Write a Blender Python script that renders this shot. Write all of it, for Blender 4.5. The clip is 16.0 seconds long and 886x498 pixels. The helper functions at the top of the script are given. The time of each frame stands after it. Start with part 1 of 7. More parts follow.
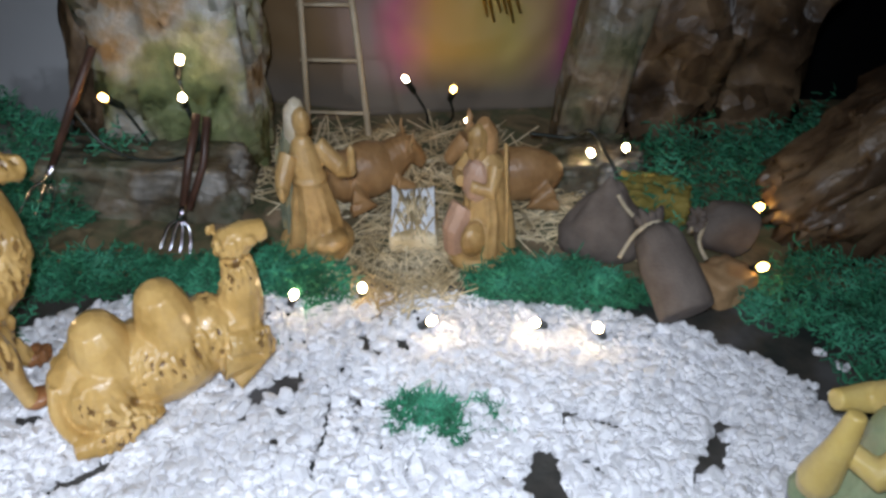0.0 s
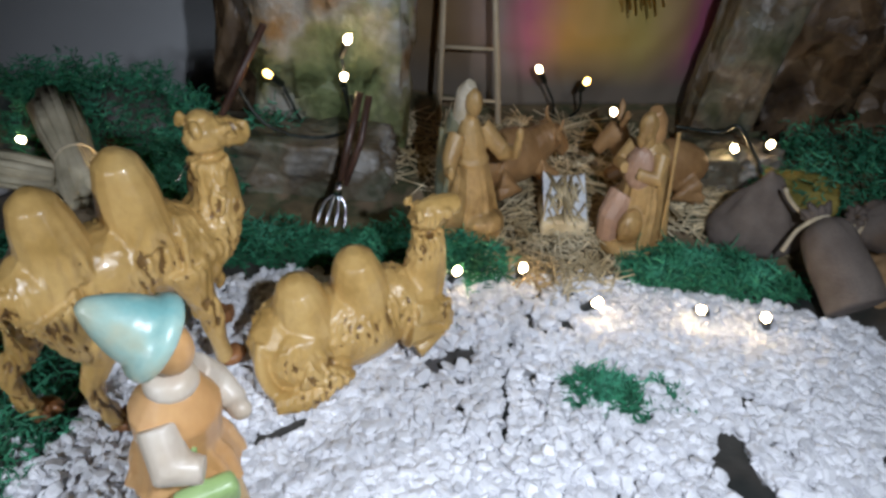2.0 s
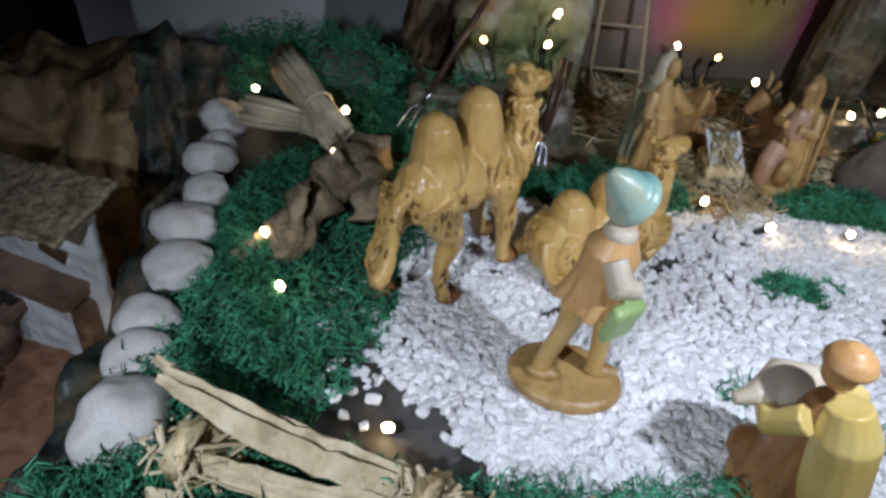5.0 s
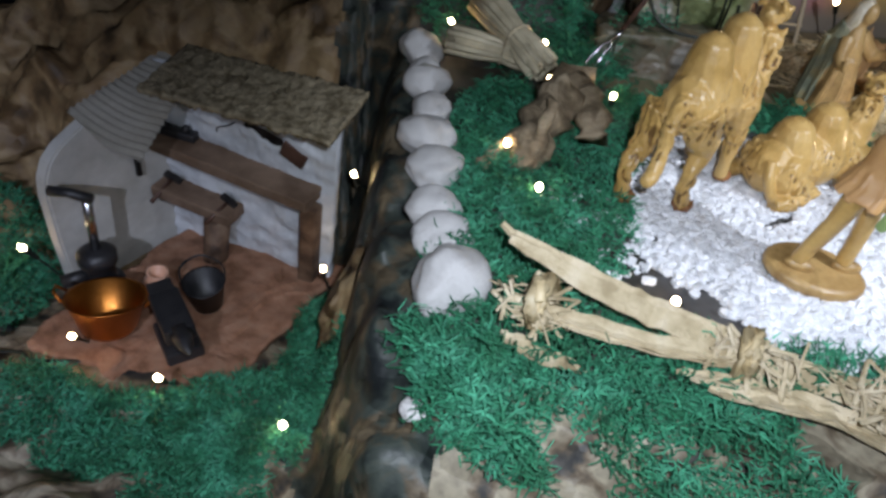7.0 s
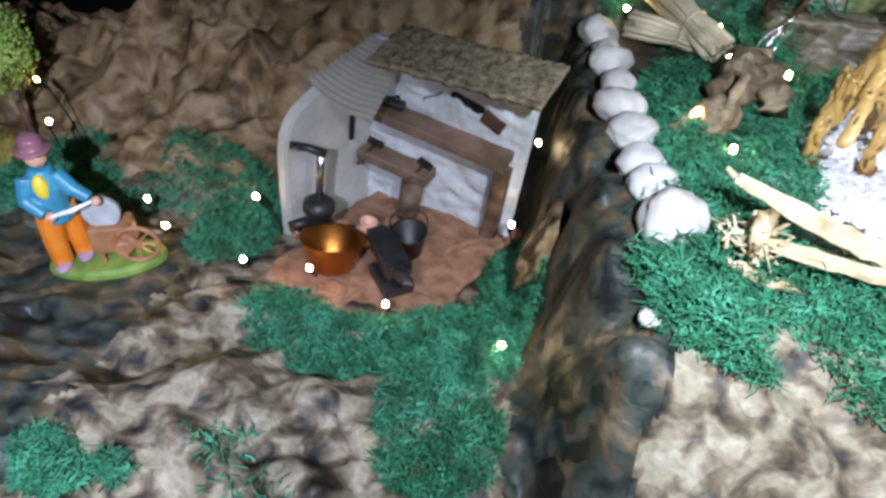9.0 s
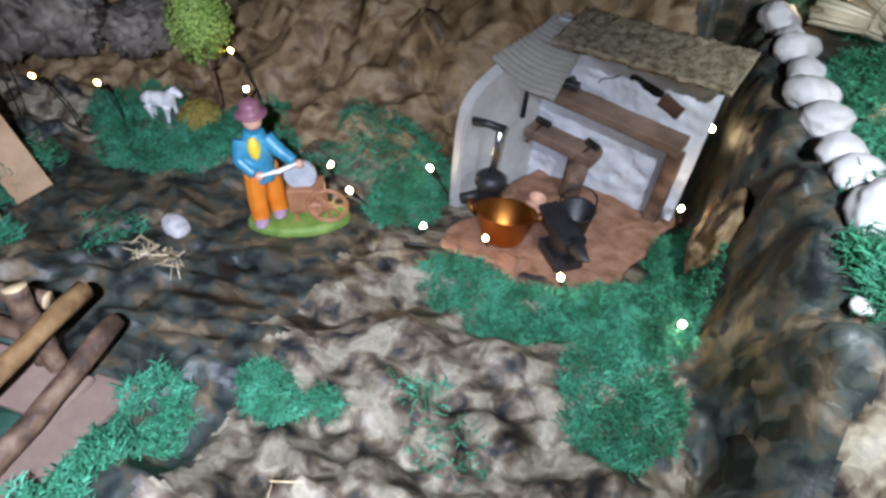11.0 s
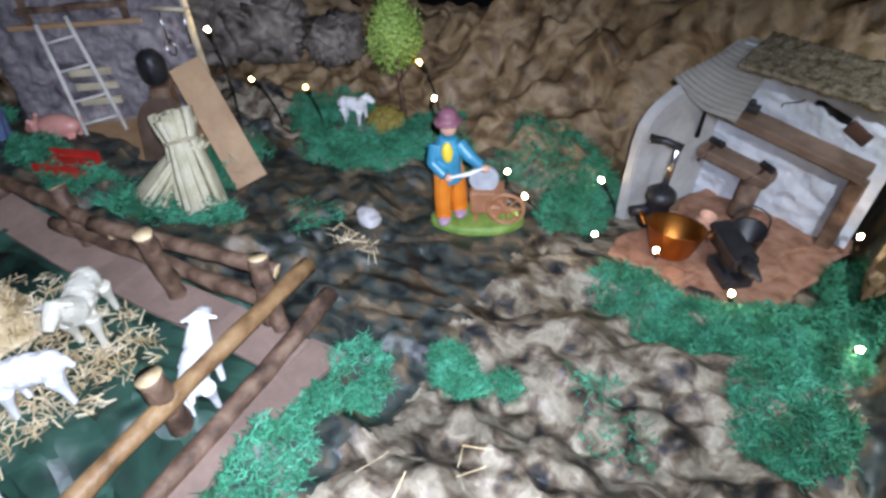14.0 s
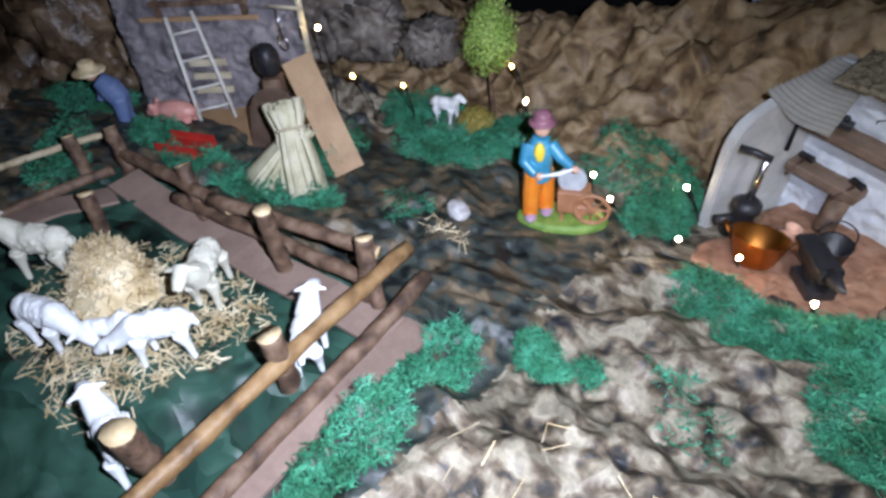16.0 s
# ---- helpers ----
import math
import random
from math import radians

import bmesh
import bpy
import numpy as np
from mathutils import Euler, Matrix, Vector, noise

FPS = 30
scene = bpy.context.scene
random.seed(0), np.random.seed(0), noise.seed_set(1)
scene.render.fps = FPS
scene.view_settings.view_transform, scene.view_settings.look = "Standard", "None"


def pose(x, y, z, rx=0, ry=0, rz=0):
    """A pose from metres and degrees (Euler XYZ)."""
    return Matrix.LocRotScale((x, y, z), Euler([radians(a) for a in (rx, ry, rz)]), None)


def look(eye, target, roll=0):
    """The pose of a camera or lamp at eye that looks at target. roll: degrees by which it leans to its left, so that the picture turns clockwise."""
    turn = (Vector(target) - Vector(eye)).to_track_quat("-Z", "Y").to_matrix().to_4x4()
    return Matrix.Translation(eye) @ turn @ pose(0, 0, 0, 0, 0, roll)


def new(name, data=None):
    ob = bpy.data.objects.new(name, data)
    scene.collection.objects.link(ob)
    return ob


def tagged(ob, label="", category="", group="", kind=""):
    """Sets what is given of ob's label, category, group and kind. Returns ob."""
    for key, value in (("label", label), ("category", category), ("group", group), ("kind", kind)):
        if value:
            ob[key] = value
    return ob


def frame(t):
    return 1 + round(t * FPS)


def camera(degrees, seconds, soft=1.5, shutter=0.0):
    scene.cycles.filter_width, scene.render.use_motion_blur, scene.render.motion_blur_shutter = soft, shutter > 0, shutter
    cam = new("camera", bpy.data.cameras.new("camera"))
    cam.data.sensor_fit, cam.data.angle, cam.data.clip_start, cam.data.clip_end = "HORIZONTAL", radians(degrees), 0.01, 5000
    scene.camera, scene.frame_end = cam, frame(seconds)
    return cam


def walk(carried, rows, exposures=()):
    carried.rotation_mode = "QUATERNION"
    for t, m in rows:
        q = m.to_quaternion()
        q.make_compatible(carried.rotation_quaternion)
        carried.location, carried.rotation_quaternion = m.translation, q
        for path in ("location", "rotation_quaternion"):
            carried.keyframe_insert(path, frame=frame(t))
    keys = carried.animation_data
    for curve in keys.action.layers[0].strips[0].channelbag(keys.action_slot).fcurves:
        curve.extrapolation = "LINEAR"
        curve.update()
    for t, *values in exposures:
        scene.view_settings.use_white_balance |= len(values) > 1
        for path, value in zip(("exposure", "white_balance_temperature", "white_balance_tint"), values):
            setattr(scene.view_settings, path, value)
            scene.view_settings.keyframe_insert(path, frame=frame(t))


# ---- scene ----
cam = camera(66.1, 16.0, soft=3.0)
PATH = [
    (0, (0.119, 0.151, 0.378), (0.018, 1.735, -0.839), -1.6),
    (0.5, (0.106, 0.151, 0.376), (0.016, 1.74, -0.835), -0.9),
    (1, (0.093, 0.148, 0.378), (-0.006, 1.735, -0.836), -0.7),
    (1.5, (0.073, 0.143, 0.375), (-0.053, 1.725, -0.841), -0.2),
    (2, (0.051, 0.133, 0.376), (-0.129, 1.712, -0.839), -0.5),
    (2.5, (0.026, 0.12, 0.377), (-0.205, 1.692, -0.839), -0.6),
    (3, (0.004, 0.108, 0.376), (-0.234, 1.672, -0.848), 0.2),
    (3.2, (-0.004, 0.105, 0.375), (-0.236, 1.668, -0.851), 0.5),
    (5.3, (-0.102, 0.016, 0.406), (-0.201, 1.555, -0.868), 2.9),
    (5.5, (-0.117, 0.011, 0.404), (-0.216, 1.536, -0.886), 3.2),
    (6, (-0.155, -0.005, 0.404), (-0.244, 1.491, -0.92), 4.4),
    (6.5, (-0.192, -0.028, 0.398), (-0.273, 1.485, -0.907), 5.2),
    (7, (-0.212, -0.05, 0.394), (-0.331, 1.452, -0.921), 5.2),
    (7.5, (-0.228, -0.069, 0.389), (-0.398, 1.436, -0.918), 4.5),
    (8, (-0.249, -0.095, 0.395), (-0.456, 1.401, -0.917), 4.3),
    (8.5, (-0.262, -0.117, 0.397), (-0.53, 1.373, -0.91), 3.3),
    (9, (-0.283, -0.136, 0.4), (-0.619, 1.337, -0.911), 2.2),
    (9.5, (-0.308, -0.148, 0.393), (-0.725, 1.297, -0.925), 1.5),
    (9.7, (-0.314, -0.151, 0.389), (-0.765, 1.286, -0.927), 1.4),
    (11.8, (-0.384, -0.186, 0.417), (-0.992, 1.139, -0.953), -1.6),
    (12, (-0.396, -0.182, 0.41), (-1.019, 1.136, -0.959), -1.7),
    (12.5, (-0.396, -0.2, 0.419), (-1.1, 1.097, -0.931), -2.7),
    (13, (-0.384, -0.209, 0.428), (-1.154, 1.07, -0.903), -3.6),
    (13.5, (-0.37, -0.221, 0.433), (-1.212, 1.027, -0.884), -4.2),
    (14, (-0.361, -0.23, 0.432), (-1.251, 0.988, -0.881), -4.9),
    (14.5, (-0.357, -0.238, 0.433), (-1.287, 0.957, -0.874), -4.8),
    (15, (-0.356, -0.251, 0.44), (-1.333, 0.914, -0.858), -5.5),
    (15.5, (-0.361, -0.259, 0.441), (-1.359, 0.887, -0.858), -5.5),
    (16, (-0.362, -0.27, 0.445), (-1.398, 0.855, -0.843), -5.4),
]
EXPOSURES = [(0, 0.0), (1.5, -0.2), (3, -0.25), (5.5, -0.4), (6.5, -0.2), (7.5, 0.35), (8.5, 0.95), (9.5, 1.25), (12.5, 1.3), (14.5, 1.25), (16, 1.35)]
walk(cam, [(t, look(eye, target, roll)) for t, eye, target, roll in PATH], EXPOSURES)

# ---- light: a hand torch carried along the display, a dim room, fairy lights ----
world = bpy.data.worlds.new("room_night")
scene.world = world
world.use_nodes = True
world.node_tree.nodes["Background"].inputs[0].default_value = (0.55, 0.65, 0.9, 1)
world.node_tree.nodes["Background"].inputs[1].default_value = 0.03
scene.view_settings.exposure = 0.0


def torch(eye, target, watts, cone=92, blue=1.1):
    lamp = bpy.data.lights.new("torch_light", "SPOT")
    lamp.energy, lamp.shadow_soft_size, lamp.color = watts, 0.005, (0.86, 0.95, blue)
    lamp.spot_size, lamp.spot_blend = radians(cone), 1.0
    ob = new("torch_light", lamp)
    ob.matrix_basis = look(eye, target)
    return ob


torch((0.115, 0.15, 0.392), (0.06, 0.38, 0.15), 3.9, 118)
torch((-0.19, -0.04, 0.415), (-0.155, 0.165, 0.14), 5.4)
torch((-0.345, -0.23, 0.455), (-0.65, 0.0, 0.07), 10.6, 92, 1.22)


# ---- materials ----
def mat(name, colors, scale=60.0, rough=0.6, metal=0.0, bump=0.2, bscale=None, detail=6.0, distort=0.0, spec=0.5, stops=None, fine=0.15, coat=0.0, rand=0.0, island=False, bdist=0.002, crease=None, sharp=False, facet=None):
    """Noise-mixed colours, finer grain over them, and relief."""
    m = bpy.data.materials.new(name)
    m.use_nodes = True
    nt = m.node_tree
    N, L = nt.nodes, nt.links
    b = N["Principled BSDF"]
    tc = N.new("ShaderNodeTexCoord")
    n1 = N.new("ShaderNodeTexNoise")
    n1.inputs["Scale"].default_value, n1.inputs["Detail"].default_value, n1.inputs["Distortion"].default_value = scale, detail, distort
    L.new(tc.outputs["Object"], n1.inputs["Vector"])
    r = N.new("ShaderNodeValToRGB")
    e = r.color_ramp.elements
    stops = stops or [0.35 + 0.3 * i / max(1, len(colors) - 1) for i in range(len(colors))]
    while len(e) < len(colors):
        e.new(0.5)
    for el, c, s in zip(e, colors, stops):
        el.position, el.color = s, (*c, 1)
    L.new(n1.outputs["Fac"], r.inputs[0])
    if sharp:
        r.color_ramp.interpolation = "CONSTANT"
    n2 = N.new("ShaderNodeTexNoise")
    n2.inputs["Scale"].default_value, n2.inputs["Detail"].default_value = (bscale or scale * 6), 5
    L.new(tc.outputs["Object"], n2.inputs["Vector"])
    mx = N.new("ShaderNodeMix")
    mx.data_type, mx.blend_type = "RGBA", "OVERLAY"
    mx.inputs["Factor"].default_value = fine
    L.new(r.outputs[0], mx.inputs["A"])
    L.new(n2.outputs["Fac"], mx.inputs["B"])
    last = mx.outputs["Result"]
    if rand or island:
        hs = N.new("ShaderNodeHueSaturation")
        mr = N.new("ShaderNodeMapRange")
        mr.inputs["To Min"].default_value, mr.inputs["To Max"].default_value = 1 - (rand or 0.3), 1 + (rand or 0.3)
        if island:
            g = N.new("ShaderNodeNewGeometry")
            L.new(g.outputs["Random Per Island"], mr.inputs["Value"])
        else:
            g = N.new("ShaderNodeObjectInfo")
            L.new(g.outputs["Random"], mr.inputs["Value"])
        L.new(mr.outputs[0], hs.inputs["Value"])
        L.new(last, hs.inputs["Color"])
        last = hs.outputs[0]
    L.new(last, b.inputs["Base Color"])
    b.inputs["Roughness"].default_value, b.inputs["Metallic"].default_value = rough, metal
    b.inputs["Specular IOR Level"].default_value, b.inputs["Coat Weight"].default_value = spec, coat
    bp = N.new("ShaderNodeBump")
    bp.inputs["Strength"].default_value, bp.inputs["Distance"].default_value = bump, bdist
    L.new(n2.outputs["Fac"], bp.inputs["Height"])
    last = bp.outputs[0]
    if facet:
        # flat facets of crumpled cloth: each cell leans its own way
        g = N.new("ShaderNodeNewGeometry")
        nv = g.outputs["Normal"]
        wob = N.new("ShaderNodeTexNoise")
        wob.inputs["Scale"].default_value = 14
        L.new(tc.outputs["Object"], wob.inputs["Vector"])
        for k, (fs, lean) in enumerate(facet):
            ma = N.new("ShaderNodeVectorMath")
            ma.operation = "MULTIPLY_ADD"
            ma.inputs[1].default_value = (0.05, 0.05, 0.05)
            L.new(wob.outputs["Color"], ma.inputs[0])
            L.new(tc.outputs["Object"], ma.inputs[2])
            mp = N.new("ShaderNodeMapping")
            mp.inputs["Rotation"].default_value, mp.inputs["Scale"].default_value = (0, 0, 0.6 - 0.9 * k), (0.6, 1.5, 1.0)
            L.new(ma.outputs[0], mp.inputs["Vector"])
            vo = N.new("ShaderNodeTexVoronoi")
            vo.inputs["Scale"].default_value = fs
            L.new(mp.outputs[0], vo.inputs["Vector"])
            tilt = N.new("ShaderNodeVectorMath")
            tilt.operation = "MULTIPLY_ADD"
            tilt.inputs[1].default_value, tilt.inputs[2].default_value = (lean, lean, lean), (-lean / 2, -lean / 2, -lean / 2)
            L.new(vo.outputs["Color"], tilt.inputs[0])
            ad = N.new("ShaderNodeVectorMath")
            L.new(nv, ad.inputs[0])
            L.new(tilt.outputs[0], ad.inputs[1])
            nv = ad.outputs[0]
        nm = N.new("ShaderNodeVectorMath")
        nm.operation = "NORMALIZE"
        L.new(nv, nm.inputs[0])
        L.new(nm.outputs[0], bp.inputs["Normal"])
    for k, (cs, dist) in enumerate(crease or ()):
        # sharp folds: the kinks of an absolute noise
        n3 = N.new("ShaderNodeTexNoise")
        n3.inputs["Scale"].default_value, n3.inputs["Detail"].default_value, n3.inputs["Distortion"].default_value = cs, 0.6, 0.2
        off = N.new("ShaderNodeVectorMath")
        off.inputs[1].default_value = (3.1 * k + 1, 0.7, 5.3 * k)
        L.new(tc.outputs["Object"], off.inputs[0])
        L.new(off.outputs[0], n3.inputs["Vector"])
        sb = N.new("ShaderNodeMath")
        sb.operation = "SUBTRACT"
        sb.inputs[1].default_value = 0.5
        ab = N.new("ShaderNodeMath")
        ab.operation = "ABSOLUTE"
        L.new(n3.outputs["Fac"], sb.inputs[0])
        L.new(sb.outputs[0], ab.inputs[0])
        b2 = N.new("ShaderNodeBump")
        b2.invert = k % 2 == 0
        b2.inputs["Strength"].default_value, b2.inputs["Distance"].default_value = 0.9, dist
        L.new(ab.outputs[0], b2.inputs["Height"])
        L.new(last, b2.inputs["Normal"])
        last = b2.outputs[0]
    L.new(last, b.inputs["Normal"])
    return m


def glow(name, color, strength):
    m = bpy.data.materials.new(name)
    m.use_nodes = True
    b = m.node_tree.nodes["Principled BSDF"]
    b.inputs["Base Color"].default_value = (*color, 1)
    b.inputs["Emission Color"].default_value, b.inputs["Emission Strength"].default_value = (*color, 1), strength
    return m


camo = mat("camouflage_cloth", [(0.015, 0.017, 0.02), (0.05, 0.045, 0.038), (0.12, 0.09, 0.06), (0.19, 0.155, 0.11), (0.31, 0.27, 0.195), (0.22, 0.19, 0.14)], 55, 0.55, bump=0.3, bscale=230, bdist=0.0015, distort=0.45, detail=7.0, spec=0.3, stops=[0.3, 0.38, 0.44, 0.5, 0.57, 0.68], fine=0.45, facet=((26, 0.75), (65, 0.45)))
camo_rock = mat("crumpled_brown_cloth", [(0.08, 0.05, 0.025), (0.17, 0.105, 0.05), (0.33, 0.235, 0.125), (0.25, 0.165, 0.085), (0.1, 0.068, 0.038)], 26, 0.6, bump=0.3, bscale=80, bdist=0.003, distort=0.5, detail=4.0, stops=[0.3, 0.4, 0.5, 0.58, 0.68], fine=0.35, crease=((28, 0.012),), facet=((34, 0.5), (80, 0.4)))
camo_dark = mat("dark_camouflage_cloth", [(0.012, 0.015, 0.016), (0.025, 0.032, 0.029), (0.05, 0.06, 0.05), (0.08, 0.062, 0.04), (0.17, 0.13, 0.08)], 48, 0.5, bump=0.3, bscale=170, distort=0.5, detail=5.0, spec=0.4, stops=[0.34, 0.42, 0.5, 0.58, 0.68], facet=((38, 0.5), (90, 0.4)))
satin = mat("dark_green_cloth", [(0.008, 0.024, 0.018), (0.028, 0.075, 0.052), (0.014, 0.045, 0.033)], 14, 0.45, bump=0.3, bscale=80, distort=0.6, facet=((16, 0.7), (42, 0.5)))
under = mat("dark_bedding_sheet", [(0.02, 0.024, 0.022), (0.05, 0.045, 0.038), (0.09, 0.085, 0.085)], 30, 0.6, bump=0.4)
earth = mat("painted_earth_paper", [(0.10, 0.085, 0.045), (0.2, 0.15, 0.085), (0.09, 0.1, 0.05), (0.26, 0.19, 0.12)], 26, 0.7, bump=0.5, distort=0.6)
gravel_m = mat("white_marble_chips", [(0.7, 0.7, 0.73), (0.8, 0.8, 0.82)], 200, 0.5, bump=0.15, island=True, rand=0.14)
stone_m = mat("white_pebble", [(0.33, 0.31, 0.3), (0.6, 0.58, 0.57), (0.72, 0.71, 0.71)], 3.0 * 18, 0.55, bump=0.25, distort=0.4)
moss_m = mat("green_dried_moss", [(0.014, 0.10, 0.042), (0.032, 0.205, 0.105), (0.07, 0.33, 0.2)], 45, 0.75, bump=0.2, island=True, rand=0.5, stops=[0.3, 0.5, 0.7])
straw_m = mat("straw", [(0.38, 0.28, 0.14), (0.56, 0.45, 0.27), (0.7, 0.61, 0.42)], 50, 0.5, bump=0.2, island=True, rand=0.35)
camel_m = mat("painted_ochre_resin", [(0.4, 0.24, 0.07), (0.53, 0.33, 0.11), (0.57, 0.37, 0.135)], 60, 0.32, bump=0.15, bscale=420, coat=0.35, fine=0.15)
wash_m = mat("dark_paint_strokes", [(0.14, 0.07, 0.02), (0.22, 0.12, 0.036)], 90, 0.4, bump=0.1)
hoof_m = mat("brown_hoof_paint", [(0.2, 0.085, 0.03), (0.3, 0.13, 0.05)], 90, 0.35, bump=0.1)
fig_m = mat("antiqued_ochre_figure", [(0.25, 0.145, 0.05), (0.44, 0.28, 0.11), (0.36, 0.215, 0.08)], 70, 0.4, bump=0.2, coat=0.2)
fig_b = mat("antiqued_grey_green_cloak", [(0.1, 0.11, 0.075), (0.18, 0.19, 0.13), (0.28, 0.22, 0.1)], 70, 0.45, bump=0.2)
fig_w = mat("antiqued_cream_veil", [(0.4, 0.33, 0.21), (0.56, 0.5, 0.4)], 70, 0.45, bump=0.15)
fig_p = mat("antiqued_dull_rose_robe", [(0.36, 0.22, 0.15), (0.45, 0.28, 0.19)], 70, 0.45, bump=0.15)
ox_m = mat("brown_animal_paint", [(0.28, 0.15, 0.06), (0.4, 0.23, 0.1)], 60, 0.45, bump=0.2)
aqua_m = mat("pale_aqua_paint", [(0.2, 0.42, 0.4), (0.36, 0.52, 0.45), (0.46, 0.47, 0.33)], 60, 0.35, bump=0.1, coat=0.3)
orange_m = mat("soft_orange_paint", [(0.52, 0.27, 0.1), (0.62, 0.36, 0.16)], 60, 0.4, bump=0.1, coat=0.2)
peach_m = mat("cream_paint", [(0.52, 0.42, 0.31), (0.62, 0.55, 0.46)], 60, 0.4, bump=0.1)
lime_m = mat("soft_green_paint", [(0.24, 0.36, 0.12), (0.34, 0.47, 0.2)], 60, 0.4, bump=0.1, coat=0.2)
sage_m = mat("sage_robe_paint", [(0.2, 0.27, 0.15), (0.33, 0.38, 0.22), (0.4, 0.36, 0.2)], 60, 0.45, bump=0.1)
rust_m = mat("rust_brown_paint", [(0.24, 0.11, 0.04), (0.36, 0.18, 0.07)], 60, 0.45, bump=0.1)
yellow_m = mat("butter_yellow_paint", [(0.6, 0.43, 0.12), (0.68, 0.52, 0.2)], 60, 0.35, bump=0.1, coat=0.3)
lamb_m = mat("white_plastic_sheep", [(0.72, 0.74, 0.74), (0.82, 0.83, 0.83)], 80, 0.45, bump=0.2)
ewe_m = mat("cream_plastic_sheep", [(0.55, 0.53, 0.42), (0.68, 0.66, 0.55)], 80, 0.5, bump=0.3)
pig_m = mat("pink_pig_paint", [(0.62, 0.27, 0.22), (0.72, 0.36, 0.3)], 80, 0.4, bump=0.1)
blue_m = mat("bright_blue_jacket_paint", [(0.03, 0.2, 0.32), (0.05, 0.28, 0.42)], 70, 0.4, bump=0.1)
denim_m = mat("dusty_blue_paint", [(0.09, 0.14, 0.28), (0.14, 0.2, 0.36)], 70, 0.5, bump=0.1)
vivid_m = mat("bright_orange_paint", [(0.7, 0.18, 0.015), (0.8, 0.26, 0.03)], 70, 0.4, bump=0.1)
gold_shirt = mat("yellow_shirt_paint", [(0.75, 0.55, 0.03), (0.8, 0.6, 0.06)], 70, 0.4, bump=0.1)
plum_m = mat("mauve_hat_paint", [(0.2, 0.08, 0.11), (0.28, 0.12, 0.15)], 70, 0.4, bump=0.1)
skin_m = mat("pink_tan_paint", [(0.62, 0.34, 0.23), (0.68, 0.4, 0.28)], 70, 0.45, bump=0.05)
lilac_m = mat("lilac_shoe_paint", [(0.34, 0.22, 0.32), (0.4, 0.28, 0.36)], 70, 0.45, bump=0.05)
grassbase_m = mat("painted_grass_base", [(0.1, 0.2, 0.03), (0.22, 0.33, 0.07)], 90, 0.55, bump=0.4)
cart_m = mat("terracotta_brown_wood_paint", [(0.3, 0.13, 0.06), (0.42, 0.2, 0.1)], 80, 0.5, bump=0.2)
wheel_m = mat("grey_grindstone", [(0.36, 0.38, 0.4), (0.5, 0.52, 0.54)], 100, 0.5, bump=0.2)
bark_m = mat("brown_bark", [(0.05, 0.028, 0.018), (0.13, 0.075, 0.045), (0.2, 0.13, 0.085)], 70, 0.65, bump=0.6, bscale=300)
bark_y = mat("peeled_bark", [(0.13, 0.07, 0.028), (0.24, 0.14, 0.06), (0.3, 0.19, 0.09)], 60, 0.5, bump=0.5, bscale=260)
cut_m = mat("sawn_wood_end", [(0.5, 0.37, 0.2), (0.62, 0.48, 0.28)], 120, 0.6, bump=0.2)
card_m = mat("brown_cardboard", [(0.2, 0.135, 0.105), (0.26, 0.18, 0.14)], 40, 0.8, bump=0.1)
board_m = mat("pale_brown_board", [(0.32, 0.19, 0.09), (0.42, 0.27, 0.14)], 30, 0.6, bump=0.2, distort=0.5)
husk_m = mat("dried_grey_husk", [(0.4, 0.35, 0.24), (0.55, 0.48, 0.33), (0.64, 0.56, 0.4)], 45, 0.6, bump=0.4)
broom_m = mat("pale_dried_stalks", [(0.44, 0.41, 0.26), (0.56, 0.52, 0.35), (0.6, 0.56, 0.41)], 60, 0.6, bump=0.4)
cane_m = mat("dry_tan_cane", [(0.36, 0.28, 0.16), (0.54, 0.44, 0.28), (0.64, 0.54, 0.38)], 70, 0.65, bump=0.5, bscale=500)
root_m = mat("weathered_driftwood", [(0.15, 0.11, 0.065), (0.29, 0.22, 0.14), (0.38, 0.3, 0.2)], 50, 0.75, bump=0.7, distort=1.5)
sack_m = mat("grey_brown_felt", [(0.105, 0.082, 0.068), (0.15, 0.12, 0.1)], 90, 0.9, bump=0.4, bscale=900)
twine_m = mat("jute_twine", [(0.4, 0.33, 0.22), (0.52, 0.44, 0.31)], 400, 0.8, bump=0.3)
steel_m = mat("shiny_steel", [(0.6, 0.6, 0.62), (0.72, 0.72, 0.74)], 60, 0.22, 1.0, bump=0.05)
iron_m = mat("dark_iron", [(0.02, 0.02, 0.022), (0.06, 0.055, 0.055)], 90, 0.4, 0.6, bump=0.3)
black_m = mat("black_paint", [(0.012, 0.012, 0.014), (0.025, 0.024, 0.026)], 90, 0.45, bump=0.2)
copper_m = mat("polished_copper", [(0.48, 0.17, 0.03), (0.56, 0.21, 0.045)], 50, 0.36, 1.0, bump=0.05)
handle_m = mat("dark_stained_handle", [(0.05, 0.025, 0.018), (0.1, 0.05, 0.035)], 80, 0.4, bump=0.2)
lattice_m = mat("pale_ladder_wood", [(0.46, 0.36, 0.23), (0.56, 0.46, 0.32)], 80, 0.55, bump=0.2)
white_wood = mat("whitewashed_wood", [(0.58, 0.56, 0.5), (0.7, 0.68, 0.62)], 80, 0.55, bump=0.2)
plaster_m = mat("rough_white_plaster", [(0.5, 0.52, 0.55), (0.66, 0.68, 0.72)], 40, 0.8, bump=1.0, bscale=140)
greyplaster = mat("smooth_grey_plaster", [(0.4, 0.39, 0.36), (0.54, 0.53, 0.5)], 25, 0.8, bump=0.3)
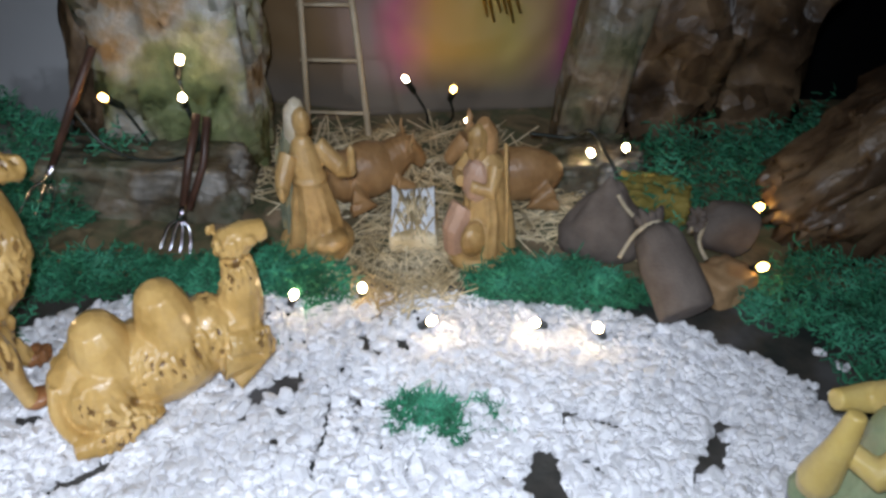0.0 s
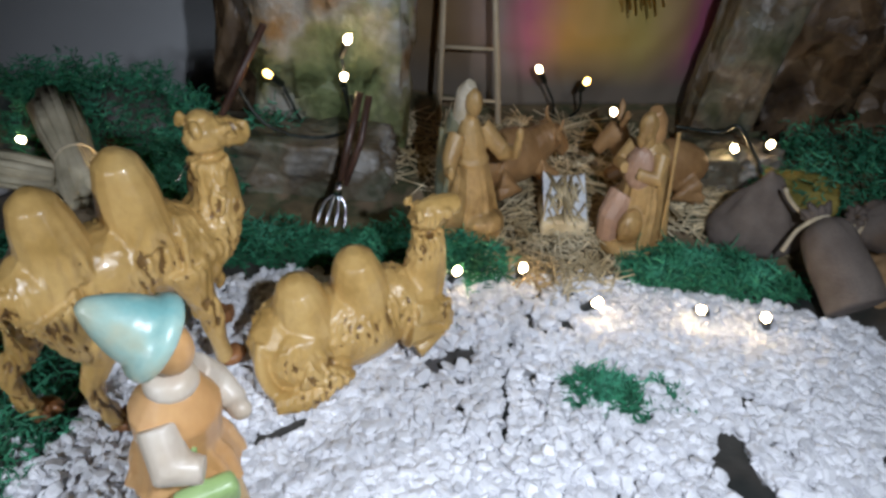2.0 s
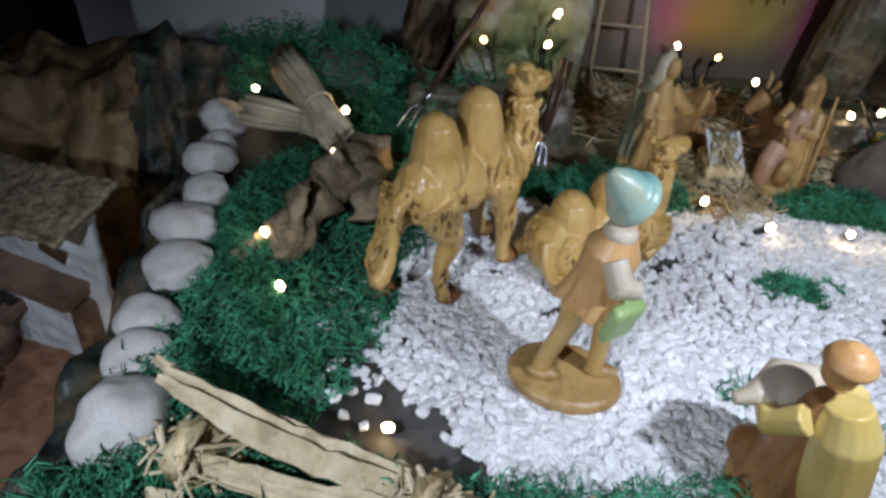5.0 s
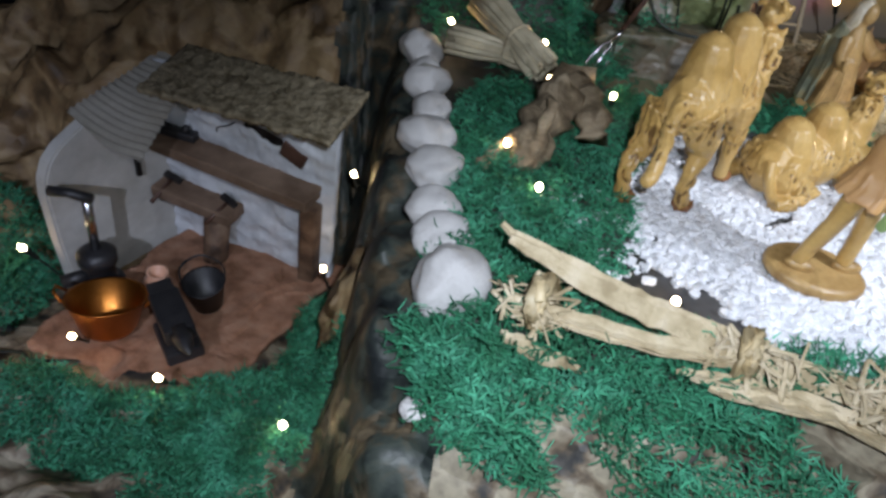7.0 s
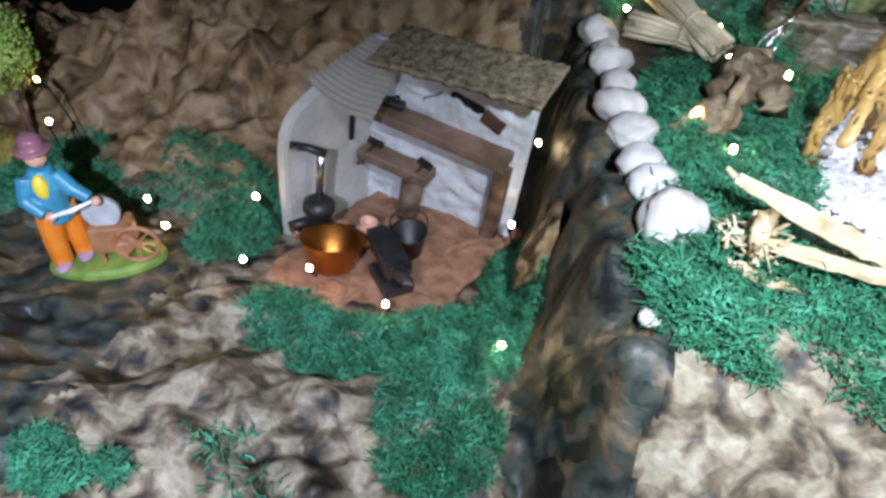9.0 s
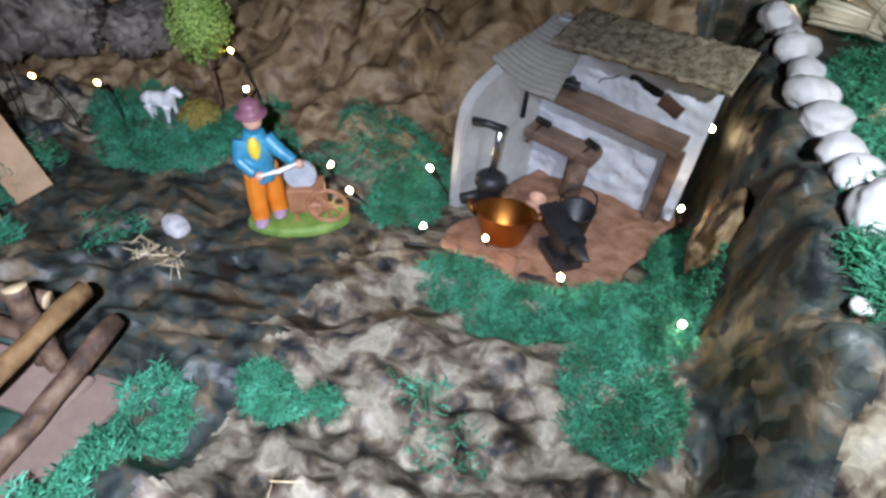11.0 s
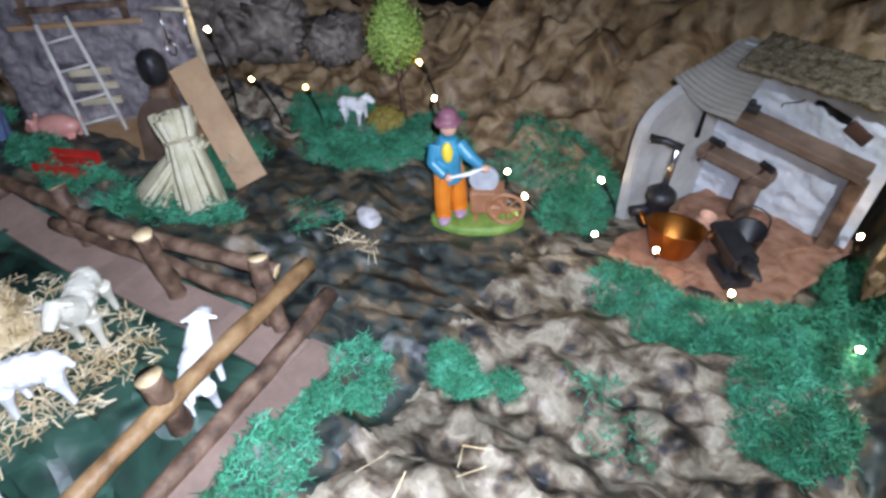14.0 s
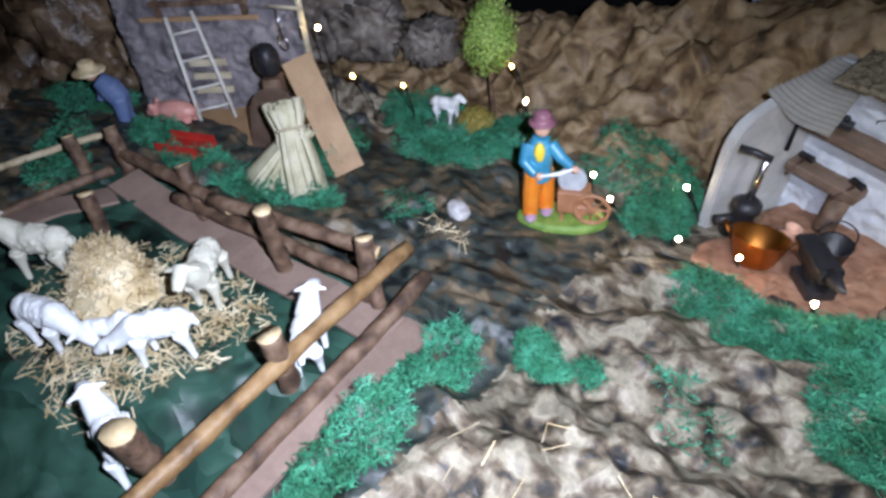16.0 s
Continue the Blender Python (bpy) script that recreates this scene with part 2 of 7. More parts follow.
sandroof_m = mat("glued_sand_grit", [(0.13, 0.1, 0.055), (0.27, 0.22, 0.14), (0.36, 0.3, 0.2)], 160, 0.9, bump=1.0, bscale=420, fine=0.5)
corr_m = mat("grey_corrugated_card", [(0.54, 0.51, 0.44), (0.64, 0.61, 0.54)], 40, 0.8, bump=0.2)
clay_m = mat("red_clay_floor", [(0.2, 0.095, 0.05), (0.3, 0.15, 0.09), (0.34, 0.19, 0.12)], 70, 0.85, bump=0.6, bscale=300)
shelf_m = mat("rough_brown_shelf", [(0.13, 0.08, 0.05), (0.22, 0.145, 0.1)], 50, 0.7, bump=0.4)
cork_m = mat("grey_painted_house_wall", [(0.1, 0.09, 0.1), (0.2, 0.18, 0.19), (0.3, 0.27, 0.27)], 36, 0.75, bump=0.8, distort=0.8)
redbox_m = mat("red_paint", [(0.36, 0.02, 0.015), (0.45, 0.035, 0.025)], 60, 0.4, bump=0.1)
leaf_m = mat("light_green_foliage", [(0.22, 0.36, 0.06), (0.38, 0.52, 0.13)], 60, 0.7, bump=0.2, island=True, rand=0.4)
ochre_bush = mat("ochre_dry_bush", [(0.16, 0.13, 0.02), (0.28, 0.22, 0.05)], 80, 0.8, bump=0.5)
greyrock_m = mat("grey_brown_paper_rock", [(0.06, 0.05, 0.04), (0.18, 0.155, 0.13), (0.3, 0.27, 0.23)], 24, 0.6, bump=0.6, distort=0.1, detail=8.0, facet=((26, 0.7), (70, 0.5)))
pillar_m = mat("mottled_painted_rock_paper", [(0.1, 0.13, 0.05), (0.19, 0.22, 0.1), (0.25, 0.25, 0.14), (0.34, 0.33, 0.29), (0.3, 0.19, 0.09), (0.15, 0.15, 0.11)], 15, 0.28, bump=0.8, bscale=110, bdist=0.004, distort=0.0, detail=9.0, stops=[0.34, 0.43, 0.49, 0.54, 0.6, 0.7], fine=0.4, facet=((34, 0.7), (80, 0.5)))
lowwall_m = mat("stone_printed_paper", [(0.07, 0.08, 0.045), (0.15, 0.14, 0.1), (0.13, 0.1, 0.065), (0.26, 0.24, 0.21)], 30, 0.4, bump=0.6, distort=0.1, detail=9.0, stops=[0.36, 0.46, 0.54, 0.64], fine=0.4, facet=((36, 0.6), (85, 0.45)))
brownpaper = mat("crumpled_brown_paper", [(0.035, 0.022, 0.013), (0.11, 0.07, 0.04), (0.22, 0.15, 0.085)], 26, 0.42, bump=0.8, bscale=110, distort=0.2, detail=8.0, facet=((30, 0.9), (75, 0.6)))
wall_m = mat("white_room_wall", [(0.7, 0.71, 0.73), (0.78, 0.79, 0.8)], 3, 0.8, bump=0.05)
# darkness of the unlit room, held in a near-black base colour
dark_m = mat("near_black_unlit_room", [(0.006, 0.006, 0.007), (0.012, 0.012, 0.013)], 4, 0.9, bump=0.1)
cloth_w = mat("white_lace_cloth", [(0.7, 0.72, 0.76), (0.82, 0.84, 0.86)], 300, 0.8, bump=0.6, bscale=800)
wire_m = mat("dark_green_wire", [(0.008, 0.012, 0.01), (0.02, 0.026, 0.02)], 90, 0.4, bump=0.05)
goldfoil = mat("gold_foil", [(0.75, 0.5, 0.1), (0.85, 0.62, 0.2)], 60, 0.3, 1.0, bump=0.3)
bulb_on = glow("lit_fairy_bulb", (1.0, 0.74, 0.42), 42.0)
bulb_amber = glow("amber_fairy_bulb", (1.0, 0.55, 0.14), 22.0)


# ---- mesh tools ----
def part(name, bm, material, parent=None, label="", smooth=True):
    me = bpy.data.meshes.new(name)
    bm.to_mesh(me)
    bm.free()
    for m in (material if isinstance(material, (list, tuple)) else [material]):
        me.materials.append(m)
    if smooth:
        me.polygons.foreach_set("use_smooth", [True] * len(me.polygons))
    ob = new(name, me)
    if parent:
        ob.parent = parent
    return tagged(ob, label)


def thing(name, label, category, m=None, group="", kind=""):
    ob = new(name)
    ob.empty_display_size = 0.01
    if m is not None:
        ob.matrix_basis = m
    return tagged(ob, label, category, group, kind)


def raw(name, verts, faces, material, smooth=False):
    me = bpy.data.meshes.new(name)
    me.from_pydata([tuple(v) for v in verts], [], [tuple(f) for f in faces])
    me.materials.append(material)
    if smooth:
        me.polygons.foreach_set("use_smooth", [True] * len(me.polygons))
    me.update()
    return new(name, me)


def tube(bm, pts, radii, seg=8, flat=1.0, caps=True, jit=0.0):
    """A tapered tube through points; flat squeezes one cross direction."""
    pts = [Vector(p) for p in pts]
    if not isinstance(radii, (list, tuple)):
        radii = [radii] * len(pts)
    rings = []
    side = None
    for i, p in enumerate(pts):
        d = (pts[min(i + 1, len(pts) - 1)] - pts[max(i - 1, 0)]).normalized()
        if side is None:
            side = d.cross(Vector((0, 0, 1)))
            if side.length < 0.1:
                side = Vector((0, 1, 0))
        side = (side - d * side.dot(d)).normalized()
        up = side.cross(d)
        r = radii[i]
        rings.append([bm.verts.new(p + (side * math.cos(a) + up * math.sin(a) * flat) * r * (1 + (random.uniform(-jit, jit) if jit else 0)))
                      for a in (2 * math.pi * k / seg for k in range(seg))])
    for a, b in zip(rings, rings[1:]):
        for k in range(seg):
            bm.faces.new((a[k], a[(k + 1) % seg], b[(k + 1) % seg], b[k]))
    if caps:
        bm.faces.new(rings[0][::-1])
        bm.faces.new(rings[-1])
    return bm


def arc(pts, n=6):
    """A smooth line through the points."""
    pts = [Vector(p) for p in pts]
    q = [pts[0]] + pts + [pts[-1]]
    out = []
    for i in range(1, len(q) - 2):
        a, b, c, d = q[i - 1:i + 3]
        for k in range(n):
            t = k / n
            out.append(0.5 * ((2 * b) + (c - a) * t + (2 * a - 5 * b + 4 * c - d) * t * t + (3 * b - a - 3 * c + d) * t ** 3))
    return out + [pts[-1]]


def blob(bm, c, r, rot=(0, 0, 0), sub=2):
    r = (r, r, r) if isinstance(r, (int, float)) else r
    m = pose(*c, *rot) @ Matrix.Diagonal((*r, 1))
    bmesh.ops.create_icosphere(bm, subdivisions=sub, radius=1, matrix=m)
    return bm


def box(bm, c, size, rot=(0, 0, 0), bevel=0.0):
    g = bmesh.ops.create_cube(bm, size=1, matrix=pose(*c, *rot) @ Matrix.Diagonal((*size, 1)))
    if bevel:
        es = list({e for v in g["verts"] for e in v.link_edges})
        bmesh.ops.bevel(bm, geom=es, offset=bevel, segments=2, affect="EDGES", profile=0.6)
    return bm


def lathe(bm, prof, seg=24, c=(0, 0, 0)):
    rings = [[bm.verts.new((c[0] + r * math.cos(2 * math.pi * k / seg), c[1] + r * math.sin(2 * math.pi * k / seg), c[2] + z)) for k in range(seg)] for r, z in prof]
    for a, b in zip(rings, rings[1:]):
        for k in range(seg):
            bm.faces.new((a[k], a[(k + 1) % seg], b[(k + 1) % seg], b[k]))
    bm.faces.new(rings[0][::-1])
    bm.faces.new(rings[-1])
    return bm


def B():
    return bmesh.new()


def crumple(v, amp, scale, seed):
    p = Vector(v) * scale + Vector((seed * 7.1, seed * 3.3, seed * 1.7))
    n = abs(noise.noise(p)) + 0.5 * abs(noise.noise(p * 2.1)) + 0.35 * abs(noise.noise(p * 4.3))
    return (0.55 - n) * amp


def fused(name, groups, m, label, category, voxel=0.0013, smooth=3, group="", fur=0.0, wash=None, cut=-0.2, bald=None):
    """One figure: the shapes of each colour grown together, all in one mesh."""
    out = bmesh.new()
    mats = []
    for i, (bm, material, *plain) in enumerate(groups):
        me = bpy.data.meshes.new("raw_shape")
        bm.to_mesh(me)
        bm.free()
        ob = new("raw_shape", me)
        if not plain:
            md = ob.modifiers.new("remesh", "REMESH")
            md.mode, md.voxel_size = "VOXEL", voxel
        if smooth and not plain:
            sm = ob.modifiers.new("smooth", "SMOOTH")
            sm.iterations, sm.factor = smooth, 0.5
        deps = bpy.context.evaluated_depsgraph_get()
        deps.update()
        me2 = bpy.data.meshes.new_from_object(ob.evaluated_get(deps))
        for p in me2.polygons:
            p.material_index = i
        n0 = len(out.faces)
        out.from_mesh(me2)
        out.faces.ensure_lookup_table()
        for f in out.faces[n0:]:
            f.material_index = i
        bpy.data.objects.remove(ob)
        bpy.data.meshes.remove(me)
        bpy.data.meshes.remove(me2)
        mats.append(material)
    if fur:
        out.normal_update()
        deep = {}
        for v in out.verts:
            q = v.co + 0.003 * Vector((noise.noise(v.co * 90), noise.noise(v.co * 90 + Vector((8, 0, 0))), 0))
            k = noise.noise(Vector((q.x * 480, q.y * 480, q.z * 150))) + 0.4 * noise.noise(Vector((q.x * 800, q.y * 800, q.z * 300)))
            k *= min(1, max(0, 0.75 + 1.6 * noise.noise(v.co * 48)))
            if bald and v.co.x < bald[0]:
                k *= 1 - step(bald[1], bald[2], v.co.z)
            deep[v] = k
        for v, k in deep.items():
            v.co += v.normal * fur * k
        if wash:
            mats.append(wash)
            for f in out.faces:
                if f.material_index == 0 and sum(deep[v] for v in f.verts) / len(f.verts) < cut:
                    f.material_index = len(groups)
    ob = part(name, out, mats)
    ob.matrix_basis = m
    return tagged(ob, label, category, group)


# ---- the lie of the land ----
def step(a, b, v):
    t = min(1, max(0, (v - a) / (b - a)))
    return t * t * (3 - 2 * t)


def lerp_table(table, v):
    if v <= table[0][0]:
        return table[0][1]
    for (a, p), (b, q) in zip(table, table[1:]):
        if v <= b:
            return p + (q - p) * (v - a) / (b - a)
    return table[-1][1]


TOP = 0.141
RIDGE = [(-1.2, 0.05), (-0.92, 0.045), (-0.81, 0.07), (-0.66, 0.112), (-0.5, 0.15), (-0.33, 0.182), (-0.25, 0.198), (-0.17, 0.2), (-0.11, 0.15), (0.5, 0.145)]


def low_z(x, y):
    return min(0.082, 0.02 + 0.17 * max(0, 0.25 - y)) + min(0.02, 0.12 * max(0, -0.85 - x)) * step(0.2, 0.05, y)


def edge_x(y):
    return -0.236 - 0.17 * (y - 0.19)


def flat_z(x, y):
    e = edge_x(y)
    up = step(e - 0.068, e - 0.022, x) * step(-0.01, 0.115, y + 0.2 * max(0, x + 0.1))
    z = low_z(x, y) * (1 - up) + (TOP + 0.1 * min(0.13, max(0, 0.335 - y))) * up
    z -= 0.024 * step(0.2, 0.34, y) * step(-0.56, -0.53, x) * step(-0.29, -0.32, x)
    back = lerp_table(RIDGE, x)
    k = step(0.36, 0.5, y) if x < -0.34 else step(0.49, 0.55, y)
    if x < -0.1:
        z = max(z, z * (1 - k) + back * k) * (1 - step(0.53, 0.61, y) * step(-0.1, -0.14, x))
    return z


def rough_amp(x, y):
    e = edge_x(y)
    pad = min(math.hypot((x + 0.63) / 1.3, y - 0.182), math.hypot(x + 0.835, y - 0.29) * 0.7, math.hypot(x + 0.71, y - 0.135) * 1.6, math.hypot(x + 0.975, y - 0.018))
    if pad < 0.06 and not (x > e and y > 0.12):
        return 0.004 + 0.022 * step(0.03, 0.06, pad)
    if x > e and y > 0.12:
        return 0.003 + 0.02 * step(0.44, 0.52, y) * step(-0.08, -0.14, x)
    if -0.56 < x < e and 0.17 < y < 0.4:
        return 0.004 + 0.016 * step(-0.32, -0.29, x) * step(0.0, 0.08, 0.4 - y + 0.08)
    if -1.2 < x < -0.78 and 0.0 < y < 0.2:
        return 0.006
    if y > 0.33:
        return 0.036
    if x < -0.595 and y < 0.02:
        return 0.003 + 0.01 * step(-0.66, -0.71, x)
    return 0.026


def folds_z(x, y):
    """The flat facets and straight sharp creases of a crumpled cloth, long folds first."""
    h = 0
    wx = noise.noise(Vector((x * 5, y * 5, 1.3)))
    for k, (turn, across, w) in enumerate(((14, 4.6, 1.3), (31, 8.3, 0.85), (-12, 14.1, 0.6), (55, 16.7, 0.5), (-41, 24.3, 0.36), (84, 33.9, 0.24), (20, 47.0, 0.18))):
        c, s = math.cos(radians(turn)), math.sin(radians(turn))
        u = (-x * s + y * c) * across + 0.4 * wx + k * 0.37 + 0.2 * noise.noise(Vector((x * across * 0.5, y * across * 0.5, k * 7.7)))
        lone = min(1.0, max(0.1, 0.55 + 1.5 * noise.noise(Vector((x * 9, y * 9, k * 3.1)))))
        h += w * lone * (abs(u % 1 - 0.5) * 2 - 0.5)
    return h


def ground_z(x, y):
    a = rough_amp(x, y)
    return flat_z(x, y) + 1.0 * a * folds_z(x, y) + crumple((x, y, 0), a * 0.15, 26, 1)


def region(x, y):
    x += 0.016 * noise.noise(Vector((x * 22, y * 22, 5.0))) + 0.008 * noise.noise(Vector((x * 95, y * 95, 3.0)))
    y += 0.012 * noise.noise(Vector((x * 22, y * 22, 9.0)))
    e = edge_x(y)
    if x > -0.135 and y > 0.43:
        return 3
    if x > e and y > 0.15:
        return 1
    if e - 0.075 - 0.1 * max(0, 0.12 - y) < x <= e + 0.012 - 0.28 * max(0, 0.14 - y) and y > -0.06:
        return 2
    if -1.0 < x < -0.62 and y < -0.015:
        return 4
    if x < -0.57 and 0.045 < y + 0.03 * noise.noise(Vector((x, y, 0)) * 25) < 0.235:
        return 2
    if x < -0.548 and -0.3 < y + 0.03 * noise.noise(Vector((x, y, 0)) * 25) < 0.06:
        return 2
    if y > 0.31:
        return 5
    return 0


def build_ground():
    x0, x1, y0, y1, d = -1.5, 0.56, -0.5, 0.66, 0.0032
    nx, ny = round((x1 - x0) / d) + 1, round((y1 - y0) / d) + 1
    verts = [(x0 + i * d, y0 + j * d, ground_z(x0 + i * d, y0 + j * d)) for j in range(ny) for i in range(nx)]
    faces = [(j * nx + i, j * nx + i + 1, (j + 1) * nx + i + 1, (j + 1) * nx + i) for j in range(ny - 1) for i in range(nx - 1)]
    ob = raw("ground", verts, faces, camo, True)
    for m in (under, camo_dark, earth, satin, camo_rock):
        ob.data.materials.append(m)
    idx = [region(x0 + (k % (nx - 1) + 0.5) * d, y0 + (k // (nx - 1) + 0.5) * d) for k in range(len(faces))]
    ob.data.polygons.foreach_set("material_index", idx)
    tagged(ob, "crumpled camouflage and dark green cloth draped over the display", "ground cloth", kind="structure")


build_ground()


def slab(name, c, size, material, label, category, rot=(0, 0, 0)):
    ob = part(name, box(B(), (0, 0, 0), size, bevel=0.004), material, smooth=False)
    ob.matrix_basis = pose(*c, *rot)
    return tagged(ob, label, category, kind="structure")


# the room round the display
slab("wall_north", (-0.63, 1.03, 0.3), (0.2, 0.05, 2.2), wall_m, "plain white painted wall in dim light", "wall")
slab("wall_recess", (-0.12, 0.80, 0.3), (0.78, 0.05, 2.2), wall_m, "plain white painted wall set farther back", "wall")
# the unlit room's dark is put into the colour of these near-black slabs
slab("wall_dark", (-1.75, 1.3, 0.3), (2.02, 0.05, 2.2), dark_m, "slab behind the display coloured near-black for the unlit room", "wall")
slab("wall_dark", (0.75, 1.16, 0.3), (1.1, 0.05, 2.2), dark_m, "slab beside the white wall coloured near-black for the unlit room", "wall")
slab("wall_east", (1.3, 0.0, 0.3), (0.05, 2.6, 2.2), dark_m, "wall coloured near-black for the unlit room", "wall")
slab("wall_west", (-2.4, 0.0, 0.3), (0.05, 2.6, 2.2), dark_m, "wall coloured near-black for the unlit room", "wall")
slab("wall_south", (-0.5, -1.3, 0.3), (3.8, 0.05, 2.2), dark_m, "wall coloured near-black for the unlit room", "wall")
slab("floor", (-0.5, 0.0, -0.8), (3.9, 2.8, 0.04), dark_m, "room floor coloured near-black for want of light", "floor")
slab("ceiling", (-0.5, 0.0, 1.42), (3.9, 2.8, 0.04), dark_m, "room ceiling coloured near-black for want of light", "ceiling")
slab("display_base", (-0.47, 0.08, -0.42), (2.06, 1.16, 0.72), dark_m, "black-draped table under the display", "table")


# ---- scatter tools: gravel, moss, straw ----
def inside(x, y, shapes):
    """How deep (0 to 1) the place lies in any of the ellipses (cx, cy, rx, ry, turn)."""
    best = 0
    for cx, cy, rx, ry, a in shapes:
        c, s = math.cos(radians(a)), math.sin(radians(a))
        u, v = ((x - cx) * c + (y - cy) * s) / rx, (-(x - cx) * s + (y - cy) * c) / ry
        best = max(best, 1 - math.hypot(u, v))
    return best


def pick(shapes, n, rng, ragged=0.35, scale=60):
    areas = [s[2] * s[3] for s in shapes]
    out = []
    while len(out) < n:
        cx, cy, rx, ry, a = rng.choices(shapes, areas)[0]
        r, t = math.sqrt(rng.random()), rng.uniform(0, 2 * math.pi)
        u, v = r * math.cos(t) * rx, r * math.sin(t) * ry
        c, s = math.cos(radians(a)), math.sin(radians(a))
        x, y = cx + u * c - v * s, cy + u * s + v * c
        if 1 - r + ragged * noise.noise(Vector((x, y, 0.3)) * scale) > 0.0:
            out.append((x, y, 1 - r))
    return out


def moss(shapes, n, label, seed, lift=0.007, size=0.0092, name="moss_patch", base=None, thick=0.00048, material=None):
    rng = random.Random(seed)
    verts, faces = [], []
    for x, y, depth in pick(shapes, int(n * 1.75), rng):
        z = (base if base is not None else ground_z(x, y)) + 0.0005 + rng.random() ** 1.3 * lift * min(1, 0.3 + 2.4 * depth) * (1.25 + 1.3 * noise.noise(Vector((x, y, 2)) * 62) + 0.5 * noise.noise(Vector((x, y, 6)) * 150))
        p = Vector((x, y, z))
        d = Vector((rng.gauss(0, 1), rng.gauss(0, 1), rng.uniform(-0.1, 0.9))).normalized()
        bend = Vector((rng.gauss(0, 1), rng.gauss(0, 1), rng.gauss(0, 0.6)))
        L = size * rng.uniform(0.5, 1.15) / 2.2
        k0 = len(verts)
        for i in range(3):
            s = d.cross(Vector((0.3, 0.2, 0.9))).normalized()
            u = s.cross(d)
            r = thick * (1.2 - 0.35 * i)
            verts += [p + s * r, p + (u * 0.87 - s * 0.5) * r, p - (u * 0.87 + s * 0.5) * r]
            p = p + d * L
            d = (d + bend * 0.95).normalized()
        for i in range(2):
            a = k0 + 3 * i
            faces += [(a, a + 1, a + 4, a + 3), (a + 1, a + 2, a + 5, a + 4), (a + 2, a, a + 3, a + 5)]
    ob = raw(name, verts, faces, material or moss_m)
    return tagged(ob, label, "moss", kind="stuff")


def straws(shapes, n, label, seed, length=0.03, lift=0.004, width=0.0012, name="loose_straw", height=None, tilt=0.12, material=None):
    rng = random.Random(seed)
    verts, faces = [], []
    for x, y, depth in pick(shapes, n, rng, 0.5):
        z = (height(x, y) if height else ground_z(x, y)) + 0.001 + rng.random() * lift
        a = rng.uniform(0, math.pi)
        d = Vector((math.cos(a), math.sin(a), rng.gauss(0, tilt))).normalized()
        s = Vector((-math.sin(a), math.cos(a), rng.gauss(0, 0.3))).normalized()
        u = d.cross(s)
        L, w = length * rng.uniform(0.3, 1.2) / 2, width * rng.uniform(0.5, 1.3) / 2
        bow = u * rng.gauss(0, 0.06) * L
        c = Vector((x, y, z))
        k = len(verts)
        for e, off in ((-1, 0), (0, 1), (1, 0)):
            q = c + d * L * e + bow * off
            verts += [q - s * w, q - u * w * 0.5, q + s * w, q + u * w * 0.5]
        for i in (0, 4):
            faces += [(k + i + j, k + i + (j + 1) % 4, k + i + 4 + (j + 1) % 4, k + i + 4 + j) for j in range(4)]
        faces += [(k + 3, k + 2, k + 1, k), (k + 8, k + 9, k + 10, k + 11)]
    return tagged(raw(name, verts, faces, material or straw_m), label, "straw", kind="stuff")


# white chips: the field, its bare streaks, and strays
FIELD = [(0.06, 0.31, 0.185, 0.112, 0), (-0.045, 0.275, 0.085, 0.085, 0), (-0.06, 0.345, 0.07, 0.065, 20), (0.17, 0.355, 0.1, 0.055, -10), (0.02, 0.24, 0.11, 0.06, 0), (0.2, 0.29, 0.1, 0.09, 0), (-0.02, 0.2, 0.05, 0.03, 10)]
BARE = [(0.145, 0.306, 0.009, 0.02, -12), (0.15, 0.29, 0.012, 0.014, 0), (0.213, 0.32, 0.008, 0.019, -35), (0.224, 0.337, 0.012, 0.005, 10), (-0.036, 0.303, 0.018, 0.006, 40), (0.03, 0.352, 0.018, 0.007, 35),
        (0.055, 0.335, 0.0022, 0.02, 4), (0.056, 0.312, 0.003, 0.014, -3), (0.084, 0.382, 0.005, 0.007, 0), (0.07, 0.376, 0.012, 0.003, -10), (0.062, 0.386, 0.006, 0.004, 0), (0.088, 0.345, 0.03, 0.003, 6), (0.118, 0.328, 0.01, 0.003, 30),
        (0.158, 0.34, 0.007, 0.006, 30), (0.172, 0.337, 0.01, 0.004, -20), (0.165, 0.313, 0.008, 0.004, -30), (0.11, 0.312, 0.005, 0.003, 0), (-0.10, 0.212, 0.014, 0.012, 0), (-0.096, 0.305, 0.02, 0.004, 12), (-0.075, 0.33, 0.012, 0.006, 0)]


def bare(x, y):
    i, n = inside(x, y, BARE), noise.noise(Vector((x, y, 1)) * 160)
    return i > 0 and i + 0.35 * n > 0.1 or n + 0.4 * noise.noise(Vector((x, y, 4)) * 40) > 0.72


